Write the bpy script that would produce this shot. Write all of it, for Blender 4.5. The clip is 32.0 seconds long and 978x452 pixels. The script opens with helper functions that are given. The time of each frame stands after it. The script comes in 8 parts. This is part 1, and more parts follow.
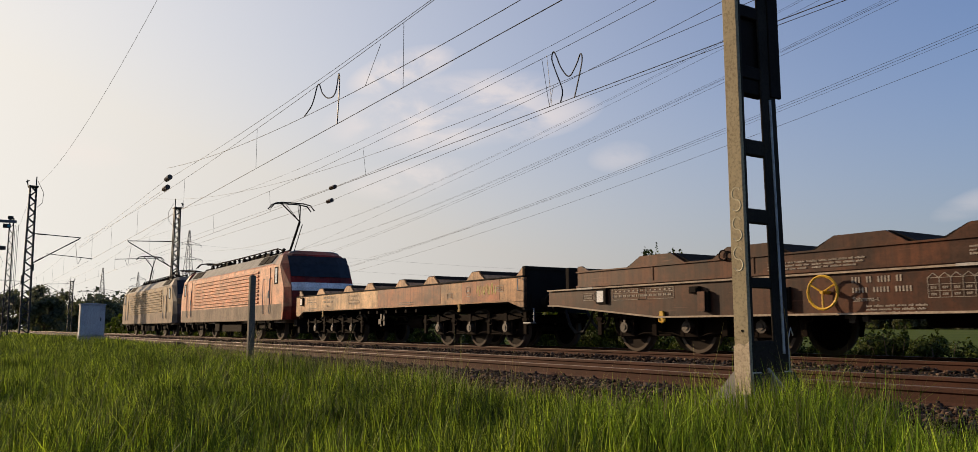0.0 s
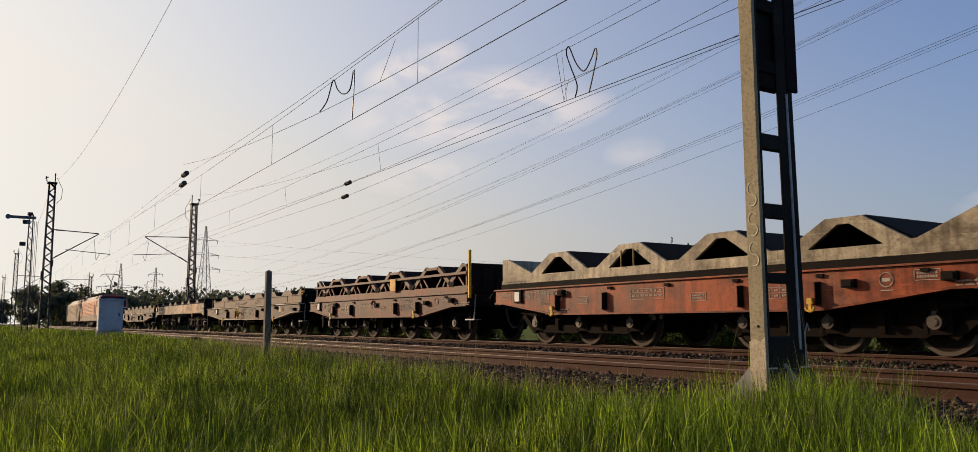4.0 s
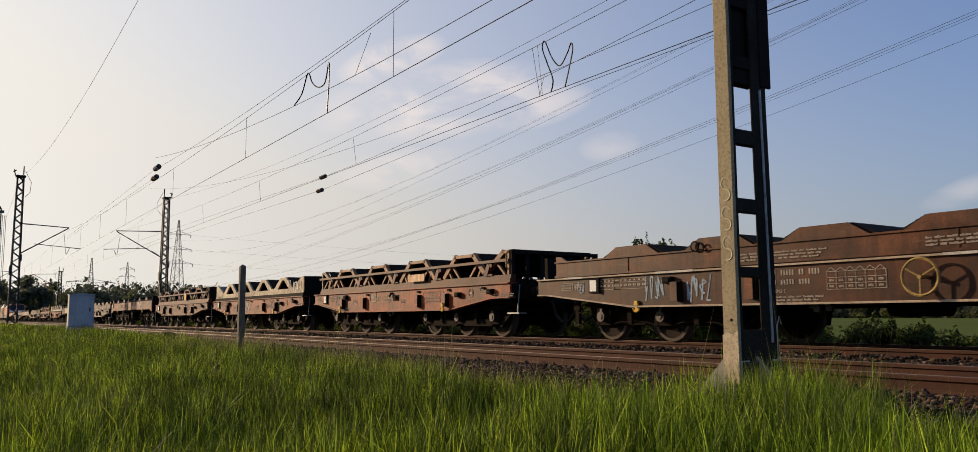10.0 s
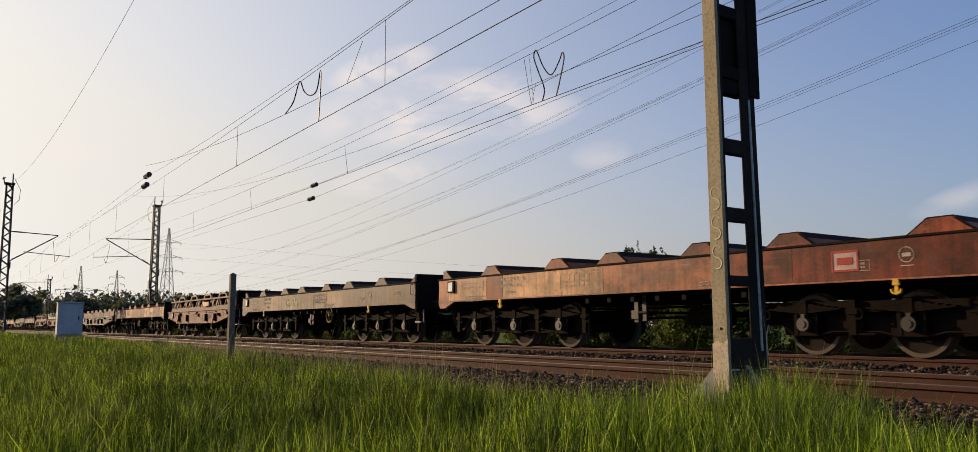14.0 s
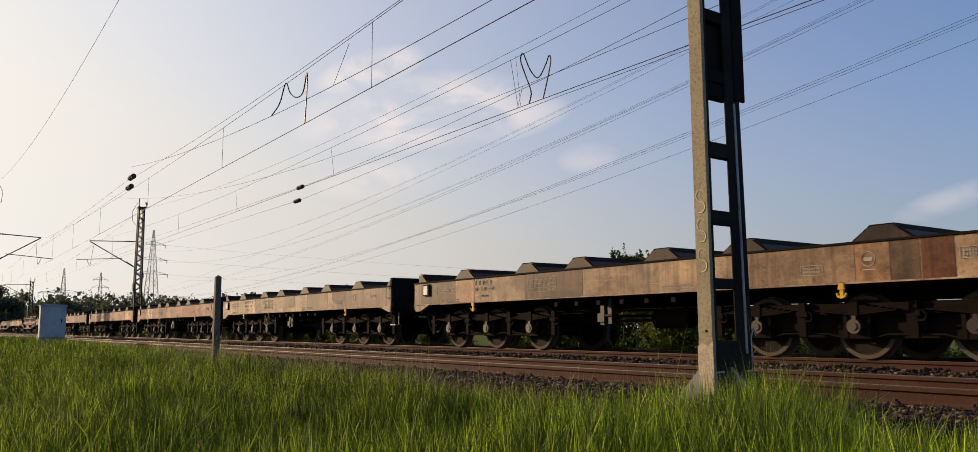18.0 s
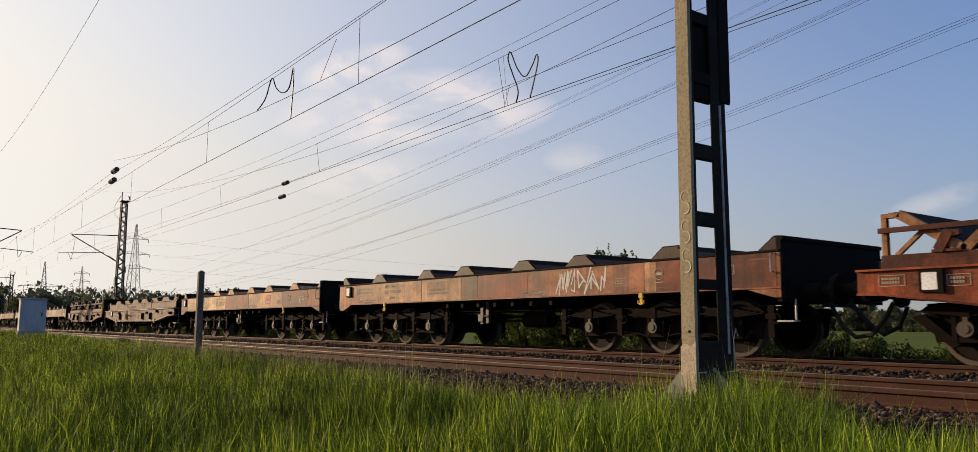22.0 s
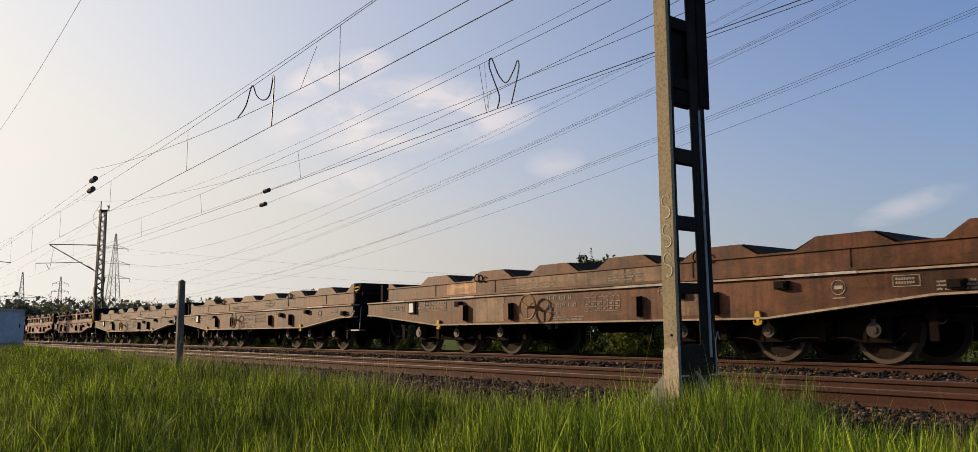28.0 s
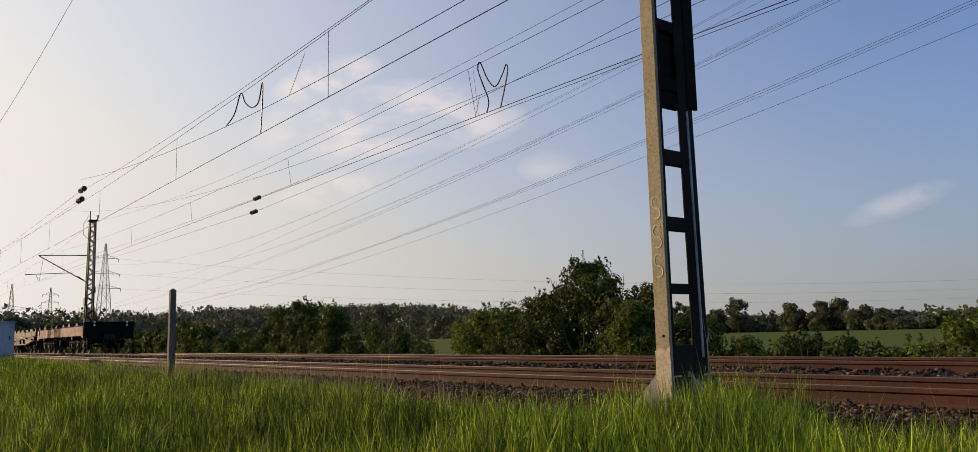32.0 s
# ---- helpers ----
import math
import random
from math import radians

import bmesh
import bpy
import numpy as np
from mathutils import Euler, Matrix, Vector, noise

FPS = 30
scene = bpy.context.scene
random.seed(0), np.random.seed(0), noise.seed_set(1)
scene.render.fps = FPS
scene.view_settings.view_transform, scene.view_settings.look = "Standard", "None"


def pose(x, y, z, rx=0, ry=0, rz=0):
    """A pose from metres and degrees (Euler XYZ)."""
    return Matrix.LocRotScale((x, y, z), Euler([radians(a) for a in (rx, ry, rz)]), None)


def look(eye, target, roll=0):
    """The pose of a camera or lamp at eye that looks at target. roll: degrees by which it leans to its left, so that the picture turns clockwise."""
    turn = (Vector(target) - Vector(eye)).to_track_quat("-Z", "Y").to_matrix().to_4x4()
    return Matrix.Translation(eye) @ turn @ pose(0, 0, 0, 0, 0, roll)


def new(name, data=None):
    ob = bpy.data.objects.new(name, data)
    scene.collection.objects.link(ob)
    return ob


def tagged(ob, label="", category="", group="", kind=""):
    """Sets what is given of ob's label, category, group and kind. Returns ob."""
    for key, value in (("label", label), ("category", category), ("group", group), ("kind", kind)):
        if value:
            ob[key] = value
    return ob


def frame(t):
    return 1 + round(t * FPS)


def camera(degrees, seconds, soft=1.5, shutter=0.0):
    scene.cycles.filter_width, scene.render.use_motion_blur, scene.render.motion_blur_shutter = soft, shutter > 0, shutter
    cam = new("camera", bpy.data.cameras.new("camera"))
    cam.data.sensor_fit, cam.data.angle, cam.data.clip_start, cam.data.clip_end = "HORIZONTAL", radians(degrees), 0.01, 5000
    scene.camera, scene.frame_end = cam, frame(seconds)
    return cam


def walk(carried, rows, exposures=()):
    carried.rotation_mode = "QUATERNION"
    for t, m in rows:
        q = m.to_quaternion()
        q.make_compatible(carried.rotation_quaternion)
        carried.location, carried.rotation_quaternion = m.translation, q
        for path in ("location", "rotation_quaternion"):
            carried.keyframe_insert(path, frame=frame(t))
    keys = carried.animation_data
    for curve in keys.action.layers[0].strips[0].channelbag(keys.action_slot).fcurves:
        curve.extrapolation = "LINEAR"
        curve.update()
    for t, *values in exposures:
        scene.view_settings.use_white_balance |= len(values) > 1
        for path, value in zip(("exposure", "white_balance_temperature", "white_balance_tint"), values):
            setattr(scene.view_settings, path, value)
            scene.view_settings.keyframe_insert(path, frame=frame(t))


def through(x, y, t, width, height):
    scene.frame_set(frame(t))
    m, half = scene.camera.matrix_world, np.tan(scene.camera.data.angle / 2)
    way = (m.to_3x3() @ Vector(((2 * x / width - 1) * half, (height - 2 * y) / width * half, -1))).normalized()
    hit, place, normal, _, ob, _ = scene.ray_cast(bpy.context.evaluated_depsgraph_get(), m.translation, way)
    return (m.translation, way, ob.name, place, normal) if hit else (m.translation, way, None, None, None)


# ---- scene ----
cam = camera(61.75, 32.0, soft=0.6, shutter=0.04)
PATH = [
    (0, pose(-0.018, 0.0, 0.501, 97.106, 0.099, 57.223)),
    (0.5, pose(-0.017, 0.0, 0.501, 97.002, 0.113, 57.822)),
    (1, pose(-0.015, 0.0, 0.501, 96.963, 0.259, 58.319)),
    (1.5, pose(-0.013, 0.0, 0.501, 97.130, 0.241, 58.735)),
    (2, pose(-0.012, 0.0, 0.501, 97.201, 0.235, 58.791)),
    (2.5, pose(-0.011, 0.0, 0.501, 97.174, 0.220, 58.689)),
    (3, pose(-0.012, 0.0, 0.501, 96.951, 0.101, 58.478)),
    (3.5, pose(-0.014, 0.0, 0.501, 96.812, 0.135, 58.323)),
    (5.5, pose(-0.016, 0.0, 0.501, 96.746, -0.195, 58.060)),
    (6, pose(-0.017, 0.0, 0.501, 96.845, -0.259, 57.996)),
    (6.5, pose(-0.017, 0.0, 0.501, 96.958, -0.351, 57.858)),
    (7, pose(-0.016, 0.0, 0.501, 96.840, -0.418, 57.650)),
    (7.5, pose(-0.015, 0.0, 0.501, 96.685, -0.349, 57.418)),
    (8, pose(-0.014, 0.0, 0.501, 96.489, -0.322, 57.211)),
    (8.5, pose(-0.014, 0.0, 0.501, 96.440, -0.221, 57.035)),
    (9, pose(-0.014, 0.0, 0.501, 96.434, -0.060, 56.900)),
    (9.5, pose(-0.014, 0.0, 0.501, 96.449, 0.104, 56.719)),
    (10, pose(-0.013, 0.0, 0.501, 96.377, 0.218, 56.580)),
    (10.5, pose(-0.011, 0.0, 0.501, 96.460, 0.338, 56.502)),
    (11, pose(-0.007, 0.0, 0.501, 96.455, 0.509, 56.482)),
    (11.5, pose(-0.005, 0.0, 0.501, 96.589, 0.522, 56.506)),
    (12, pose(-0.003, 0.0, 0.501, 96.729, 0.499, 56.451)),
    (12.5, pose(-0.002, 0.0, 0.501, 96.803, 0.513, 56.381)),
    (13, pose(-0.002, 0.0, 0.501, 96.855, 0.342, 56.233)),
    (13.5, pose(-0.002, 0.0, 0.501, 96.868, 0.313, 56.078)),
    (14, pose(-0.001, 0.0, 0.501, 96.966, 0.191, 55.984)),
    (14.5, pose(-0.001, 0.0, 0.501, 97.036, 0.121, 55.846)),
    (16.5, pose(0.001, 0.0, 0.501, 96.967, 0.152, 55.211)),
    (17, pose(0.003, 0.0, 0.501, 97.004, -0.014, 55.103)),
    (17.5, pose(0.003, 0.0, 0.501, 97.047, 0.096, 55.067)),
    (18, pose(0.003, 0.0, 0.501, 97.142, 0.221, 55.050)),
    (18.5, pose(0.004, 0.0, 0.501, 97.099, 0.374, 54.904)),
    (19, pose(0.003, 0.0, 0.501, 97.083, 0.290, 54.745)),
    (19.5, pose(0.001, 0.0, 0.501, 97.027, 0.306, 54.626)),
    (20, pose(-0.000, 0.0, 0.501, 97.025, 0.093, 54.507)),
    (20.5, pose(0.000, 0.0, 0.501, 97.050, 0.019, 54.417)),
    (21, pose(-0.000, 0.0, 0.501, 97.009, -0.088, 54.278)),
    (21.5, pose(0.001, 0.0, 0.501, 97.013, -0.254, 54.133)),
    (22, pose(0.004, 0.0, 0.501, 97.028, -0.353, 53.948)),
    (22.5, pose(0.009, 0.0, 0.501, 97.055, -0.267, 53.791)),
    (23, pose(0.011, 0.0, 0.501, 97.175, -0.067, 53.621)),
    (23.5, pose(0.013, 0.0, 0.501, 97.321, 0.115, 53.453)),
    (24, pose(0.014, 0.0, 0.501, 97.461, 0.256, 53.272)),
    (24.5, pose(0.012, 0.0, 0.501, 97.496, 0.200, 53.131)),
    (25, pose(0.010, 0.0, 0.501, 97.193, 0.296, 52.956)),
    (25.5, pose(0.009, 0.0, 0.501, 97.118, 0.440, 52.879)),
    (27.5, pose(0.009, 0.0, 0.501, 97.508, 0.409, 53.010)),
    (28, pose(0.012, 0.0, 0.501, 97.441, 0.331, 52.815)),
    (28.5, pose(0.015, 0.0, 0.501, 97.392, 0.554, 52.688)),
    (29, pose(0.018, 0.0, 0.501, 97.507, 0.707, 52.616)),
    (29.5, pose(0.021, 0.0, 0.501, 97.630, 0.868, 52.485)),
    (30, pose(0.024, 0.0, 0.501, 97.699, 0.902, 52.427)),
    (30.5, pose(0.025, 0.0, 0.501, 97.754, 1.024, 52.390)),
    (31, pose(0.024, 0.0, 0.501, 97.753, 1.058, 52.421)),
    (31.5, pose(0.023, 0.0, 0.501, 97.812, 1.200, 52.418)),
    (32, pose(0.023, 0.0, 0.501, 97.699, 1.315, 52.348)),
]
walk(cam, PATH, [(0, 0.33), (6, 0.32), (13, 0.38), (19, 0.42), (25, 0.46), (28, 0.44), (32, 0.36)])

# ---- light ----
SUN_TO = Vector((-0.87, -0.42, 0.25)).normalized()
world = bpy.data.worlds.new("sky")
scene.world = world
world.use_nodes = True
wn, wl = world.node_tree.nodes, world.node_tree.links
wn.clear()
sky = wn.new("ShaderNodeTexSky")
sky.sky_type = "NISHITA"
sky.sun_disc = False
sky.sun_elevation = math.asin(SUN_TO.z)
sky.sun_rotation = math.atan2(SUN_TO.x, SUN_TO.y)
sky.altitude = 0.0
sky.air_density, sky.dust_density, sky.ozone_density = 1.0, 1.0, 2.0
wout = wn.new("ShaderNodeOutputWorld")
bg = wn.new("ShaderNodeBackground")
bg.inputs["Strength"].default_value = 0.15
tex = wn.new("ShaderNodeTexCoord")


def wmath(op, a, b=None):
    n = wn.new("ShaderNodeMath")
    n.operation = op
    for k, s in enumerate((a, b)):
        if s is None:
            continue
        if isinstance(s, (int, float)):
            n.inputs[k].default_value = s
        else:
            wl.new(s, n.inputs[k])
    return n.outputs[0]


def cloud_bank(heading, height, wide, tall, lean):
    """A soft mask round one heading (degrees from +Y towards -X) and height (degrees)."""
    a, e = radians(heading), radians(height)
    c = Vector((-math.sin(a) * math.cos(e), math.cos(a) * math.cos(e), math.sin(e)))
    r = Vector((math.cos(a), math.sin(a), 0.0))
    u = c.cross(r) * -1 if c.cross(r).z < 0 else c.cross(r)
    total = None
    for axis, size in ((r + u * lean, wide), (u - r * lean, tall)):
        d = wn.new("ShaderNodeVectorMath")
        d.operation = "DOT_PRODUCT"
        wl.new(tex.outputs["Generated"], d.inputs[0])
        d.inputs[1].default_value = axis
        s = wmath("DIVIDE", wmath("SUBTRACT", d.outputs["Value"], c.dot(axis)), size)
        s = wmath("MULTIPLY", s, s)
        total = s if total is None else wmath("ADD", total, s)
    n = wn.new("ShaderNodeMath")
    n.operation, n.use_clamp = "SUBTRACT", True
    n.inputs[0].default_value = 1.0
    wl.new(total, n.inputs[1])
    return n.outputs[0]


cl_map = wn.new("ShaderNodeMapping")
cl_map.inputs["Scale"].default_value = (1.0, 1.0, 2.2)
wl.new(tex.outputs["Generated"], cl_map.inputs["Vector"])
cl_noise = wn.new("ShaderNodeTexNoise")
cl_noise.inputs["Scale"].default_value = 9.0
cl_noise.inputs["Detail"].default_value = 10.0
cl_noise.inputs["Roughness"].default_value = 0.58
cl_noise.inputs["Distortion"].default_value = 0.35
wl.new(cl_map.outputs[0], cl_noise.inputs["Vector"])
cl_ramp = wn.new("ShaderNodeMapRange")
cl_ramp.interpolation_type = "SMOOTHSTEP"
cl_ramp.inputs["From Min"].default_value, cl_ramp.inputs["From Max"].default_value = 0.33, 0.60
wl.new(cl_noise.outputs["Fac"], cl_ramp.inputs["Value"])
banks = None
for *bank, weight in ((60.0, 15.0, 0.16, 0.050, 0.15, 0.85), (63.5, 17.8, 0.075, 0.026, 0.35, 1.0), (53.5, 14.6, 0.08, 0.028, 0.2, 0.6), (62.5, 10.4, 0.09, 0.026, 0.15, 0.55),
                      (25.3, 7.7, 0.065, 0.017, 0.30, 0.3), (48.0, 11.8, 0.04, 0.02, 0.1, 0.35), (84.0, 11.0, 0.05, 0.02, 0.0, 0.3)):
    m = wmath("MULTIPLY", cloud_bank(*bank), weight)
    banks = m if banks is None else wmath("MAXIMUM", banks, m)
veil = wmath("MULTIPLY", banks, wmath("ADD", wmath("MULTIPLY", cl_ramp.outputs[0], 0.8), 0.12))
cl_mix = wn.new("ShaderNodeMixRGB")
cl_mix.inputs["Color2"].default_value = (5.0, 4.35, 4.0, 1.0)
wl.new(veil, cl_mix.inputs["Fac"])

# evening haze: thick near the horizon and towards the low sun
sep = wn.new("ShaderNodeSeparateXYZ")
wl.new(tex.outputs["Generated"], sep.inputs[0])
sun_dot = wn.new("ShaderNodeVectorMath")
sun_dot.operation = "DOT_PRODUCT"
wl.new(tex.outputs["Generated"], sun_dot.inputs[0])
sun_dot.inputs[1].default_value = SUN_TO
toward = wmath("POWER", wmath("MULTIPLY", wmath("ADD", sun_dot.outputs["Value"], 1.0), 0.5), 2.55)
low = wmath("POWER", wmath("MAXIMUM", wmath("SUBTRACT", 1.0, wmath("MULTIPLY", wmath("ABSOLUTE", sep.outputs[2]), 2.4)), 0.0), 1.8)
haze_fac = wmath("MINIMUM", wmath("ADD", wmath("MULTIPLY", toward, 1.0), wmath("MULTIPLY", low, 0.75)), 0.97)
haze_mix = wn.new("ShaderNodeMixRGB")
haze_far, haze_sun = (1.14, 1.13, 1.24), (5.25, 4.92, 4.42)
haze_col = wn.new("ShaderNodeMixRGB")
wl.new(toward, haze_col.inputs["Fac"])
haze_col.inputs["Color1"].default_value = (*haze_far, 1.0)
haze_col.inputs["Color2"].default_value = (*haze_sun, 1.0)
wl.new(haze_fac, haze_mix.inputs["Fac"])
tint = wn.new("ShaderNodeMixRGB")
tint.blend_type = "MULTIPLY"
tint.inputs["Fac"].default_value = 1.0
tint.inputs["Color2"].default_value = (0.54, 0.70, 0.99, 1.0)
wl.new(sky.outputs[0], tint.inputs["Color1"])
wl.new(tint.outputs[0], haze_mix.inputs["Color1"])
wl.new(haze_col.outputs[0], haze_mix.inputs["Color2"])
wl.new(haze_mix.outputs[0], cl_mix.inputs["Color1"])
wl.new(cl_mix.outputs[0], bg.inputs["Color"])
wl.new(bg.outputs[0], wout.inputs[0])

sun_data = bpy.data.lights.new("sun", "SUN")
sun_data.energy, sun_data.angle, sun_data.color = 3.8, radians(0.6), (1.0, 0.73, 0.46)
sun = new("sun", sun_data)
sun.matrix_world = look(SUN_TO * 60, (0, 0, 0))

# ---- plan (metres; x along the line, y away from the viewer, z = 0 at the near rail's top) ----
NEAR_Y, FAR_Y, FAR_Z = 7.74, 12.03, 0.04
SPEED = 16.155
HALF = 1.43


# ---- materials ----
def nodes_of(name):
    m = bpy.data.materials.new(name)
    m.use_nodes = True
    nt = m.node_tree
    return m, nt.nodes, nt.links, nt.nodes["Principled BSDF"]


def noise_node(nd, ln, coord, scale, detail=5.0, rough=0.6, stretch=None):
    if stretch:
        mp = nd.new("ShaderNodeMapping")
        mp.inputs["Scale"].default_value = stretch
        ln.new(coord, mp.inputs["Vector"])
        coord = mp.outputs[0]
    n = nd.new("ShaderNodeTexNoise")
    n.inputs["Scale"].default_value = scale
    n.inputs["Detail"].default_value = detail
    n.inputs["Roughness"].default_value = rough
    ln.new(coord, n.inputs["Vector"])
    return n.outputs["Fac"]


def ramp_node(nd, ln, fac, stops):
    r = nd.new("ShaderNodeValToRGB")
    while len(r.color_ramp.elements) < len(stops):
        r.color_ramp.elements.new(0.5)
    for e, (p, c) in zip(r.color_ramp.elements, stops):
        e.position, e.color = p, (*c, 1.0)
    ln.new(fac, r.inputs["Fac"])
    return r.outputs["Color"]


def mix_node(nd, ln, kind, fac, a, b):
    m = nd.new("ShaderNodeMixRGB")
    m.blend_type = kind
    for key, s in (("Fac", fac), ("Color1", a), ("Color2", b)):
        if isinstance(s, (int, float)):
            m.inputs[key].default_value = s
        elif isinstance(s, tuple):
            m.inputs[key].default_value = (*s, 1.0)
        else:
            ln.new(s, m.inputs[key])
    return m.outputs["Color"]


def bump_node(nd, ln, bsdf, height, strength, distance):
    b = nd.new("ShaderNodeBump")
    b.inputs["Strength"].default_value, b.inputs["Distance"].default_value = strength, distance
    ln.new(height, b.inputs["Height"])
    ln.new(b.outputs[0], bsdf.inputs["Normal"])


MATS = {}


def surface(name, base, dark=None, light=None, rough=0.75, metal=0.0, big=1.2, small=18.0, bump=0.25, depth=0.004, streak=0.0, vary=0.0, spec=0.25):
    """A weathered plain surface: patches at two scales, fine relief, optional run-down streaks."""
    if name in MATS:
        return MATS[name]
    m, nd, ln, bs = nodes_of(name)
    dark = dark or tuple(c * 0.62 for c in base)
    light = light or tuple(min(1.0, c * 1.28) for c in base)
    co = nd.new("ShaderNodeTexCoord").outputs["Object"]
    n1 = noise_node(nd, ln, co, big, 6.0, 0.62)
    n2 = noise_node(nd, ln, co, small, 4.0, 0.65)
    col = ramp_node(nd, ln, n1, [(0.30, dark), (0.5, base), (0.72, light)])
    spot = ramp_node(nd, ln, n2, [(0.34, (0.55, 0.52, 0.5)), (0.52, (1.0, 1.0, 1.0)), (0.75, (1.12, 1.1, 1.08))])
    col = mix_node(nd, ln, "MULTIPLY", 0.75, col, spot)
    if streak > 0:
        st = noise_node(nd, ln, co, 1.0, 5.0, 0.6, (9.0, 9.0, 0.9))
        sf = ramp_node(nd, ln, st, [(0.42, (1.0, 1.0, 1.0)), (0.62, (0.45, 0.38, 0.34))])
        col = mix_node(nd, ln, "MULTIPLY", streak, col, sf)
    if vary > 0:
        oi = nd.new("ShaderNodeObjectInfo")
        vr = ramp_node(nd, ln, oi.outputs["Random"], [(0.0, (1 - vary, 1 - vary, 1 - vary)), (1.0, (1 + vary, 1 + vary, 1 + vary))])
        col = mix_node(nd, ln, "MULTIPLY", 1.0, col, vr)
    ln.new(col, bs.inputs["Base Color"])
    rr = nd.new("ShaderNodeMapRange")
    rr.inputs["To Min"].default_value, rr.inputs["To Max"].default_value = max(0.05, rough - 0.15), min(1.0, rough + 0.15)
    ln.new(n2, rr.inputs["Value"])
    ln.new(rr.outputs[0], bs.inputs["Roughness"])
    bs.inputs["Metallic"].default_value = metal
    bs.inputs["Specular IOR Level"].default_value = spec
    bump_node(nd, ln, bs, n2, bump, depth)
    MATS[name] = m
    return m


def rusty(name, paint, rust=(0.11, 0.045, 0.02), cover=0.55, streak=0.6, rough=0.5, depth=0.63, grime=1.0):
    """Old wagon paint worn through to rust: faded patches, soot, run marks, scrapes along the side and a satin sheen."""
    if name in MATS:
        return MATS[name]
    m, nd, ln, bs = nodes_of(name)
    co = nd.new("ShaderNodeTexCoord").outputs["Object"]
    oi = nd.new("ShaderNodeObjectInfo")
    off = nd.new("ShaderNodeVectorMath")
    off.operation = "ADD"
    ln.new(co, off.inputs[0])
    sc = nd.new("ShaderNodeMath")
    sc.operation = "MULTIPLY"
    sc.inputs[1].default_value = 37.0
    ln.new(oi.outputs["Random"], sc.inputs[0])
    ln.new(sc.outputs[0], off.inputs[1])
    co = off.outputs[0]
    paint = tuple(depth * max(paint) * (c / max(paint)) ** 1.68 for c in paint)
    rust = tuple(depth * 1.1 * max(rust) * (c / max(rust)) ** 1.3 for c in rust)
    n1 = noise_node(nd, ln, co, 1.3, 8.0, 0.7)
    n2 = noise_node(nd, ln, co, 26.0, 4.0, 0.7)
    st = noise_node(nd, ln, co, 1.0, 6.0, 0.62, (7.0, 7.0, 0.8))
    pl = tuple(min(1.0, c * 1.35) for c in paint)
    col = ramp_node(nd, ln, n1, [(0.39, tuple(c * 0.52 for c in paint)), (0.5, paint), (0.62, pl)])
    soot = noise_node(nd, ln, co, 0.55, 7.0, 0.68, (1.0, 1.0, 1.9))
    col = mix_node(nd, ln, "MULTIPLY", 0.9 * grime, col, ramp_node(nd, ln, soot, [(0.38, (0.38, 0.34, 0.32)), (0.49, (0.90, 0.90, 0.90)), (0.60, (1.2, 1.2, 1.2))]))
    run = noise_node(nd, ln, co, 1.0, 5.0, 0.6, (9.0, 9.0, 0.45))
    col = mix_node(nd, ln, "MULTIPLY", 0.55 * grime, col, ramp_node(nd, ln, run, [(0.40, (0.34, 0.28, 0.25)), (0.53, (1.0, 1.0, 1.0))]))
    rf = ramp_node(nd, ln, st, [(cover, (0.0, 0.0, 0.0)), (cover + 0.12, (1.0, 1.0, 1.0))])
    mul = nd.new("ShaderNodeMath")
    mul.operation = "MULTIPLY"
    mul.inputs[1].default_value = streak
    ln.new(rf, mul.inputs[0])
    col = mix_node(nd, ln, "MIX", mul.outputs[0], col, rust)
    dust = ramp_node(nd, ln, noise_node(nd, ln, co, 0.9, 6.0, 0.66, (0.8, 1.0, 1.6)), [(0.53, (0.0, 0.0, 0.0)), (0.64, (0.32, 0.32, 0.32))])
    col = mix_node(nd, ln, "MIX", dust, col, tuple(0.55 * c + 0.5 * max(paint) * k for c, k in zip(paint, (1.0, 0.70, 0.48))))
    # flaked spots of bare rust, and pale scrapes drawn along the wagon
    flake = ramp_node(nd, ln, noise_node(nd, ln, co, 5.5, 9.0, 0.72), [(0.60, (0.0, 0.0, 0.0)), (0.64, (0.75, 0.75, 0.75))])
    col = mix_node(nd, ln, "MIX", flake, col, tuple(c * 0.8 for c in rust))
    scrape = ramp_node(nd, ln, noise_node(nd, ln, co, 1.0, 5.0, 0.6, (0.9, 6.0, 17.0)), [(0.63, (0.0, 0.0, 0.0)), (0.70, (0.5, 0.5, 0.5))])
    col = mix_node(nd, ln, "MIX", scrape, col, tuple(min(1.0, c * 1.7 + 0.02) for c in paint))
    grit = ramp_node(nd, ln, n2, [(0.34, (0.5, 0.45, 0.41)), (0.5, (1.0, 1.0, 1.0))])
    col = mix_node(nd, ln, "MULTIPLY", 0.6, col, grit)
    ln.new(col, bs.inputs["Base Color"])
    rr = nd.new("ShaderNodeMapRange")
    rr.inputs["To Min"].default_value, rr.inputs["To Max"].default_value = rough - 0.12, rough + 0.2
    ln.new(n1, rr.inputs["Value"])
    ln.new(rr.outputs[0], bs.inputs["Roughness"])
    bs.inputs["Specular IOR Level"].default_value = 0.19
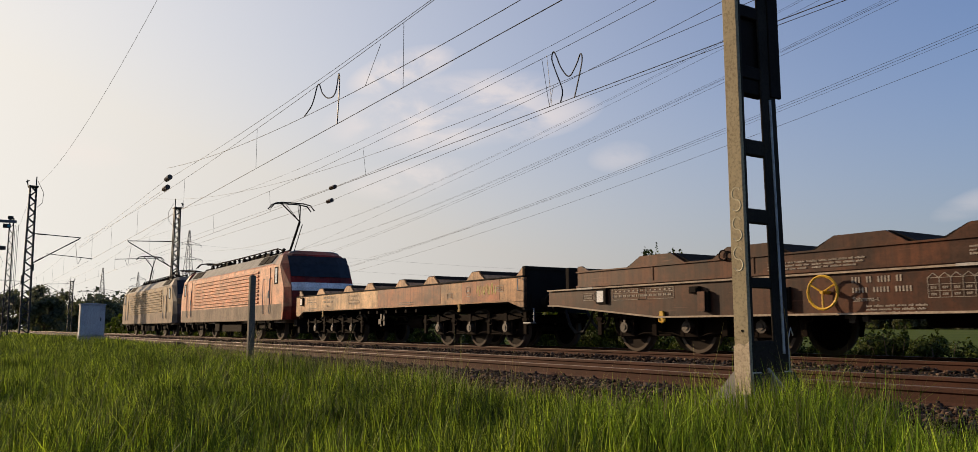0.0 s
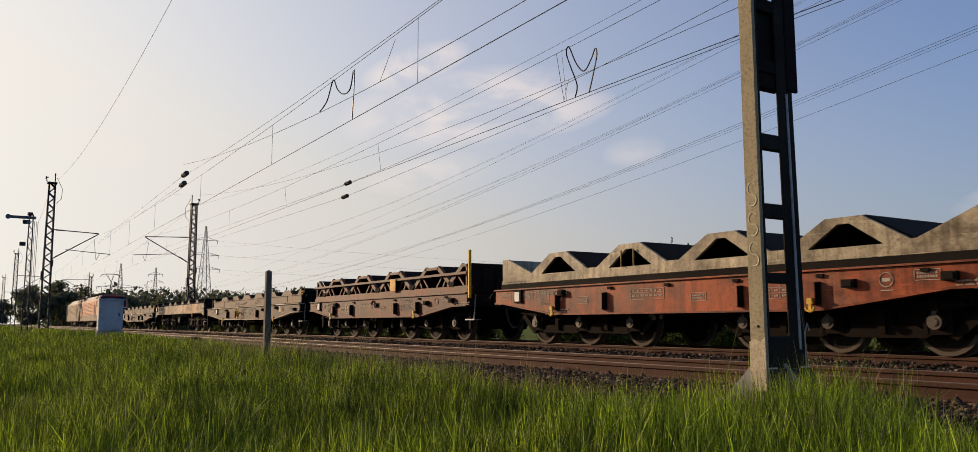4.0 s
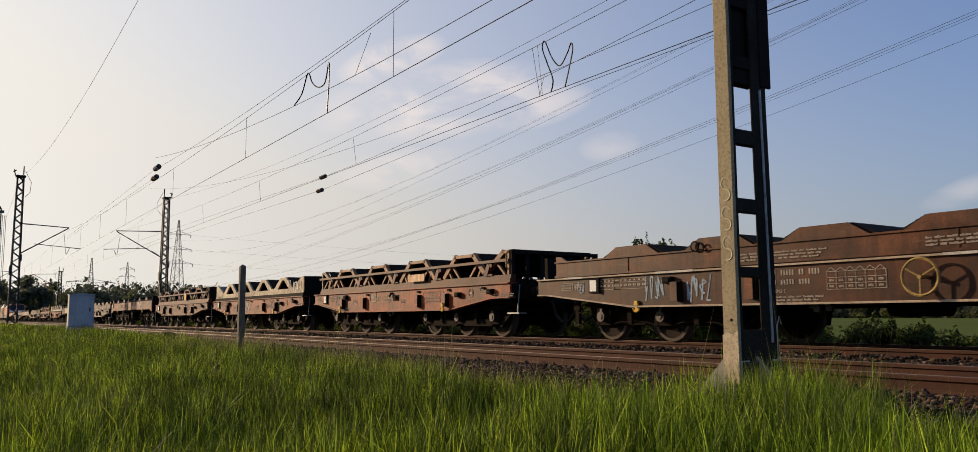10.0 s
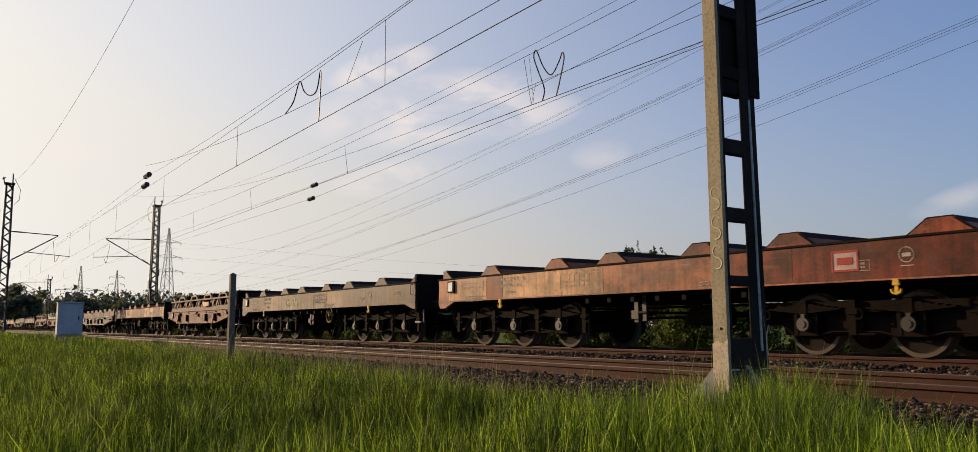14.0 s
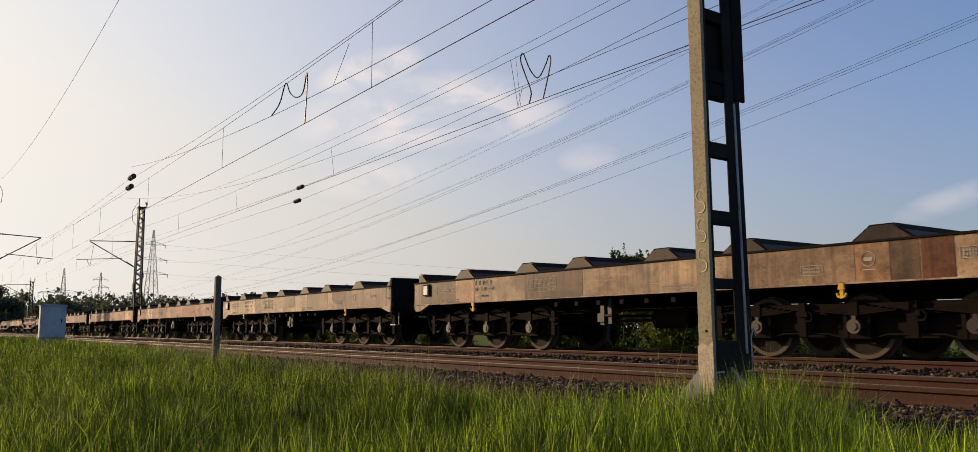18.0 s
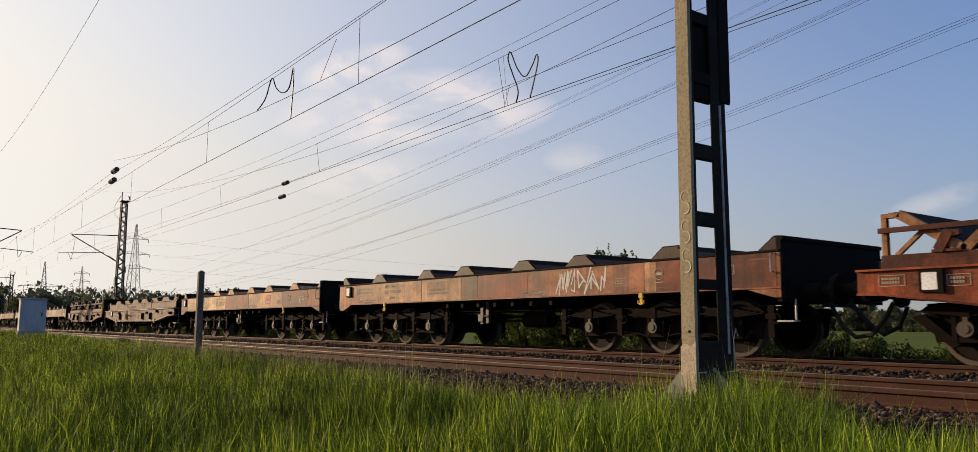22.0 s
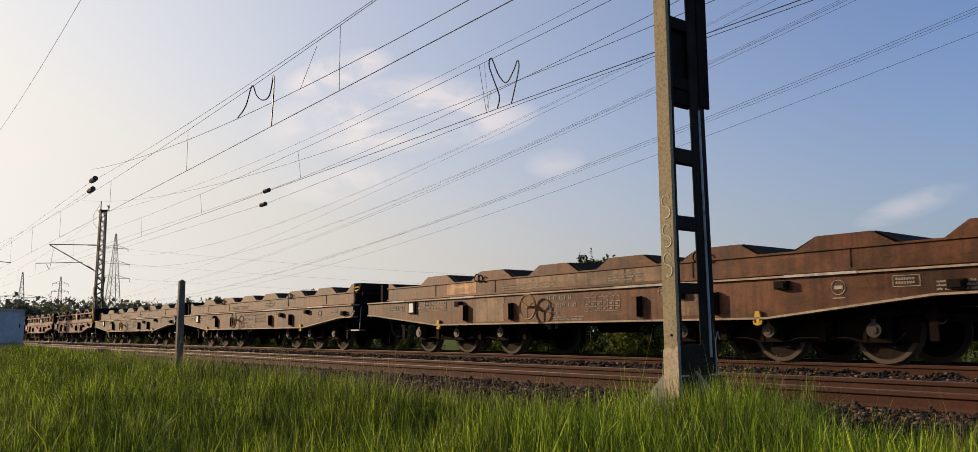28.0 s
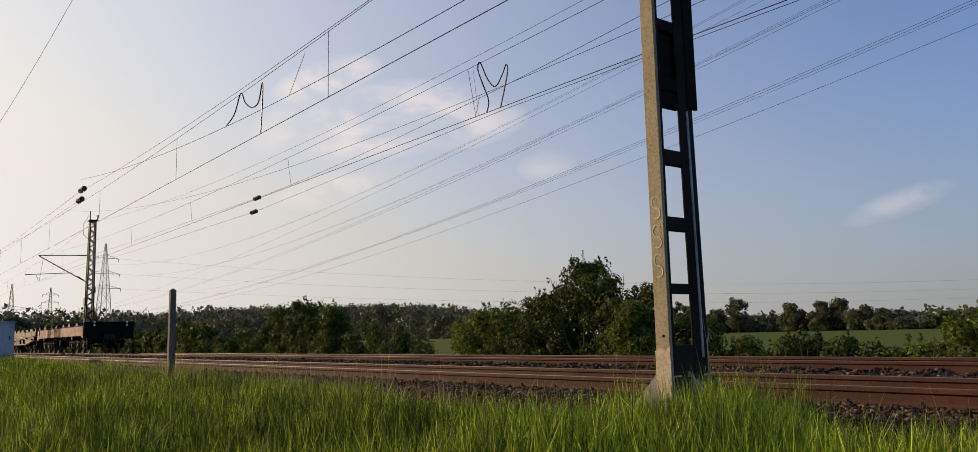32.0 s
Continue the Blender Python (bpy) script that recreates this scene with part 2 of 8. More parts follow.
    bump_node(nd, ln, bs, n2, 0.2, 0.002)
    MATS[name] = m
    return m


def leafy(name, base, tip, through=0.35, tuft=0.0, gloss=0.7, spread=0.5):
    if name in MATS:
        return MATS[name]
    m, nd, ln, bs = nodes_of(name)
    geo = nd.new("ShaderNodeNewGeometry")
    co = nd.new("ShaderNodeTexCoord").outputs["Object"]
    n1 = noise_node(nd, ln, co, 0.35, 3.0)
    c1 = ramp_node(nd, ln, geo.outputs["Random Per Island"], [(0.0, tuple(c * 0.38 for c in base)), (spread, base), (1.0, tip)])
    c2 = ramp_node(nd, ln, n1, [(0.32, (0.42, 0.46, 0.42)), (0.68, (1.25, 1.2, 1.0))])
    col = mix_node(nd, ln, "MULTIPLY", 0.8, c1, c2)
    if tuft > 0:
        n2 = noise_node(nd, ln, co, tuft, 4.0, 0.65)
        col = mix_node(nd, ln, "MULTIPLY", 1.0, col, ramp_node(nd, ln, n2, [(0.34, (0.28, 0.31, 0.34)), (0.5, (1.0, 1.0, 1.0)), (0.66, (1.55, 1.46, 1.25))]))
    ln.new(col, bs.inputs["Base Color"])
    bs.inputs["Roughness"].default_value = gloss
    bs.inputs["Specular IOR Level"].default_value = 0.3 if gloss < 0.6 else 0.18
    tr = nd.new("ShaderNodeBsdfTranslucent")
    ln.new(mix_node(nd, ln, "MULTIPLY", 1.0, col, (1.2, 1.3, 0.7)), tr.inputs["Color"])
    mx = nd.new("ShaderNodeMixShader")
    mx.inputs[0].default_value = through
    ln.new(bs.outputs[0], mx.inputs[1])
    ln.new(tr.outputs[0], mx.inputs[2])
    ln.new(mx.outputs[0], nd["Material Output"].inputs["Surface"])
    MATS[name] = m
    return m


# near-black steel: soot, plus the shade of end walls and cradle slopes
STEEL_DARK = surface("sooty_shade_steel", (0.013, 0.0103, 0.0088), rough=0.8, small=30, spec=0.05)
# brake dust and grime, darkened further for the shade under the wagons
UNDER = surface("dusty_shade_steel", (0.0105, 0.0066, 0.0049), rough=0.85, spec=0.06, small=24)
BOXGREY = surface("axle_box_grey", (0.052, 0.038, 0.029), rough=0.5, small=30, vary=0.5, spec=0.3)
TYRE = surface("wheel_steel", (0.020, 0.014, 0.011), spec=0.06, rough=0.75, small=20)


def worn_rims(m):
    """Bright worn rim faces on the sooty wheel discs."""
    nd, ln, bs = m.node_tree.nodes, m.node_tree.links, m.node_tree.nodes["Principled BSDF"]
    co = nd.new("ShaderNodeTexCoord").outputs["Generated"]
    v = nd.new("ShaderNodeVectorMath")
    v.operation = "SUBTRACT"
    v.inputs[1].default_value = (0.5, 0.5, 0.5)
    ln.new(co, v.inputs[0])
    w = nd.new("ShaderNodeVectorMath")
    w.operation = "MULTIPLY"
    w.inputs[1].default_value = (2.0, 0.0, 2.0)
    ln.new(v.outputs[0], w.inputs[0])
    d = nd.new("ShaderNodeVectorMath")
    d.operation = "LENGTH"
    ln.new(w.outputs[0], d.inputs[0])
    ring = ramp_node(nd, ln, d.outputs["Value"], [(0.0, (0.0, 0.0, 0.0)), (0.79, (0.0, 0.0, 0.0)), (0.82, (1.0, 1.0, 1.0)), (0.97, (1.0, 1.0, 1.0))])
    old = bs.inputs["Base Color"].links[0].from_socket
    ln.new(mix_node(nd, ln, "MIX", ring, old, (0.10, 0.078, 0.06)), bs.inputs["Base Color"])


worn_rims(TYRE)
YELLOW = surface("signal_yellow_paint", (0.62, 0.36, 0.03), rough=0.5, small=25)
WHITE = surface("white_label", (0.72, 0.72, 0.70), rough=0.6, small=60, bump=0.05)
CHALK = surface("stencil_white", (0.40, 0.345, 0.28), rough=0.8, small=40, bump=0.05)
SPRAY = surface("spray_paint_pale", (0.56, 0.55, 0.50), rough=0.6, small=30, bump=0.05)
SPRAY_Y = surface("spray_paint_yellow", (0.46, 0.38, 0.10), rough=0.6, small=30, bump=0.05)
SPRAY_P = surface("spray_paint_straw", (0.52, 0.50, 0.27), rough=0.6, small=30, bump=0.05)
SPRAY_B = surface("spray_paint_blue", (0.25, 0.33, 0.42), rough=0.6, small=30, bump=0.05)
RUBBER = surface("hose_rubber", (0.016, 0.016, 0.016), rough=0.6, small=40)
ZINC = surface("galvanised_steel", (0.34, 0.35, 0.35), rough=0.5, metal=0.4, small=25)
MAST_DARK = surface("mast_steel_dark", (0.018, 0.019, 0.018), rough=0.6, small=20)
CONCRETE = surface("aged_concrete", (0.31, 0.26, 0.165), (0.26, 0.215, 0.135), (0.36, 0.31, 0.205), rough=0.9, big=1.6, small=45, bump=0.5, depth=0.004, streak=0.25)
# the mast's concrete again, darkened for the faces turned from the sun
CONC_SHADED = surface("shaded_concrete", (0.026, 0.022, 0.0175), spec=0.06, rough=0.9, big=1.6, small=45, bump=0.4)
BASE_CONC = surface("raw_concrete", (0.40, 0.37, 0.32), rough=0.95, big=3, small=40, bump=0.6)
RAIL_RUST = surface("rail_rust", (0.060, 0.0235, 0.0135), (0.038, 0.0155, 0.009), (0.088, 0.035, 0.019), rough=0.85, big=0.8, small=35, bump=0.3)
RAIL_TOP = surface("rail_head_bright", (0.11, 0.085, 0.07), rough=0.55, metal=0.7, big=0.6, small=40, bump=0.05)
CLIP = surface("rail_clip_dark", (0.035, 0.024, 0.019), rough=0.85)
WIRE = surface("wire_bronze", (0.035, 0.033, 0.033), rough=0.5, bump=0.0)
PORCELAIN = surface("insulator_brown", (0.05, 0.028, 0.02), rough=0.25, bump=0.02)
BARK = surface("bark", (0.10, 0.075, 0.05), rough=0.95, small=30, bump=0.6)


# ---- mesh kit ----
class Mb:
    def __init__(self):
        self.v, self.f = [], []

    def add(self, vs, fs):
        n = len(self.v)
        self.v += [tuple(p) for p in vs]
        self.f += [tuple(i + n for i in q) for q in fs]
        return self

    def box(self, x0, x1, y0, y1, z0, z1):
        return self.add([(x0, y0, z0), (x1, y0, z0), (x1, y1, z0), (x0, y1, z0), (x0, y0, z1), (x1, y0, z1), (x1, y1, z1), (x0, y1, z1)],
                        [(3, 2, 1, 0), (4, 5, 6, 7), (0, 1, 5, 4), (1, 2, 6, 5), (2, 3, 7, 6), (3, 0, 4, 7)])

    def prism(self, poly, y0, y1):
        """poly in (x, z), drawn out along y."""
        n = len(poly)
        vs = [(a, y0, b) for a, b in poly] + [(a, y1, b) for a, b in poly]
        return self.add(vs, [tuple(range(n)), tuple(reversed(range(n, 2 * n)))] + [(i, i + n, (i + 1) % n + n, (i + 1) % n) for i in range(n)])

    def prism_x(self, poly, x0, x1):
        """poly in (y, z), drawn out along x."""
        n = len(poly)
        vs = [(x0, a, b) for a, b in poly] + [(x1, a, b) for a, b in poly]
        return self.add(vs, [tuple(range(n)), tuple(reversed(range(n, 2 * n)))] + [(i, i + n, (i + 1) % n + n, (i + 1) % n) for i in range(n)])

    def tube(self, p0, p1, r, n=8, r1=None):
        p0, p1 = Vector(p0), Vector(p1)
        d = (p1 - p0).normalized()
        a = d.orthogonal().normalized()
        b = d.cross(a)
        r1 = r if r1 is None else r1
        vs = []
        for p, q in ((p0, r), (p1, r1)):
            vs += [p + (a * math.cos(2 * math.pi * i / n) + b * math.sin(2 * math.pi * i / n)) * q for i in range(n)]
        return self.add(vs, [(i, (i + 1) % n, (i + 1) % n + n, i + n) for i in range(n)] + [tuple(reversed(range(n))), tuple(range(n, 2 * n))])

    def path(self, pts, r, n=6):
        """One swept tube through the points; a closed ring where the last point is the first."""
        pts = [Vector(p) for p in pts]
        loop = (pts[0] - pts[-1]).length < 1e-6
        if loop:
            pts.pop()
        m = len(pts)
        vs, up = [], None
        for i, p in enumerate(pts):
            q0, q1 = (pts[i - 1], pts[(i + 1) % m]) if loop else (pts[max(i - 1, 0)], pts[min(i + 1, m - 1)])
            d = (q1 - q0).normalized()
            up = d.orthogonal() if up is None else up - d * up.dot(d)
            up = (up if up.length > 1e-4 else d.orthogonal()).normalized()
            side = d.cross(up)
            vs += [p + (up * math.cos(2 * math.pi * k / n) + side * math.sin(2 * math.pi * k / n)) * r for k in range(n)]
        fs = [(i * n + k, i * n + (k + 1) % n, ((i + 1) % m) * n + (k + 1) % n, ((i + 1) % m) * n + k) for i in range(m if loop else m - 1) for k in range(n)]
        if not loop:
            fs += [tuple(reversed(range(n))), tuple(range((m - 1) * n, m * n))]
        return self.add(vs, fs)

    def bar(self, p0, p1, w, h):
        """A flat bar between two points in an x-z plane: w across, h thick along y."""
        (x0, y, z0), (x1, _, z1) = p0, p1
        d = Vector((x1 - x0, 0, z1 - z0)).normalized()
        s = Vector((-d.z, 0, d.x)) * (w / 2)
        return self.prism([(x0 + s.x, z0 + s.z), (x1 + s.x, z1 + s.z), (x1 - s.x, z1 - s.z), (x0 - s.x, z0 - s.z)], y - h / 2, y + h / 2)

    def lathe_y(self, prof, n=20):
        """prof in (radius, y), turned round the y axis."""
        k = len(prof)
        vs = [(r * math.cos(2 * math.pi * i / n), y, r * math.sin(2 * math.pi * i / n)) for i in range(n) for r, y in prof]
        fs = [(i * k + j, i * k + j + 1, ((i + 1) % n) * k + j + 1, ((i + 1) % n) * k + j) for i in range(n) for j in range(k - 1)]
        return self.add(vs, fs)

    def ring_y(self, c, r, t, n=20):
        pts = [(c[0] + r * math.cos(2 * math.pi * i / n), c[1], c[2] + r * math.sin(2 * math.pi * i / n)) for i in range(n + 1)]
        return self.path(pts, t, 5)

    def mesh(self, name, mat, bevel=0.0, smooth=False):
        me = bpy.data.meshes.new(name)
        me.from_pydata(self.v, [], self.f)
        bm = bmesh.new()
        bm.from_mesh(me)
        bmesh.ops.recalc_face_normals(bm, faces=bm.faces)
        if bevel > 0:
            bmesh.ops.bevel(bm, geom=bm.edges[:], offset=bevel, segments=1, affect="EDGES", clamp_overlap=True)
        bm.to_mesh(me)
        bm.free()
        if smooth:
            me.polygons.foreach_set("use_smooth", [True] * len(me.polygons))
        me.materials.append(mat)
        return me


CACHE = {}


def mesh_of(key, mat, make, bevel=0.0, smooth=False):
    """One mesh for all alike pieces; a repaint shares the shape."""
    full = (key, mat.name)
    if full not in CACHE:
        if key in CACHE:
            me = CACHE[key].copy()
            me.materials.clear()
            me.materials.append(mat)
        else:
            b = Mb()
            make(b)
            me = b.mesh(key, mat, bevel, smooth)
            CACHE[key] = me
        CACHE[full] = me
    return CACHE[full]


def part(name, me, parent, at=(0, 0, 0), label="", turn=None):
    ob = new(name, me)
    ob.parent = parent
    ob.location = at
    if turn:
        ob.rotation_euler = turn
    if label:
        ob["label"] = label
    return ob


def thing(name, at, label, category, group="", kind="", me=None):
    ob = new(name, me)
    ob.location = at
    return tagged(ob, label, category, group, kind)


def one(name, mb, mat, parent, at=(0, 0, 0), label="", bevel=0.0, smooth=False):
    return part(name, mb.mesh(name, mat, bevel, smooth), parent, at, label)


def raw_mesh(name, verts, faces, mat):
    """A large mesh from numpy arrays: faces all of one corner count."""
    verts, faces = np.asarray(verts, np.float32), np.asarray(faces, np.int32)
    me = bpy.data.meshes.new(name)
    me.vertices.add(len(verts))
    me.vertices.foreach_set("co", verts.ravel())
    k = faces.shape[1]
    me.loops.add(faces.size)
    me.loops.foreach_set("vertex_index", faces.ravel())
    me.polygons.add(len(faces))
    me.polygons.foreach_set("loop_start", np.arange(0, faces.size, k, dtype=np.int32))
    me.update(calc_edges=True)
    me.validate()
    me.materials.append(mat)
    return me


RNG = np.random.default_rng(7)

# ---- ground, ballast and track ----
def crest(x):
    """Height of the grassy shoulder beside the near track."""
    return -0.30 + 0.24 * np.clip((-x - 4.0) / 34.0, 0.0, 1.0)


def ground_z(x, y):
    c = crest(x)
    ys = [-400, -6, 0.0, 2.5, 4.4, 5.35, 6.2, 14.0, 15.6, 20.0, 60.0, 300.0]
    zs = [-0.9, -0.75, -0.62, -0.30, 0.0, 0.0, -0.5, -0.55, -0.93, -1.0, -1.05, -0.3]
    z = np.interp(y, ys, zs)
    w = np.clip(np.minimum(y / 4.4, (6.2 - y) / 0.85), 0.0, 1.0)
    wave = 0.05 * np.sin(x * 0.9 + y * 1.7) + 0.04 * np.sin(x * 2.3 - y * 0.8)
    return z + c * w + np.where((y < 5.0) & (y > -20), wave, 0.0) * np.clip((5.0 - y) / 2.0, 0, 1)


def build_ground():
    xs = np.concatenate([-np.geomspace(4000, 70, 22), np.linspace(-66, 12, 118), np.geomspace(16, 4000, 20)])
    ys = np.concatenate([-np.geomspace(4000, 8, 14), np.linspace(-6, 20, 66), np.geomspace(22, 4500, 26)])
    gx, gy = np.meshgrid(xs, ys, indexing="ij")
    gz = ground_z(gx, gy)
    n, k = gx.shape
    idx = np.arange(n * k).reshape(n, k)
    quads = np.stack([idx[:-1, :-1], idx[1:, :-1], idx[1:, 1:], idx[:-1, 1:]], -1).reshape(-1, 4)
    m, nd, ln, bs = nodes_of("meadow_ground")
    geo = nd.new("ShaderNodeNewGeometry").outputs["Position"]
    n1 = noise_node(nd, ln, geo, 0.05, 6.0)
    n2 = noise_node(nd, ln, geo, 3.0, 6.0)
    c1 = ramp_node(nd, ln, n1, [(0.3, (0.070, 0.098, 0.017)), (0.5, (0.088, 0.118, 0.020)), (0.7, (0.108, 0.128, 0.026))])
    c2 = ramp_node(nd, ln, n2, [(0.3, (0.55, 0.5, 0.45)), (0.6, (1.0, 1.0, 1.0))])
    # bare earth and thatch before the track, darkened as shade between blades; meadow elsewhere
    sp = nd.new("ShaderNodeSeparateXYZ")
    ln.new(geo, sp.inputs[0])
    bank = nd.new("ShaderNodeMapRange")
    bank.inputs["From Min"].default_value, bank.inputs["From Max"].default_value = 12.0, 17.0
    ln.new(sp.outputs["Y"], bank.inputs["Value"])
    shaded_soil = ramp_node(nd, ln, n2, [(0.3, (0.016, 0.013, 0.007)), (0.7, (0.045, 0.036, 0.016))])
    c1 = mix_node(nd, ln, "MIX", bank.outputs[0], shaded_soil, c1)
    ln.new(mix_node(nd, ln, "MULTIPLY", 0.8, c1, c2), bs.inputs["Base Color"])
    bs.inputs["Roughness"].default_value = 1.0
    bs.inputs["Specular IOR Level"].default_value = 0.05
    bump_node(nd, ln, bs, n2, 0.6, 0.05)
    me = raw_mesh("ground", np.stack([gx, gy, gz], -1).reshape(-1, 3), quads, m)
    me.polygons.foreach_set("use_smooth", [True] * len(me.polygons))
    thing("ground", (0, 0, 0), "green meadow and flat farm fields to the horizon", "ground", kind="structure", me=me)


build_ground()

BALLAST = surface("ballast_stone", (0.030, 0.021, 0.017), (0.016, 0.012, 0.01), (0.05, 0.038, 0.031), rough=0.95, big=9.0, small=34, bump=1.0, depth=0.03)
STONE = None


def stone_material():
    m, nd, ln, bs = nodes_of("ballast_pieces")
    geo = nd.new("ShaderNodeNewGeometry")
    c = ramp_node(nd, ln, geo.outputs["Random Per Island"], [(0.0, (0.016, 0.0095, 0.0065)), (0.4, (0.045, 0.027, 0.018)), (0.75, (0.085, 0.053, 0.036)), (1.0, (0.19, 0.135, 0.095))])
    n2 = noise_node(nd, ln, geo.outputs["Position"], 60.0)
    c2 = ramp_node(nd, ln, n2, [(0.3, (0.6, 0.58, 0.55)), (0.6, (1.0, 1.0, 1.0))])
    ln.new(mix_node(nd, ln, "MULTIPLY", 0.7, c, c2), bs.inputs["Base Color"])
    bs.inputs["Roughness"].default_value = 0.95
    bs.inputs["Specular IOR Level"].default_value = 0.1
    return m


STONE = stone_material()


def build_ballast():
    b = Mb()
    prof = [(5.25, -0.62), (5.4, -0.34), (5.9, -0.19), (6.85, -0.165), (7.1, -0.21), (8.4, -0.21), (8.7, -0.14), (9.5, -0.045), (10.2, -0.045), (10.9, -0.13), (11.4, -0.17), (13.7, -0.17), (14.5, -0.35), (15.6, -0.95)]
    b.prism_x(prof, -700, 60)
    me = b.mesh("ballast_bed", BALLAST)
    bed = thing("ballast_bed", (0, 0, 0), "grey-brown crushed stone ballast under two tracks", "ballast", kind="structure", me=me)

    # loose stones, thickest where the camera stands nearest
    def scatter(count, x0, x1, y0, y1, size, power=1.0):
        x = x0 + (x1 - x0) * RNG.random(count) ** power
        y = RNG.uniform(y0, y1, count)
        z = np.interp(y, [q[0] for q in prof[:-1]], [q[1] for q in prof[:-1]])
        if 8.5 < y0 < 9:
            z = z + 0.045 * np.maximum(0.0, np.cos(2 * np.pi * x / 0.63 + 0.5 * np.sin(x))) * (y < 10.4) - 0.012
        s = RNG.uniform(0.55, 1.25, count) * size
        base = np.array([(1, 0, 0), (-1, 0, 0), (0, 1, 0), (0, -1, 0), (0, 0, 1), (0, 0, -1)], float)
        tri = np.array([(0, 2, 4), (2, 1, 4), (1, 3, 4), (3, 0, 4), (2, 0, 5), (1, 2, 5), (3, 1, 5), (0, 3, 5)])
        v = base[None] * RNG.uniform(0.6, 1.15, (count, 6, 1)) + RNG.normal(0, 0.16, (count, 6, 3))
        q = RNG.normal(size=(count, 4))
        q /= np.linalg.norm(q, axis=1)[:, None]
        w, a, c, d = q.T
        rot = np.stack([1 - 2 * (c * c + d * d), 2 * (a * c - d * w), 2 * (a * d + c * w), 2 * (a * c + d * w), 1 - 2 * (a * a + d * d), 2 * (c * d - a * w),
                        2 * (a * d - c * w), 2 * (c * d + a * w), 1 - 2 * (a * a + c * c)], -1).reshape(-1, 3, 3)
        v = np.einsum("nij,nkj->nki", rot, v) * s[:, None, None]
        v[:, :, 2] *= 0.68
        v += np.stack([x, y, z + s * 0.25], -1)[:, None]
        f = (tri[None] + 6 * np.arange(count)[:, None, None]).reshape(-1, 3)
        return v.reshape(-1, 3), f

    vs, fs, n = [], [], 0
    for args in ((19000, -17, 5, 5.3, 6.9, 0.041), (5200, -17, 5, 7.05, 8.4, 0.034), (16000, -22, 5, 8.6, 11.1, 0.036), (9000, -60, -17, 5.35, 6.9, 0.04, 0.6),
                 (6000, -70, -22, 8.8, 10.8, 0.055, 0.6), (1500, -18, 4, 11.4, 12.7, 0.036), (2500, -22, 4, 13.6, 15.0, 0.04)):
        v, f = scatter(*args)
        vs.append(v)
        fs.append(f + n)
        n += len(v)
    me = raw_mesh("ballast_stones", np.concatenate(vs), np.concatenate(fs), STONE)
    thing("ballast_stones", (0, 0, 0), "loose sharp grey-brown ballast stones beside the rails", "stones", kind="stuff", me=me)


build_ballast()


def rail_mesh(b, x0, x1):
    """A flat-bottomed rail: foot, web and head, 172 mm high, its top at z = 0."""
    half = [(-0.075, -0.172), (-0.075, -0.160), (-0.022, -0.142), (-0.009, -0.122), (-0.009, -0.055), (-0.036, -0.040), (-0.036, -0.010), (-0.028, -0.002)]
    prof = half + [(-y, z) for y, z in reversed(half)]
    b.prism_x(prof, x0, x1)


def build_track(name, yc, z, x0, x1, label):
    track = thing(name, (0, yc, z), label, "railway track", kind="structure")
    for side in (-0.7525, 0.7525):
        r = part("rail", mesh_of("rail_%d" % round(x0), RAIL_RUST, lambda b: rail_mesh(b, x0, x1)), track, (0, side, 0))
        part("running_surface", mesh_of("rail_top_%d" % round(x0), RAIL_TOP, lambda b: b.prism_x([(-0.024, -0.003), (-0.022, 0.001), (0.022, 0.001), (0.024, -0.003)], x0, x1)),
             r, (0, 0, 0.001), "bright worn top of the rail head")
    wood = surface("sleeper_wood", (0.05, 0.034, 0.026), rough=0.9, big=2.0, small=30, bump=0.6, vary=0.25)

    def sleeper(b):
        b.box(-0.13, 0.13, -1.3, 1.3, -0.34, -0.18)

    def clip(b):
        for s in (-1, 1):
            b.box(-0.09, 0.09, s * 0.085, s * 0.15, -0.18, -0.155)
            b.prism([(-0.035, -0.15), (0.035, -0.15), (0.02, -0.125), (-0.02, -0.125)], s * 0.075, s * 0.12)
            b.tube((0, s * 0.105, -0.13), (0, s * 0.105, -0.105), 0.018, 6)

    ms, mc = mesh_of("sleeper", wood, sleeper, 0.012), mesh_of("rail_clip", CLIP, clip)
    for i in range(130):
        x = 5.0 - 0.63 * i
        sl = part("sleeper", ms, track, (x, 0, 0))
        for side in (-0.7525, 0.7525):
            part("rail_clip", mc, sl, (0, side, 0))
    far = Mb()
    for i in range(130, 420):
        x = 5.0 - 0.63 * i
        far.box(x - 0.13, x + 0.13, -1.3, 1.3, -0.34, -0.18)
        for side in (-0.7525, 0.7525):
            far.box(x - 0.1, x + 0.1, side - 0.15, side + 0.15, -0.18, -0.12)
    tagged(one("sleepers_distant", far, wood, track), kind="stuff")


build_track("track_near", NEAR_Y, 0.0, -690, 50, "near railway track, rusty rails on sleepers in ballast")
build_track("track_far", FAR_Y, FAR_Z, -691, 51, "far railway track that carries the goods train")

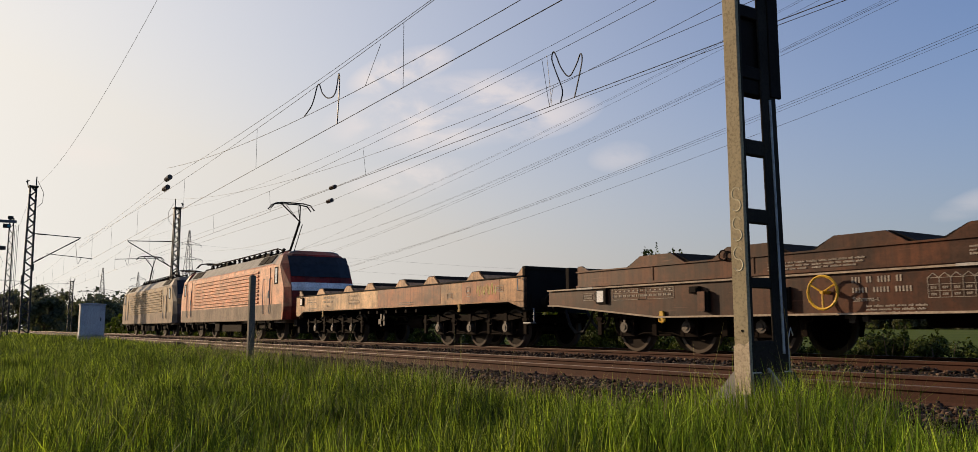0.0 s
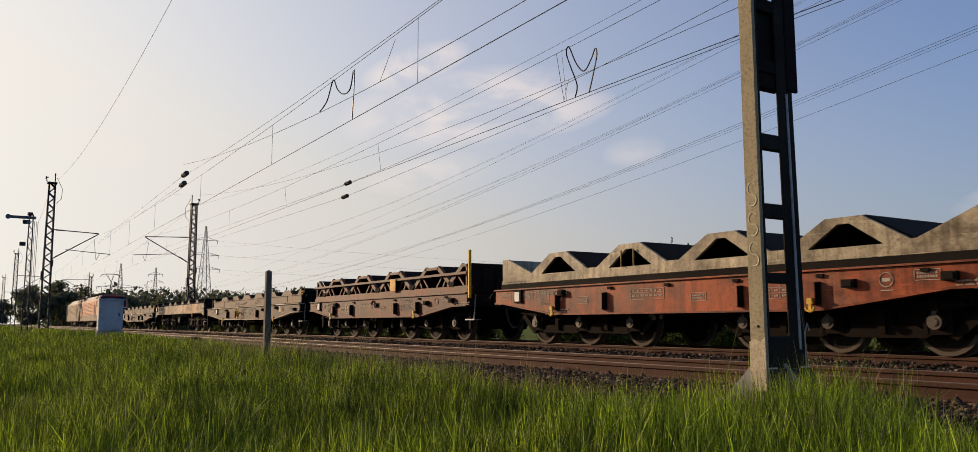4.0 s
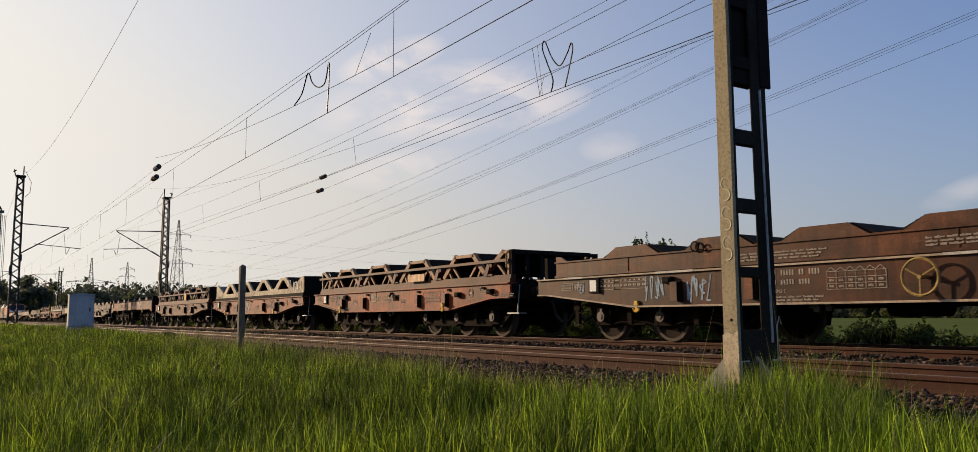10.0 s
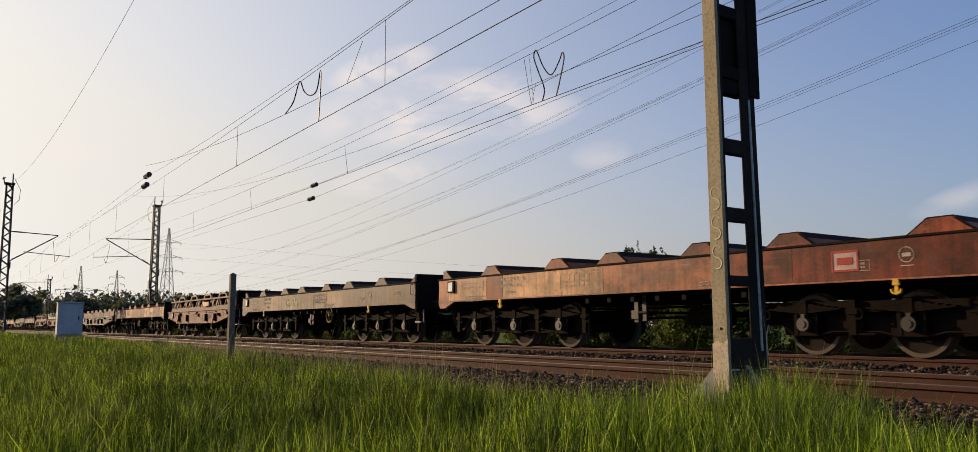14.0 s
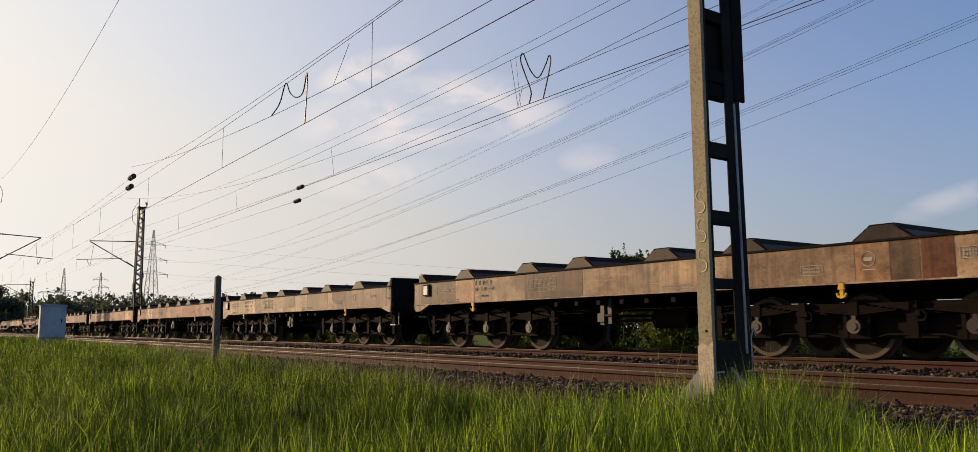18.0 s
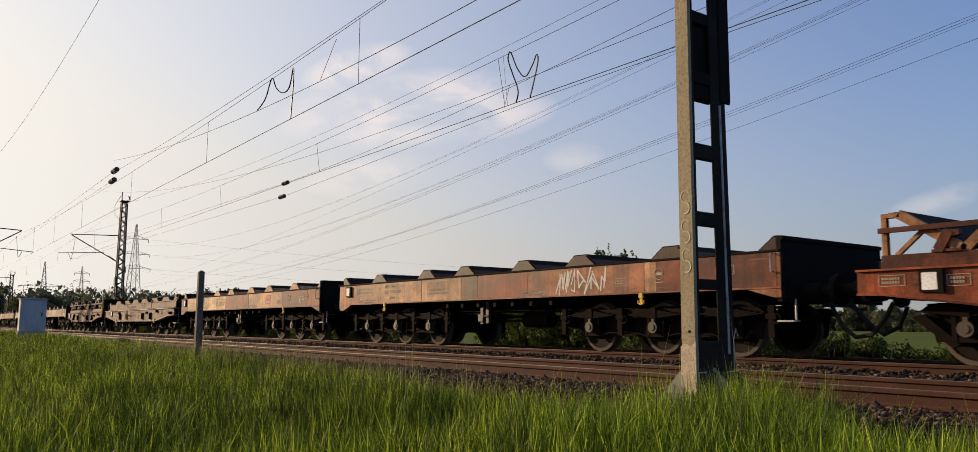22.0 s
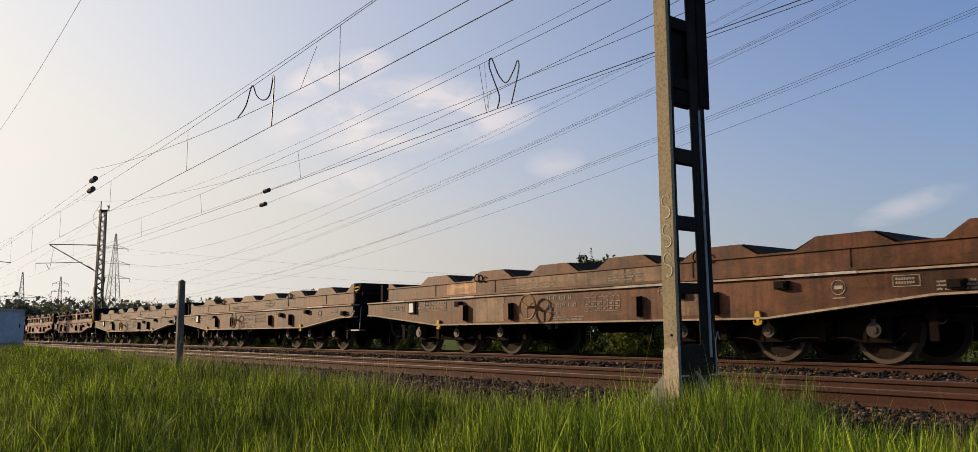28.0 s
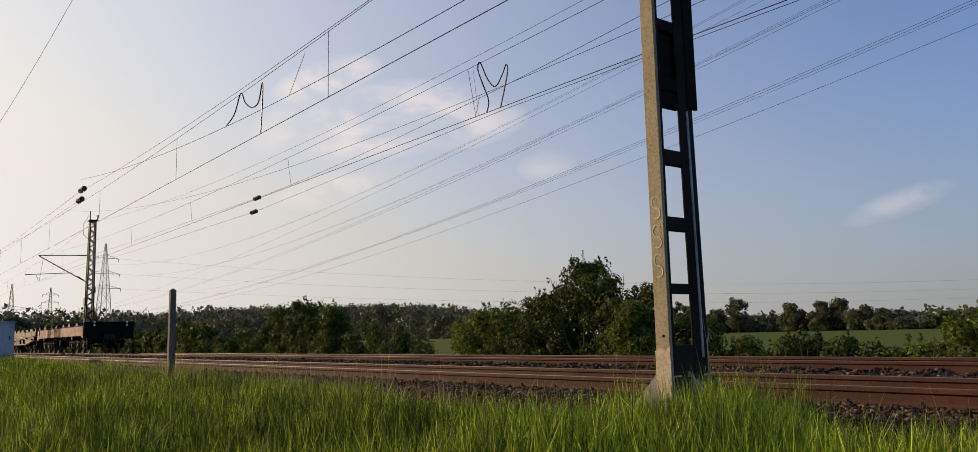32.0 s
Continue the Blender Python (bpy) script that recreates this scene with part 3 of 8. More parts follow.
# ---- the train: shared running gear ----
def wheel_pair(b, r, tread):
    prof = [(0.0, -0.065), (r * 0.30, -0.07), (r * 0.36, -0.035), (r * 0.80, -0.045), (r * 0.86, -0.066), (r * 0.985, -0.066), (r, -0.02), (r + 0.012, 0.045), (r + 0.03, 0.055),
            (r + 0.03, 0.075), (r * 0.86, 0.075), (r * 0.8, 0.05), (0.0, 0.06)]
    k = Mb().lathe_y(prof, 28)
    b.add([(x, y - tread, z) for x, y, z in k.v], k.f)
    b.add([(x, -y + tread, z) for x, y, z in k.v], k.f)
    b.tube((0, -1.0, 0), (0, 1.0, 0), 0.075, 10)


WHEELS = {}


def wheelset(parent, dx, r, z):
    me = mesh_of("wheelset_%d" % round(r * 100), TYRE, lambda b: wheel_pair(b, r, 0.765), 0.0)
    ob = part("wheelset", me, parent, (dx, 0, z))
    WHEELS.setdefault((round(dx, 3), r, z), []).append(ob)
    return ob


def goods_bogie(wagon, x, style):
    """A three-axle goods bogie, its middle axle at x. style: 'spring' (leaf springs) or 'bar' (equaliser bars)."""
    def frame_side(b):
        for s in (-1, 1):
            y0, y1 = s * 0.93, s * 1.01
            top = [(-2.25, 0.70), (-2.1, 0.80), (2.1, 0.80), (2.25, 0.70), (2.0, 0.64), (-2.0, 0.64)]
            b.prism(top, y0, y1)
            if style == "bar":
                for a in (-1.63, 0.0):
                    b.prism([(a + 0.12, 0.30), (a + 0.35, 0.42), (a + 1.32, 0.42), (a + 1.55, 0.30), (a + 1.45, 0.25), (a + 0.25, 0.25)], y0 - s * 0.0, y1 + s * 0.03)
                b.prism([(-2.35, 0.62), (-2.2, 0.66), (-1.75, 0.28), (-1.85, 0.22)], y0, y1)
                b.prism([(2.35, 0.62), (2.2, 0.66), (1.75, 0.28), (1.85, 0.22)], y0, y1)
            for a in (-0.84, 0.84):
                b.box(a - 0.13, a + 0.13, y0, y1 + s * 0.02, 0.42, 0.66)
        b.box(-0.25, 0.25, -0.93, 0.93, 0.60, 0.84)
        for a in (-2.1, -0.84, 0.84, 2.1):
            b.box(a - 0.06, a + 0.06, -0.93, 0.93, 0.58, 0.70)

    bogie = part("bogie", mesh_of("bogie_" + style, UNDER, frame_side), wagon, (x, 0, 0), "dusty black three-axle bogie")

    # plain plates standing in for side frame and brake gear, covering the discs
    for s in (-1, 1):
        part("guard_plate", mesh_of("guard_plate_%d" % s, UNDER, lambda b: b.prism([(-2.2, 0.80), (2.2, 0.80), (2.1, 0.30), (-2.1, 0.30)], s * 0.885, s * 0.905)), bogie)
        if style != "bar":
            part("tie_bar", mesh_of("tie_bar_%d" % s, UNDER, lambda b: b.path([(-2.0, s * 1.02, 0.42), (-1.85, s * 1.02, 0.30), (-1.45, s * 1.02, 0.30), (-1.2, s * 1.02, 0.36), (-0.45, s * 1.02, 0.36), (-0.2, s * 1.02, 0.30), (0.2, s * 1.02, 0.30), (0.45, s * 1.02, 0.36),
                                                                              (1.2, s * 1.02, 0.36), (1.45, s * 1.02, 0.30), (1.85, s * 1.02, 0.30), (2.0, s * 1.02, 0.42)], 0.016, 5)), bogie)

    def axle_box(b):
        b.box(-0.13, 0.13, 0.06, 0.16, -0.14, 0.15)
        b.prism([(-0.21, -0.17), (0.21, -0.17), (0.16, -0.10), (-0.16, -0.10)], 0.05, 0.14)
        b.box(-0.2, -0.14, 0.04, 0.14, -0.16, 0.26)
        b.box(0.14, 0.2, 0.04, 0.14, -0.16, 0.26)

    def cap(b):
        b.tube((0, -0.045, 0), (0, 0.06, 0), 0.105, 14)
        b.tube((0, -0.06, 0), (0, -0.045, 0), 0.055, 10)
        b.box(-0.03, 0.03, -0.03, 0.05, 0.09, 0.15)

    def spring(b):
        for k in range(5):
            w = 0.62 - 0.11 * k
            b.prism([(-w, 0.035 * k * 0.7 + 0.05 * (w / 0.62)), (0, 0.028 * k - 0.01), (w, 0.035 * k * 0.7 + 0.05 * (w / 0.62)), (w, 0.035 * k * 0.7 + 0.05 * (w / 0.62) - 0.022),
                     (0, 0.028 * k - 0.035), (-w, 0.035 * k * 0.7 + 0.05 * (w / 0.62) - 0.022)], -0.05, 0.05)
        b.box(-0.06, 0.06, -0.065, 0.065, -0.05, 0.16)

    def hanger(b):
        b.box(-0.055, 0.055, -0.03, 0.03, -0.34, 0.16)
        b.ring_y((0.10, -0.02, -0.05), 0.07, 0.018, 10)
        b.box(-0.09, 0.09, -0.045, 0.02, -0.05, 0.03)

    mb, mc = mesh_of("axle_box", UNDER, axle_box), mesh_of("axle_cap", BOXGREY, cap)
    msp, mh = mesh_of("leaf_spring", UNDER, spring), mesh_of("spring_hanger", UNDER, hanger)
    for a in (-1.63, 0.0, 1.63):
        wheelset(bogie, a, 0.46, 0.46)
        for s in (-1, 1):
            ab = part("axle_box", mb, bogie, (a, s * 1.1, 0.47), turn=(0, 0, 0 if s < 0 else math.pi))
            part("axle_cap", mc, bogie, (a, s * 1.1, 0.47), "grey round bearing cap" if s < 0 else "", (0, 0, 0 if s < 0 else math.pi))
            part("leaf_spring", msp, bogie, (a, s * 1.06, 0.66))
    for a in (-2.4, -0.84, 0.84, 2.4) if style == "spring" else (-0.84, 0.84):
        part("spring_hanger", mh, bogie, (a, -1.07, 0.66))
    return bogie


def buffers(wagon, length, mat):
    def buf(b):
        b.tube((0, 0, 0), (0.34, 0, 0), 0.12, 12)
        b.tube((0.3, 0, 0), (0.55, 0, 0), 0.085, 12)
        b.tube((0.55, 0, 0), (0.6, 0, 0), 0.23, 16)

    me = mesh_of("buffer", mat, buf)
    for s in (-1, 1):
        part("buffer", me, wagon, (length, s * 0.875, 1.03))
        part("buffer", me, wagon, (0, s * 0.875, 1.03), turn=(0, 0, math.pi))

    def gear(b):
        b.tube((0, 0, 0), (0.45, 0, -0.02), 0.05, 8)
        b.ring_y((0.5, 0, -0.03), 0.08, 0.03, 10)
        b.path([(0.1, 0.3, -0.15), (0.35, 0.3, -0.45), (0.6, 0.28, -0.62), (0.85, 0.28, -0.5), (1.0, 0.25, -0.2)], 0.036, 7)
        b.path([(0.1, -0.32, -0.15), (0.3, -0.34, -0.5), (0.5, -0.34, -0.66), (0.75, -0.33, -0.62), (0.95, -0.32, -0.4), (1.08, -0.3, -0.15)], 0.034, 7)
        b.box(-0.05, 0.12, -0.3, 0.3, -0.2, 0.12)

    part("coupling", mesh_of("coupling", RUBBER, gear), wagon, (length, 0, 1.0), "black screw coupling with brake hoses")


def underframe(wagon, length, lo, hi, tanks):
    def beam(b):
        b.box(0.3, length - 0.3, -0.32, 0.32, 0.86, 1.02)

    key = "_%d" % round(length * 10)
    # underframe in the same near-black, which includes the shade below the deck
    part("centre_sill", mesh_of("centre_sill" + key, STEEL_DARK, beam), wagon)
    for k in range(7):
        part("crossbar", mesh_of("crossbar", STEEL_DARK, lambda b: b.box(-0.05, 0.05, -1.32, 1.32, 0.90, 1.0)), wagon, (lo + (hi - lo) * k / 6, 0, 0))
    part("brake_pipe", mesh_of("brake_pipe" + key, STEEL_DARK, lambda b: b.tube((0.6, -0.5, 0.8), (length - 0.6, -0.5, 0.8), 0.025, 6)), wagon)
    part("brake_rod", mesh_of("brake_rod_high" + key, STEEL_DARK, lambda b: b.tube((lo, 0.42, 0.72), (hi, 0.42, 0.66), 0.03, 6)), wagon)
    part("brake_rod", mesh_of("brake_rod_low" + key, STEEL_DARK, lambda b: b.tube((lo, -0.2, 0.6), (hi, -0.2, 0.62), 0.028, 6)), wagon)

    def tank(b):
        b.tube((-0.42, 0, 0), (0.42, 0, 0), 0.17, 14)
        b.box(-0.3, -0.24, -0.03, 0.03, 0, 0.4)
        b.box(0.24, 0.3, -0.03, 0.03, 0, 0.4)

    def lever(b):
        b.box(-0.05, 0.05, -0.06, 0.0, -0.3, 0.25)
        b.box(0.16, 0.26, -0.06, 0.0, -0.28, 0.25)
        b.tube((-0.05, -0.08, -0.12), (0.3, -0.08, -0.12), 0.022, 6)
        b.box(-0.09, 0.09, -0.1, -0.07, -0.24, -0.08)

    mid = (lo + hi) / 2
    for k in range(tanks):
        part("brake_reservoir", mesh_of("reservoir", UNDER, tank), wagon, (mid + 0.9 * k + 0.5, -0.45 + 0.5 * k, 0.62))
    part("brake_changeover", mesh_of("brake_changeover", BOXGREY, lever), wagon, (mid - 0.7, -1.1, 0.82), "pale brake change-over levers")


def hook(b):
    b.box(-0.035, 0.035, -0.03, 0.0, -0.05, 0.16)
    b.prism([(-0.07, 0.06), (0.07, 0.06), (0.05, 0.16), (-0.05, 0.16)], -0.04, 0.0)
    b.path([(-0.10, -0.02, 0.0), (-0.075, -0.02, -0.055), (0.0, -0.02, -0.075), (0.075, -0.02, -0.055), (0.10, -0.02, 0.0)], 0.025, 6)


def add_hooks(wagon, xs, z, mat=None, out=0.01):
    me = mesh_of("rope_hook", mat or YELLOW, hook)
    for x in xs:
        h = part("rope_hook", me, wagon, (x, -HALF - out, z), "dusty rope hook" if mat else "yellow rope hook")
        h.scale = (0.72, 1.0, 0.85)


def handwheel(wagon, x, y, z, mat, label):
    def wheel(b):
        b.ring_y((0, 0, 0), 0.24, 0.02, 24)
        for k in range(3):
            a = 2 * math.pi * k / 3 + 0.5
            b.tube((0, 0, 0), (0.235 * math.cos(a), 0, 0.235 * math.sin(a)), 0.014, 6)
        b.tube((0, -0.03, 0), (0, 0.16, 0), 0.028, 8)

    part("handwheel", mesh_of("handwheel", mat, wheel), wagon, (x, y, z), label)


def card_plate(wagon, x, z):
    """The framed label holder with its white paper card."""
    def holder(b):
        b.box(-0.02, 0.27, -0.035, 0.0, -0.14, 0.14)
        b.box(0.22, 0.285, -0.05, 0.0, -0.15, 0.15)

    h = part("label_holder", mesh_of("label_holder", STEEL_DARK, holder), wagon, (x, -HALF - 0.002, z))

    def card(b):
        b.box(0.02, 0.21, -0.045, -0.035, -0.11, 0.11)

    part("label_card", mesh_of("label_card", WHITE, card), h, (0, 0, 0), "white paper label")


# ---- writing ----
def bars(b, rows, w=0.05):
    """Unreadable stencilled lines as plain bars: rows of (x, z, length, height)."""
    for x, z, length, h in rows:
        b.box(x, x + length, -0.004, 0.0, z, z + h)


def stencil_rows(seed, kind):
    r = random.Random(seed)
    rows = []
    if kind == "number":
        for k, (n, h) in enumerate(((4, 0.085), (3, 0.075))):
            x = 0.0
            for _ in range(n):
                c = r.randint(2, 5)
                for i in range(c):
                    rows.append((x, 0.12 - 0.14 * k, 0.022, h))
                    x += 0.05
                x += 0.07
    elif kind == "grid":
        n = r.randint(6, 8)
        for i in range(n + 1):
            rows.append((i * 0.15, 0.0, 0.006, 0.26))
        for z in (0.0, 0.085, 0.17, 0.255):
            rows.append((0.0, z, n * 0.15, 0.006))
        for i in range(n):
            for z in (0.03, 0.115):
                for k in range(3):
                    rows.append((i * 0.15 + 0.042 + 0.026 * k, z, 0.014, 0.032))
    elif kind == "frame":
        w = r.uniform(0.26, 0.36)
        rows += [(0, 0, w, 0.008), (0, 0.14, w, 0.008), (0, 0, 0.008, 0.148), (w, 0, 0.008, 0.148)]
        for z in (0.035, 0.085):
            x = 0.04
            while x < w - 0.06:
                rows.append((x, z, 0.022, 0.032))
                x += 0.036
    elif kind == "lines":
        for k in range(3):
            x = 0.0
            while x < 0.85 - 0.12 * k:
                for _ in range(r.randint(3, 9)):
                    rows.append((x, -0.048 * k, 0.014, r.choice((0.022, 0.022, 0.030))))
                    x += 0.023
                x += 0.026
    elif kind == "table":
        for z in (0.0, 0.13, 0.2):
            rows.append((0, z, 0.9, 0.007))
        rows += [(0, 0, 0.01, 0.21), (0.9, 0, 0.01, 0.21)]
        for i in range(7):
            rows.append((0.07 + 0.12 * i, 0.155, 0.045, 0.026))
            rows.append((0.05 + 0.12 * i, 0.055, 0.03, 0.04))
            rows.append((0.095 + 0.12 * i, 0.055, 0.03, 0.04))
    return rows


def zigzag(b, seed):
    """The row of peaks over a loading table."""
    n = random.Random(seed).randint(6, 8)
    for i in range(n):
        b.bar((i * 0.15, -0.002, 0.258), (i * 0.15 + 0.075, -0.002, 0.32), 0.008, 0.004)
        b.bar((i * 0.15 + 0.075, -0.002, 0.32), (i * 0.15 + 0.15, -0.002, 0.258), 0.008, 0.004)


def stencil(wagon, x, z, kind, seed, y=None, mat=None):
    seed = seed % 3
    me = mesh_of("stencil_%s_%d" % (kind, seed), mat or CHALK, lambda b: (bars(b, stencil_rows(seed, kind)), zigzag(b, seed) if kind == "grid" else None))
    st = part("stencil_" + kind, me, wagon, (x, (-HALF if y is None else y) - 0.004, z), "pale stencilled lettering")
    tagged(st, "pale stencilled lettering", kind="stuff")


def type_letters(wagon, text, x, z, size, mat, y=None):
    cu = bpy.data.curves.new("lettering", "FONT")
    cu.body, cu.size, cu.extrude = text, size, 0.002
    tmp = bpy.data.objects.new("lettering", cu)
    me = bpy.data.meshes.new_from_object(tmp)
    bpy.data.objects.remove(tmp)
    me.materials.append(mat)
    part("lettering", me, wagon, (x, (-HALF if y is None else y) - 0.005, z), "pale stencilled type letters", (math.pi / 2, 0, 0))


TAG_STROKES = {"P": ((0.1, 0, 0.2, 1), (0.2, 1, 0.7, 0.85), (0.7, 0.85, 0.15, 0.5)), "J": ((0.1, 0.95, 0.8, 1), (0.55, 1, 0.5, 0.1), (0.5, 0.1, 0.1, 0.2)),
               "K": ((0.15, 0, 0.2, 1), (0.8, 1, 0.2, 0.45), (0.2, 0.45, 0.85, 0.0)), "!": ((0.5, 0.35, 0.6, 1.1), (0.46, 0.0, 0.5, 0.12))}


def scrawl(wagon, x, z, width, height, mat, seed, label, y=None, text=""):
    """Sprayed tag: quick angular strokes as thin ribbons."""
    r = random.Random(seed)
    b = Mb()
    n = len(text) or max(4, int(width / (height * 0.42)))
    w = width / n
    for k in range(n):
        if text:
            for x0, z0, x1, z1 in TAG_STROKES[text[k]]:
                b.bar(((k + x0) * w, 0, z0 * height), ((k + x1) * w, 0, z1 * height), height * 0.11, 0.003)
            continue
        p = (w * (k + r.uniform(0.0, 0.3)), height * r.choice((0.0, 0.15, 0.9, 1.05)))
        for i in range(r.randint(3, 5)):
            up = p[1] < height * 0.5
            q = (w * (k + r.uniform(-0.15, 1.15)), height * (r.uniform(0.6, 1.15) if up else r.uniform(-0.15, 0.4)))
            if r.random() < 0.35:
                q = (q[0], p[1] + r.uniform(-0.15, 0.15) * height)
            if math.hypot(q[0] - p[0], q[1] - p[1]) > 0.02:
                b.bar((p[0], 0, p[1]), (q[0], 0, q[1]), height * r.uniform(0.05, 0.085), 0.003)
            p = q
    tag = one("graffiti", b, mat, wagon, (x, (-HALF if y is None else y) - 0.006, z), label)
    tagged(tag, label, kind="stuff")


def badge_plate(wagon, x, z, mat, label):
    """A square company badge as plain strokes."""
    b = Mb()
    for x0, w, z0, h in ((0, 0.42, 0, 0.03), (0, 0.42, 0.27, 0.03), (0, 0.03, 0.03, 0.24), (0.39, 0.03, 0.03, 0.24), (0.09, 0.24, 0.10, 0.10)):
        b.box(x0, x0 + w, -0.005, 0, z0, z0 + h)
    tagged(one("company_badge", b, mat, wagon, (x, -HALF - 0.005, z), label), label, kind="stuff")


# ---- wagon kinds ----
def flat_wagon(x0, spec):
    """Deep plain side girders, dark coil cradles inside, two three-axle bogies."""
    L = 14.77
    wagon = thing("flat_wagon", (x0, FAR_Y, FAR_Z), spec["label"], "goods wagon", "goods wagons of the train")
    side = spec["side"]
    cradle = spec.get("cradle", DARKBR)

    def girder(s):
        def make(b):
            y0, y1 = s * HALF, s * (HALF - 0.09)
            b.prism([(0.02, 0.98), (0.02, 1.60), (L, 1.60), (L, 0.92), (L - 0.12, 0.92), (L - 0.62, 1.055), (0.75, 1.055), (0.3, 0.90), (0.08, 0.90)], y0, y1)
            b.box(0.0, L, y0 + s * 0.012, y0 - s * 0.02, 1.055, 1.075)
        return make

    for s in (-1, 1):
        part("side_girder", mesh_of("girder_%d" % s, side, girder(s)), wagon)
        part("top_flange", mesh_of("girder_cap_%d" % s, STEEL_DARK, lambda b: b.box(0.0, L, s * (HALF + 0.025), s * (HALF - 0.17), 1.604, 1.634)), wagon)

    def deck(b):
        b.box(0.1, L - 0.1, -1.34, 1.34, 1.03, 1.09)

    part("deck", mesh_of("flat_deck", STEEL_DARK, deck), wagon)

    def end(b):
        b.box(-0.0, 0.07, -1.34, 1.34, 0.9, 1.62)
        b.box(-0.05, 0.0, -1.2, 1.2, 0.86, 1.2)

    # end walls: sooty, and darkened further to hold their shade
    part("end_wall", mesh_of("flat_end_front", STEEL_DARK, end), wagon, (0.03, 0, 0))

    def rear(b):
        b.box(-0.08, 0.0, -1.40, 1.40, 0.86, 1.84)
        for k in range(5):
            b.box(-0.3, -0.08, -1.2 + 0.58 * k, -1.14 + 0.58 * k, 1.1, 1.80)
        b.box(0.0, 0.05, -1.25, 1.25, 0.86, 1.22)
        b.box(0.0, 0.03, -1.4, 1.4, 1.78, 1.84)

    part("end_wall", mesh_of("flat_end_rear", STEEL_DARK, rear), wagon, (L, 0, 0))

    def saddle(b):
        b.prism([(-0.80, 1.36), (-0.16, 1.83), (0.16, 1.83), (0.80, 1.36)], -1.335, 1.335)
        b.prism([(-0.85, 1.36), (-0.18, 1.85), (0.18, 1.85), (0.85, 1.36), (0.78, 1.36), (0.15, 1.815), (-0.15, 1.815), (-0.78, 1.36)], -1.3, 1.3)

    # thin sheet over the hump whose dark colour carries the slope's shade
    def saddle_cover(b):
        b.prism([(-0.83, 1.372), (-0.17, 1.858), (0.17, 1.858), (0.83, 1.372), (0.81, 1.365), (0.16, 1.848), (-0.16, 1.848), (-0.81, 1.365)], -1.31, 1.34)

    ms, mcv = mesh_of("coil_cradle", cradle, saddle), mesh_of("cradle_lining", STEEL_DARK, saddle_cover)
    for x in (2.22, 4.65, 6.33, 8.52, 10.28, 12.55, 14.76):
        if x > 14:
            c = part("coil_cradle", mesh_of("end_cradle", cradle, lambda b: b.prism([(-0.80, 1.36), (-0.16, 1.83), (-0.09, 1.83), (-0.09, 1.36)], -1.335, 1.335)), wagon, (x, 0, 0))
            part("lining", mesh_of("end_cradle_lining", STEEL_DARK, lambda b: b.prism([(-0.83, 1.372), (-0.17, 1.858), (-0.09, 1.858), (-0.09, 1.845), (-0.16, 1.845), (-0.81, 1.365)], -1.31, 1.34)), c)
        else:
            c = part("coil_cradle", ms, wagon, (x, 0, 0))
            part("lining", mcv, c, (0, 0, 0), "steel lining darkened for the slope's shade")
    front = part("coil_cradle", mesh_of("front_cradle", cradle, lambda b: b.prism([(0.07, 1.36), (0.07, 1.83), (0.22, 1.83), (0.86, 1.36)], -1.335, 1.335)), wagon)
    part("lining", mesh_of("front_cradle_lining", STEEL_DARK, lambda b: b.prism([(0.07, 1.845), (0.07, 1.858), (0.23, 1.858), (0.89, 1.372), (0.87, 1.365), (0.22, 1.845)], -1.31, 1.34)), front)
    underframe(wagon, L, 5.6, 9.4, 2)
    goods_bogie(wagon, 2.83, "spring")
    goods_bogie(wagon, 11.95, "spring")
    buffers(wagon, L, STEEL_DARK)
    add_hooks(wagon, (2.78, 12.0), 0.93, spec.get("hooks", YELLOW))

    def rail_handle(b):
        b.path([(0, -0.02, 0), (0, -0.09, 0), (0, -0.09, 0.27), (0, -0.02, 0.27)], 0.014, 6)

    part("grab_rail", mesh_of("grab_rail", spec.get("grab", ZINC), rail_handle), wagon, (L - 0.1, -HALF, 1.30))

    def step(b):
        b.box(-0.28, 0.0, -0.16, 0.0, 0.56, 0.585)
        b.path([(-0.05, -0.02, 0.57), (-0.05, -0.02, 0.9)], 0.015, 6)

    part("footstep", mesh_of("footstep", ZINC, step), wagon, (L + 0.15, -1.2, 0.0))
    card_plate(wagon, 0.52, 1.42)
    # repainted patches, thin plates proud of the girder
    for k, (a, w, z0, z1, mat) in enumerate(spec.get("patches", ())):
        one("paint_patch", Mb().box(a, a + w, -HALF - 0.004, -HALF + 0.002, z0, z1), mat, wagon)
    s = spec.get("seed", 0)
    stencil(wagon, 1.15, 1.30, "table", s)
    stencil(wagon, 1.3, 1.14, "lines", s)
    stencil(wagon, 2.75, 1.34, "number", s)
    type_letters(wagon, "Sahmms", 3.0, 1.18, 0.11, CHALK)
    stencil(wagon, spec.get("grid_x", 4.9), 1.21, "grid", s + 1)
    stencil(wagon, 13.6, 1.30, "frame", s)
    stencil(wagon, 11.35, 1.2, "frame", s + 1)
    stencil(wagon, 8.6, 1.16, "lines", s + 2)

    def roundel(b):
        b.ring_y((0, 0, 0), 0.1, 0.007, 16)
        b.box(-0.06, 0.06, -0.004, 0.0, -0.025, 0.025)
        b.box(-0.09, 0.09, -0.004, 0.0, -0.15, -0.138)

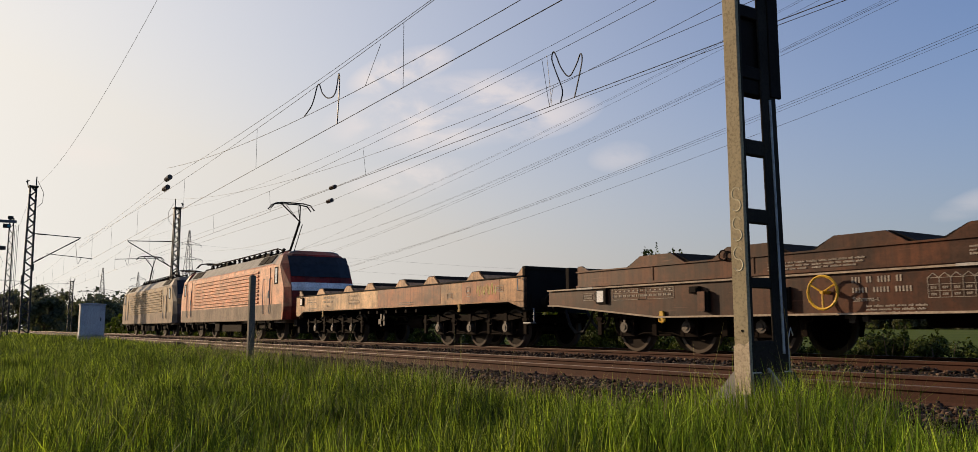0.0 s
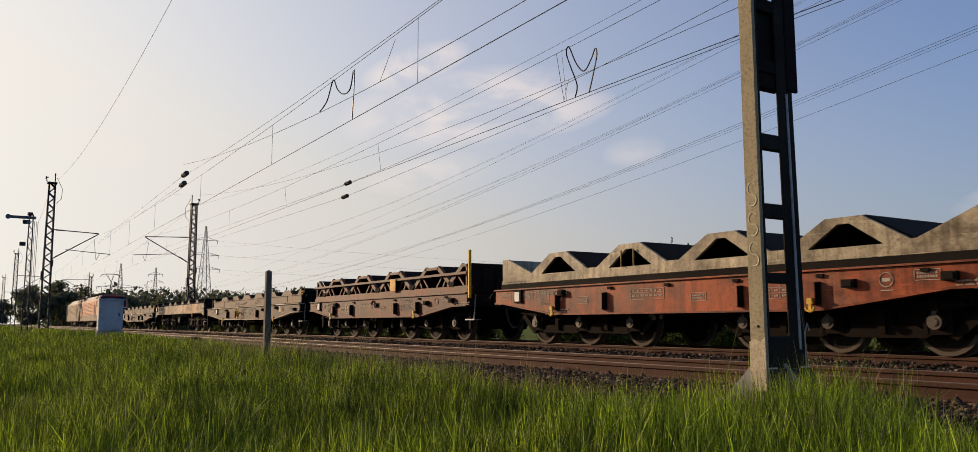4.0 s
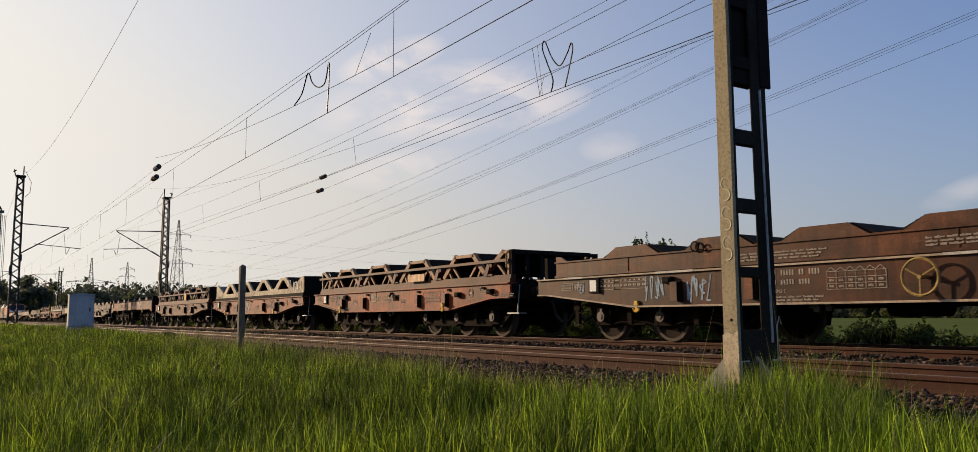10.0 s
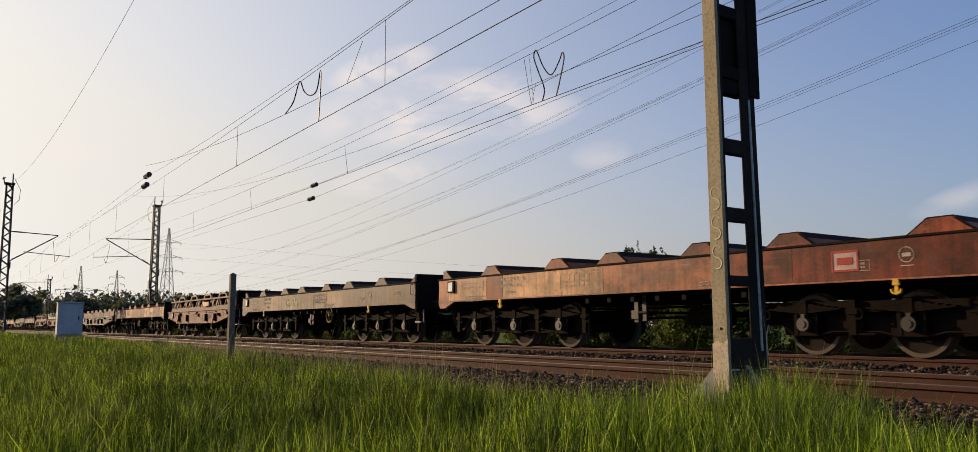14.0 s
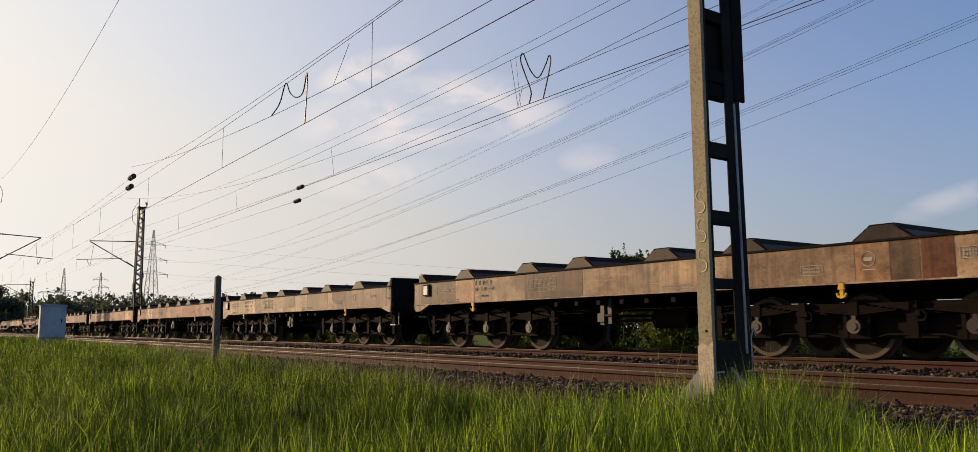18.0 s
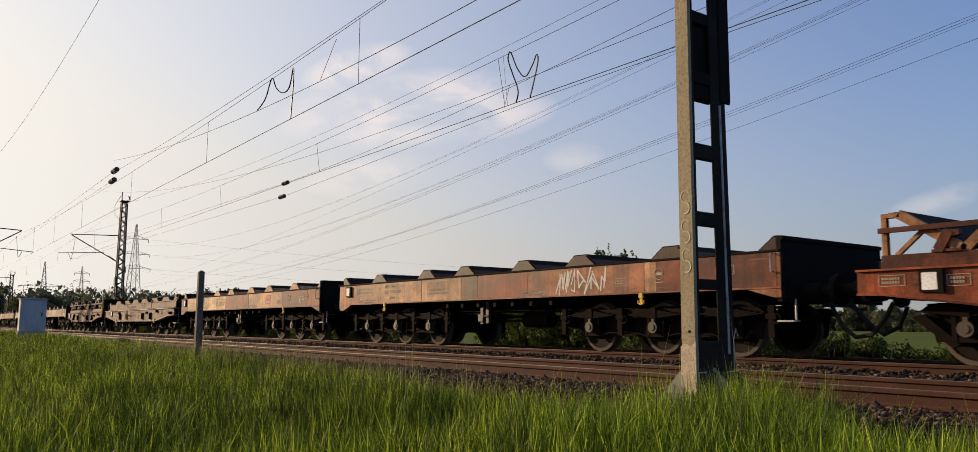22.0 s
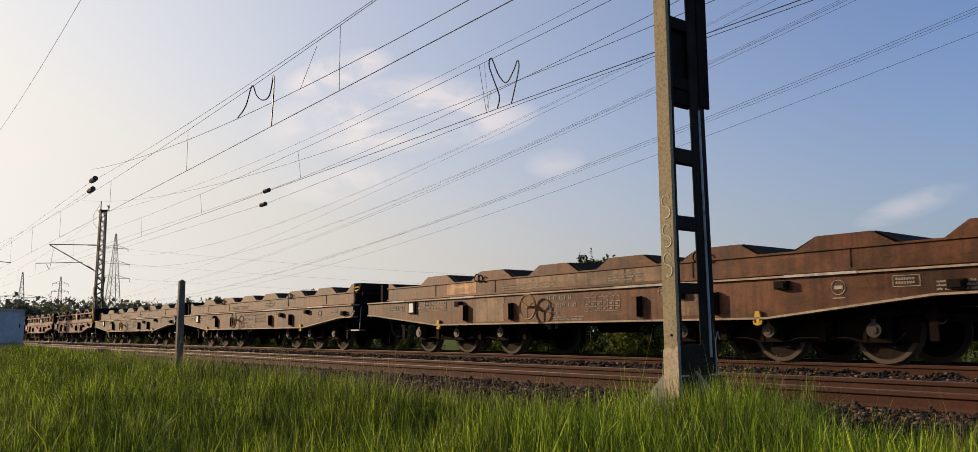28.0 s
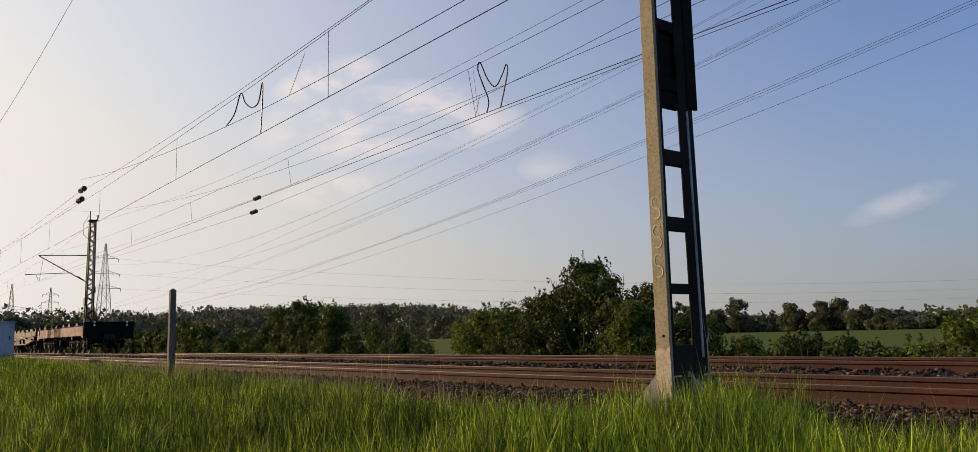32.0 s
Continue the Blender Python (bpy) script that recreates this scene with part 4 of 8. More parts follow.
    part("brake_roundel", mesh_of("roundel", CHALK, roundel), wagon, (spec.get("ring_x", 12.4), -HALF - 0.004, 1.38), "pale ring with brake marking")
    if spec.get("wheel"):
        handwheel(wagon, spec["wheel"], -HALF - 0.06, 0.83, OLD_YELLOW, "dull ochre brake handwheel")
    if spec.get("logo"):
        def badge(b):
            for x, w, z, h in ((0, 0.42, 0, 0.03), (0, 0.42, 0.27, 0.03), (0, 0.03, 0.03, 0.24), (0.39, 0.03, 0.03, 0.24), (0.09, 0.24, 0.10, 0.10)):
                b.box(x, x + w, -0.005, 0, z, z + h)
        lx = spec["logo"]
        one("operator_badge_ground", Mb().box(lx, lx + 0.42, -HALF - 0.006, -HALF, 1.2, 1.5), surface("badge_ground", (0.42, 0.31, 0.26), rough=0.7, small=40), wagon, label="white square badge ground")
        part("operator_badge", mesh_of("badge", RED_BADGE, badge), wagon, (lx, -HALF - 0.008, 1.2), "red square badge")
    for g in spec.get("spray", ()):
        scrawl(wagon, *g)
    return wagon, x0


RED_BADGE = surface("badge_red", (0.36, 0.03, 0.025), rough=0.6, small=30, bump=0.05)


def belly_side(b, L, s, z_top, xa, xb, zb, nose=0.0):
    """A fish-bellied side: raised over the bogies' outer axles, deep in the middle."""
    y0, y1 = s * HALF, s * (HALF - 0.05)
    poly = [(nose, z_top), (nose, 0.94), (nose + 0.35, 0.93), (xa, zb), (xb, zb), (L - 0.75, 0.92), (L, 0.93), (L, z_top)]
    b.prism(poly, y0, y1)


def belly_flange(b, L, s, xa, xb, zb, nose=0.0):
    y0, y1 = s * (HALF + 0.04), s * (HALF - 0.16)
    pts = [(nose, 0.94), (nose + 0.35, 0.93), (xa, zb), (xb, zb), (L - 0.75, 0.92), (L, 0.93)]
    for (x0, z0), (x1, z1) in zip(pts, pts[1:]):
        b.prism([(x0, z0), (x1, z1), (x1, z1 - 0.03), (x0, z0 - 0.03)], y0, y1)


def stake_pocket(b):
    b.box(-0.02, 0.13, -0.10, 0.0, -0.16, 0.16)
    b.box(0.13, 0.17, -0.06, 0.0, -0.17, 0.17)


def belly_common(wagon, L, body, edge, spec):
    zb, xa, xb = 0.665, spec["bend"][0], spec["bend"][1]
    nose = spec.get("nose", 0.0)
    tag = "%d_%d" % (round(L * 100), round(nose * 100))
    for s in (-1, 1):
        part("side_sill", mesh_of("belly_%s_%d" % (tag, s), body, lambda b: belly_side(b, L, s, 1.225, xa, xb, zb, nose)), wagon)
        part("bottom_flange", mesh_of("belly_flange_%s_%d" % (tag, s), edge, lambda b: belly_flange(b, L, s, xa, xb, zb, nose)), wagon)
        part("top_flange", mesh_of("belly_cap_%s_%d" % (tag, s), edge, lambda b: b.box(nose, L, s * (HALF + 0.05), s * (HALF - 0.22), 1.227, 1.255)), wagon)

    part("deck", mesh_of("belly_deck_" + tag, STEEL_DARK, lambda b: b.box(nose + 0.05, L - 0.05, -1.36, 1.36, 1.16, 1.224)), wagon)

    def end(b):
        b.box(0.0, 0.06, -1.36, 1.36, 0.88, 1.22)
        b.box(-0.04, 0.0, -1.2, 1.2, 0.9, 1.18)

    part("end_beam", mesh_of("belly_end_f", STEEL_DARK, end), wagon, (nose + 0.01, 0, 0))
    part("end_beam", mesh_of("belly_end_f", STEEL_DARK, end), wagon, (L - 0.01, 0, 0), turn=(0, 0, math.pi))
    underframe(wagon, L, 0.40 * L, 0.60 * L, 1)
    buffers(wagon, L, STEEL_DARK)
    card_plate(wagon, spec.get("card_x", 0.86), 1.07)
    ms = mesh_of("stake_pocket", STEEL_DARK, stake_pocket)
    mf = mesh_of("pocket_front", spec.get("pocket", body), lambda b: b.box(-0.025, 0.135, -0.112, -0.101, -0.165, 0.165))
    for x in spec["pockets"]:
        pocket = part("stake_pocket", ms, wagon, (x, -HALF, 0.90))
        part("pocket_front", mf, pocket, (0, 0, 0), "worn pale front plate")

    def step(b):
        b.box(-0.35, 0.1, -0.2, 0.0, 0.54, 0.57)
        b.path([(-0.2, -0.02, 0.56), (-0.15, -0.02, 0.95), (-0.12, -0.02, 1.2)], 0.015, 6)

    part("footstep", mesh_of("belly_step", ZINC, step), wagon, (L + 0.2, -1.2, 0.0), "pale metal footstep")
    s = spec.get("seed", 0)
    stencil(wagon, 0.10 * L, 1.0, "frame", s)
    stencil(wagon, 0.135 * L, 0.98, "table", s)
    num = spec["number_x"]
    stencil(wagon, num, 0.96, "number", s)
    stencil(wagon, spec["grid_x"], 0.84, "grid", s + 1)
    for x, z, kind in spec["marks"]:
        stencil(wagon, x, z, kind, s + 2)
    stencil(wagon, num + 0.2, 0.74, "lines", s)

    def roundel(b):
        b.ring_y((0, 0, 0), 0.1, 0.007, 16)
        b.box(-0.06, 0.06, -0.004, 0.0, -0.025, 0.025)
        b.box(-0.09, 0.09, -0.004, 0.0, -0.15, -0.138)

    part("brake_roundel", mesh_of("roundel", CHALK, roundel), wagon, (spec["ring_x"], -HALF - 0.004, 1.05), "pale ring with brake marking")

    def lamp_box(b):
        b.box(0, 0.2, -0.09, 0.0, -0.06, 0.06)
        b.box(0.03, 0.17, -0.11, -0.09, -0.04, 0.04)

    for x, z in spec["fittings"]:
        part("fitting_box", mesh_of("fitting_box", STEEL_DARK, lamp_box), wagon, (x, -HALF, z))
    for g in spec.get("spray", ()):
        scrawl(wagon, *g)


def high_wagon(x0, spec):
    """Fish-bellied frame with a low upper wall whose edge rises in humps over the cradles."""
    L = 15.22
    wagon = thing("bellied_wagon", (x0, FAR_Y, FAR_Z), spec["label"], "goods wagon", "goods wagons of the train")
    body, wall = spec["side"], spec["wall"]
    spec.setdefault("pockets", (4.33, 5.93, 9.45, 11.05))
    spec.setdefault("wheel_x", 6.75)
    late = spec["wheel_x"] > 8
    spec.setdefault("number_x", 6.2 if late else 7.12)
    spec.setdefault("grid_x", 7.3 if late else 8.2)
    spec.setdefault("card_x", 2.08)
    spec.update(bend=(3.25, 12.05), ring_x=13.2, marks=((1.15, 1.0, "frame"), (13.95, 1.02, "frame"), (14.5, 1.05, "lines"), (2.75, 0.98, "table"), (10.0, 1.05, "frame")),
                fittings=((4.1, 1.1), (10.35, 1.06), (12.25, 1.12), (14.65, 1.02)))
    belly_common(wagon, L, body, spec.get("edge", CHALK_RUST), spec)
    humps = (2.43, 4.53, 6.53, 8.48, 10.48, 12.58)

    def wall_make(s):
        def make(b):
            y0, y1 = s * 1.30, s * 1.25
            poly = [(0.82, 1.26), (0.82, 1.72), (0.95, 1.72), (1.2, 1.60)]
            for h in humps:
                poly += [(h - 0.1, 1.60), (h + 0.25, 1.80), (h + 1.05, 1.80), (h + 1.4, 1.60)]
            poly += [(14.55, 1.60), (14.88, 1.82), (15.05, 1.82), (15.05, 1.26)]
            b.prism(poly, y0, y1)
            b.box(0.80, 15.06, y0 + s * 0.03, y1, 1.585, 1.612)
            for x in (3.0, 5.3, 9.1, 10.6, 13.3):
                b.box(x, x + 0.025, y0 + s * 0.012, y0, 1.27, 1.585)
            b.box(0.80, 15.06, y0 + s * 0.03, y0, 1.285, 1.32)
        return make

    for s in (-1, 1):
        part("upper_wall", mesh_of("upper_wall_%d" % s, wall, wall_make(s)), wagon)

    def cradle(b):
        b.prism([(-0.25, 1.58), (0.2, 1.80), (1.1, 1.80), (1.55, 1.58), (1.5, 1.56), (1.08, 1.765), (0.22, 1.765), (-0.2, 1.56)], -1.25, 1.25)

    mc = mesh_of("bellied_cradle", STEEL_DARK, cradle)
    for h in humps:
        part("coil_cradle", mc, wagon, (h, 0, 0))
    part("cradle_floor", mesh_of("bellied_floor", STEEL_DARK, lambda b: b.box(0.85, 15.0, -1.24, 1.24, 1.40, 1.45)), wagon)

    def front(b):
        b.box(0.0, 0.10, -1.3, 1.3, 1.25, 1.72)
        b.box(-0.2, 0.0, -0.9, -0.55, 1.25, 1.70)
        b.box(-0.2, 0.0, 0.55, 0.9, 1.25, 1.70)

    # both end walls have shade worked into their near-black colour
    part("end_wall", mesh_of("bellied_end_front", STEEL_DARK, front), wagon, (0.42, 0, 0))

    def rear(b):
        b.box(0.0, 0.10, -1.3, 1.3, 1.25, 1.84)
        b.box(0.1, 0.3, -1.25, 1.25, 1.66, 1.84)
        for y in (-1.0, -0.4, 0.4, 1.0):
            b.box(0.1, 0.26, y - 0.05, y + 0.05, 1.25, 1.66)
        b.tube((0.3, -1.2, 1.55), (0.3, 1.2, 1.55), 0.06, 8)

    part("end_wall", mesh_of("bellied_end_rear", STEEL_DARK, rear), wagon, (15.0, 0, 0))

    def tarp_handle(b):
        b.path([(0, 0, 0), (0.22, 0, 0.01), (0.25, 0, -0.03), (0.22, 0, -0.07), (0.02, 0, -0.1), (0.1, 0, -0.14)], 0.02, 6)

    part("yellow_lever", mesh_of("yellow_lever", spec.get("lever", YELLOW), tarp_handle), wagon, (15.12, -1.32, 1.72), "bent yellow lever")
    goods_bogie(wagon, 3.65, "spring")
    goods_bogie(wagon, 11.87, "spring")
    add_hooks(wagon, (3.38, 11.92), 0.62)
    handwheel(wagon, spec["wheel_x"], -HALF - 0.16, 0.96, YELLOW if spec.get("bright", True) else OLD_YELLOW, "yellow brake handwheel with three spokes")
    for a, w, z0, z1, mat in spec.get("patches", ()):
        one("paint_patch", Mb().box(a, a + w, -HALF - 0.004, -HALF + 0.002, z0, z1), mat, wagon)
    for a, b, mat in spec.get("wall_patches", ()):
        one("paint_patch", Mb().box(a, b, -1.306, -1.298, 1.33, 1.58), mat, wagon)
    for a, w in spec.get("worn", ((1.3, 0.6), (3.9, 0.9), (9.0, 1.6), (12.4, 1.1))):
        one("worn_edge", Mb().box(a, a + w, -HALF - 0.056, -HALF + 0.03, 1.225, 1.262), WORN, wagon, label="bare pale metal edge")
    for k, (a, z, w) in enumerate(((6.4, 1.44, "lines"), (8.7, 1.47, "lines"), (5.6, 1.44, "lines"))):
        stencil(wagon, a, z, w, spec.get("seed", 0) + k, y=-1.305)
    type_letters(wagon, "Sahmms-t", spec["number_x"], 0.82, 0.10, CHALK)

    def chain_eye(b):
        b.ring_y((0, -0.02, 0), 0.085, 0.013, 12)
        b.ring_y((0.16, -0.03, -0.02), 0.065, 0.012, 12)

    for x in (4.72, 10.75):
        part("lashing_ring", mesh_of("lashing_ring", STEEL_DARK, chain_eye), wagon, (x, -1.32, 1.66))
    return wagon, x0


CHALK_RUST = surface("scraped_flange", (0.36, 0.285, 0.21), rough=0.7, big=3.0, small=26)
WORN = surface("bare_worn_metal", (0.42, 0.39, 0.35), rough=0.6, big=5.0, small=30)
OLD_SIGN = surface("weathered_orange_sign", (0.36, 0.19, 0.06), rough=0.7)
BRIGHT_SIGN = surface("orange_yellow_sign", (0.52, 0.27, 0.035), rough=0.6)
OLD_YELLOW = surface("faded_yellow", (0.30, 0.20, 0.06), rough=0.7)


TRUSS_MARKS = dict(bend=(2.4, 9.05), pockets=(2.42, 3.98, 7.42, 8.88), number_x=1.85, grid_x=7.72, card_x=0.86, ring_x=10.1, fittings=((2.6, 1.1), (9.45, 1.02), (10.9, 1.06)),
                   marks=((0.3, 1.02, "frame"), (4.85, 0.90, "table"), (6.42, 0.84, "frame"), (3.2, 0.86, "frame"), (10.5, 1.02, "frame"), (11.05, 0.98, "lines")))


def truss_wagon(x0, spec):
    """Fish-bellied frame with an open truss of cradle frames along each side."""
    L = 11.75
    wagon = thing("truss_wagon", (x0, FAR_Y, FAR_Z), spec["label"], "goods wagon", "goods wagons of the train")
    body, rack = spec["side"], spec["rack"]
    spec.update(TRUSS_MARKS)
    belly_common(wagon, L, body, body, spec)
    for s in (-1, 1):
        part("rack_sill", mesh_of("rack_sill_%d" % s, spec.get("sill", body), lambda b: (b.box(0.3, L - 0.1, s * 1.36, s * 1.2, 1.26, 1.36), b.box(0.3, L - 0.1, s * 1.33, s * 1.18, 1.36, 1.44))), wagon)
    tops = (2.34, 4.69, 7.13, 9.58)
    foot = spec.get("foot", 1.15)

    def arch(s, w, t):
        def make(b):
            y = s * 1.27
            b.bar((-foot, y, 1.45), (-w, y, 1.99), 0.12, t)
            b.bar((foot, y, 1.45), (w, y, 1.99), 0.12, t)
            b.bar((-w - 0.05, y, 1.97), (w + 0.05, y, 1.97), 0.07, t)
            b.bar((-0.62, y, 1.44), (-0.80, y, 1.68), 0.055, t * 0.6)
            b.bar((0.62, y, 1.44), (0.80, y, 1.68), 0.055, t * 0.6)
            b.bar((-0.25, y, 1.44), (-0.62, y, 1.78), 0.055, t * 0.6)
            b.bar((0.25, y, 1.44), (0.62, y, 1.78), 0.055, t * 0.6)
        return make

    w = spec.get("top", 0.34)

    def trough(b):
        b.prism([(-1.06, 1.50), (-w - 0.02, 2.03), (w + 0.02, 2.03), (1.06, 1.50), (1.02, 1.49), (w, 2.0), (-w, 2.0), (-1.02, 1.49)], -1.17, 1.17)
        b.prism([(1.02, 1.49), (1.17, 1.44), (1.32, 1.49), (1.30, 1.51), (1.17, 1.465), (1.04, 1.51)], -1.17, 1.17)

    key = "w%d" % round(w * 100)
    for x in tops:
        for s in (-1, 1):
            part("rack_frame", mesh_of("rack_arch_%s_%d" % (key, s), rack, arch(s, w, 0.10)), wagon, (x, 0, 0))
        part("coil_cradle", mesh_of("rack_trough_" + key, STEEL_DARK, trough), wagon, (x, 0, 0), "dark steel coil cradle")

    def half(s, front):
        def make(b):
            y = s * 1.27
            k = 1 if front else -1
            b.bar((k * 1.02, y, 1.45), (k * 0.2, y, 1.98), 0.12, 0.10)
            b.bar((k * 0.15, y, 1.44), (k * 0.50, y, 1.74), 0.055, 0.06)
            b.bar((k * 0.0, y, 1.4), (k * 0.0, y, 2.0), 0.07, 0.08)
            b.bar((k * 0.0, y, 1.97), (k * 0.22, y, 1.97), 0.06, 0.1)
        return make

    def half_trough(front):
        k = 1 if front else -1
        return lambda b: b.prism([(k * 0.0, 2.03), (k * 0.22, 2.03), (k * 1.06, 1.50), (k * 1.02, 1.48), (k * 0.2, 2.0), (k * 0.0, 2.0)], -1.17, 1.17)

    for x, front in ((0.34, True), (L - 0.24, False)):
        for s in (-1, 1):
            part("rack_frame", mesh_of("rack_half_%d_%d" % (front, s), rack, half(s, front)), wagon, (x, 0, 0))
        part("coil_cradle", mesh_of("rack_half_trough_%d" % front, STEEL_DARK, half_trough(front)), wagon, (x, 0, 0))

    if foot > 1.1:
        for x in (1.17, 3.52, 5.91, 8.36, 10.75):
            part("valley_plate", mesh_of("valley_plate", STEEL_DARK, lambda b: b.prism([(-0.17, 1.56), (0.17, 1.56), (0.11, 1.43), (-0.11, 1.43)], -1.345, 1.345)), wagon, (x, 0, 0), "dark plate in the valley")
    else:
        # bent lashing brackets in the valleys
        for x in (1.17, 3.52, 5.91, 8.36, 10.75):
            part("valley_bracket", mesh_of("valley_bracket", spec.get("rail", rack), lambda b: (b.bar((-0.12, -1.30, 1.46), (0.02, -1.30, 1.70), 0.13, 0.14), b.bar((0.0, -1.30, 1.66), (0.14, -1.30, 1.69), 0.09, 0.12), b.box(-0.2, 0.16, -1.36, -1.24, 1.44, 1.475))), wagon, (x, 0, 0), "bent brown lashing bracket")
    part("side_rail", mesh_of("rack_rail", spec.get("rail", rack), lambda b: b.box(0.3, L - 0.12, -1.40, -1.33, 1.735, 1.80)), wagon)

    def end(b):
        b.box(-0.06, 0.0, -1.3, 1.3, 1.92, 2.0)
        b.box(-0.06, 0.0, -1.3, 1.3, 1.26, 1.34)
        for k in range(7):
            y = -1.25 + 2.5 * k / 6
            b.box(-0.05, 0.0, y - 0.04, y + 0.04, 1.3, 1.95)
        if not spec.get("slatted"):
            b.box(-0.10, -0.05, -1.3, 1.3, 1.3, 1.95)

    # darker than the side racks: the end's shade is in the colour
    part("end_rack", mesh_of("rack_end_%d" % bool(spec.get("slatted")), STEEL_DARK, end), wagon, (L - 0.12, 0, 0))
    goods_bogie(wagon, 2.85, spec.get("bogie", "bar"))
    goods_bogie(wagon, 8.93, spec.get("bogie", "bar"))
    add_hooks(wagon, (2.46, 8.96), 0.68 if spec.get("bogie", "bar") == "spring" else 0.69, out=0.125)
    sign = spec.get("sign", OLD_SIGN)
    one("warning_sign", Mb().box(0, spec.get("sign_w", 0.4), -1.43, -1.41, 0, spec.get("sign_h", 0.36)), sign, wagon, (spec.get("sign_x", 7.05), 0, 1.43), spec.get("sign_label", "yellow warning plate"), 0.004)
    if spec.get("pole"):
        one("end_pole", Mb().box(-0.035, 0.035, -1.46, -1.39, 1.1, 2.34), YELLOW, wagon, (L + 0.12, 0, 0), "tall yellow end pole", 0.01)
    else:
        one("end_grip", Mb().path([(0, -1.40, 1.55), (0, -1.46, 1.6), (0, -1.46, 1.9), (0, -1.40, 1.95)], 0.02), spec.get("grip", OLD_YELLOW), wagon, (L - 0.1, 0, 0), "bent yellow grip")

    for k in range(7):
        part("lashing_eye", mesh_of("lashing_eye", STEEL_DARK, lambda b: b.box(0, 0.12, -0.04, 0, 0, 0.05)), wagon, (1.0 + 1.6 * k, -HALF, 1.13))

    def valve(b):
        b.box(0.0, 0.34, -0.012, 0.0, -0.08, 0.08)
        b.box(0.08, 0.24, -0.06, -0.012, -0.02, 0.05)
        b.tube((-0.15, -0.05, 0.05), (-0.05, -0.05, 0.12), 0.03, 6)

    part("brake_valve", mesh_of("brake_valve", STEEL_DARK, valve), wagon, (5.95, -HALF - 0.002, 1.02), "black valve recess with red handle")
    for a, wd, z0, z1, mat in spec.get("patches", ()):
        one("paint_patch", Mb().box(a, a + wd, -HALF - 0.004, -HALF + 0.002, z0, z1), mat, wagon)
    type_letters(wagon, "Sahlmmps", 1.85, 0.86, 0.10, CHALK)
    if spec.get("pocket_red"):
        for x in (2.37, 8.86):
            one("red_bracket", Mb().box(x, x + 0.17, -HALF - 0.115, -HALF - 0.102, 0.76, 1.06), spec["pocket_red"], wagon, bevel=0.01)
    return wagon, x0


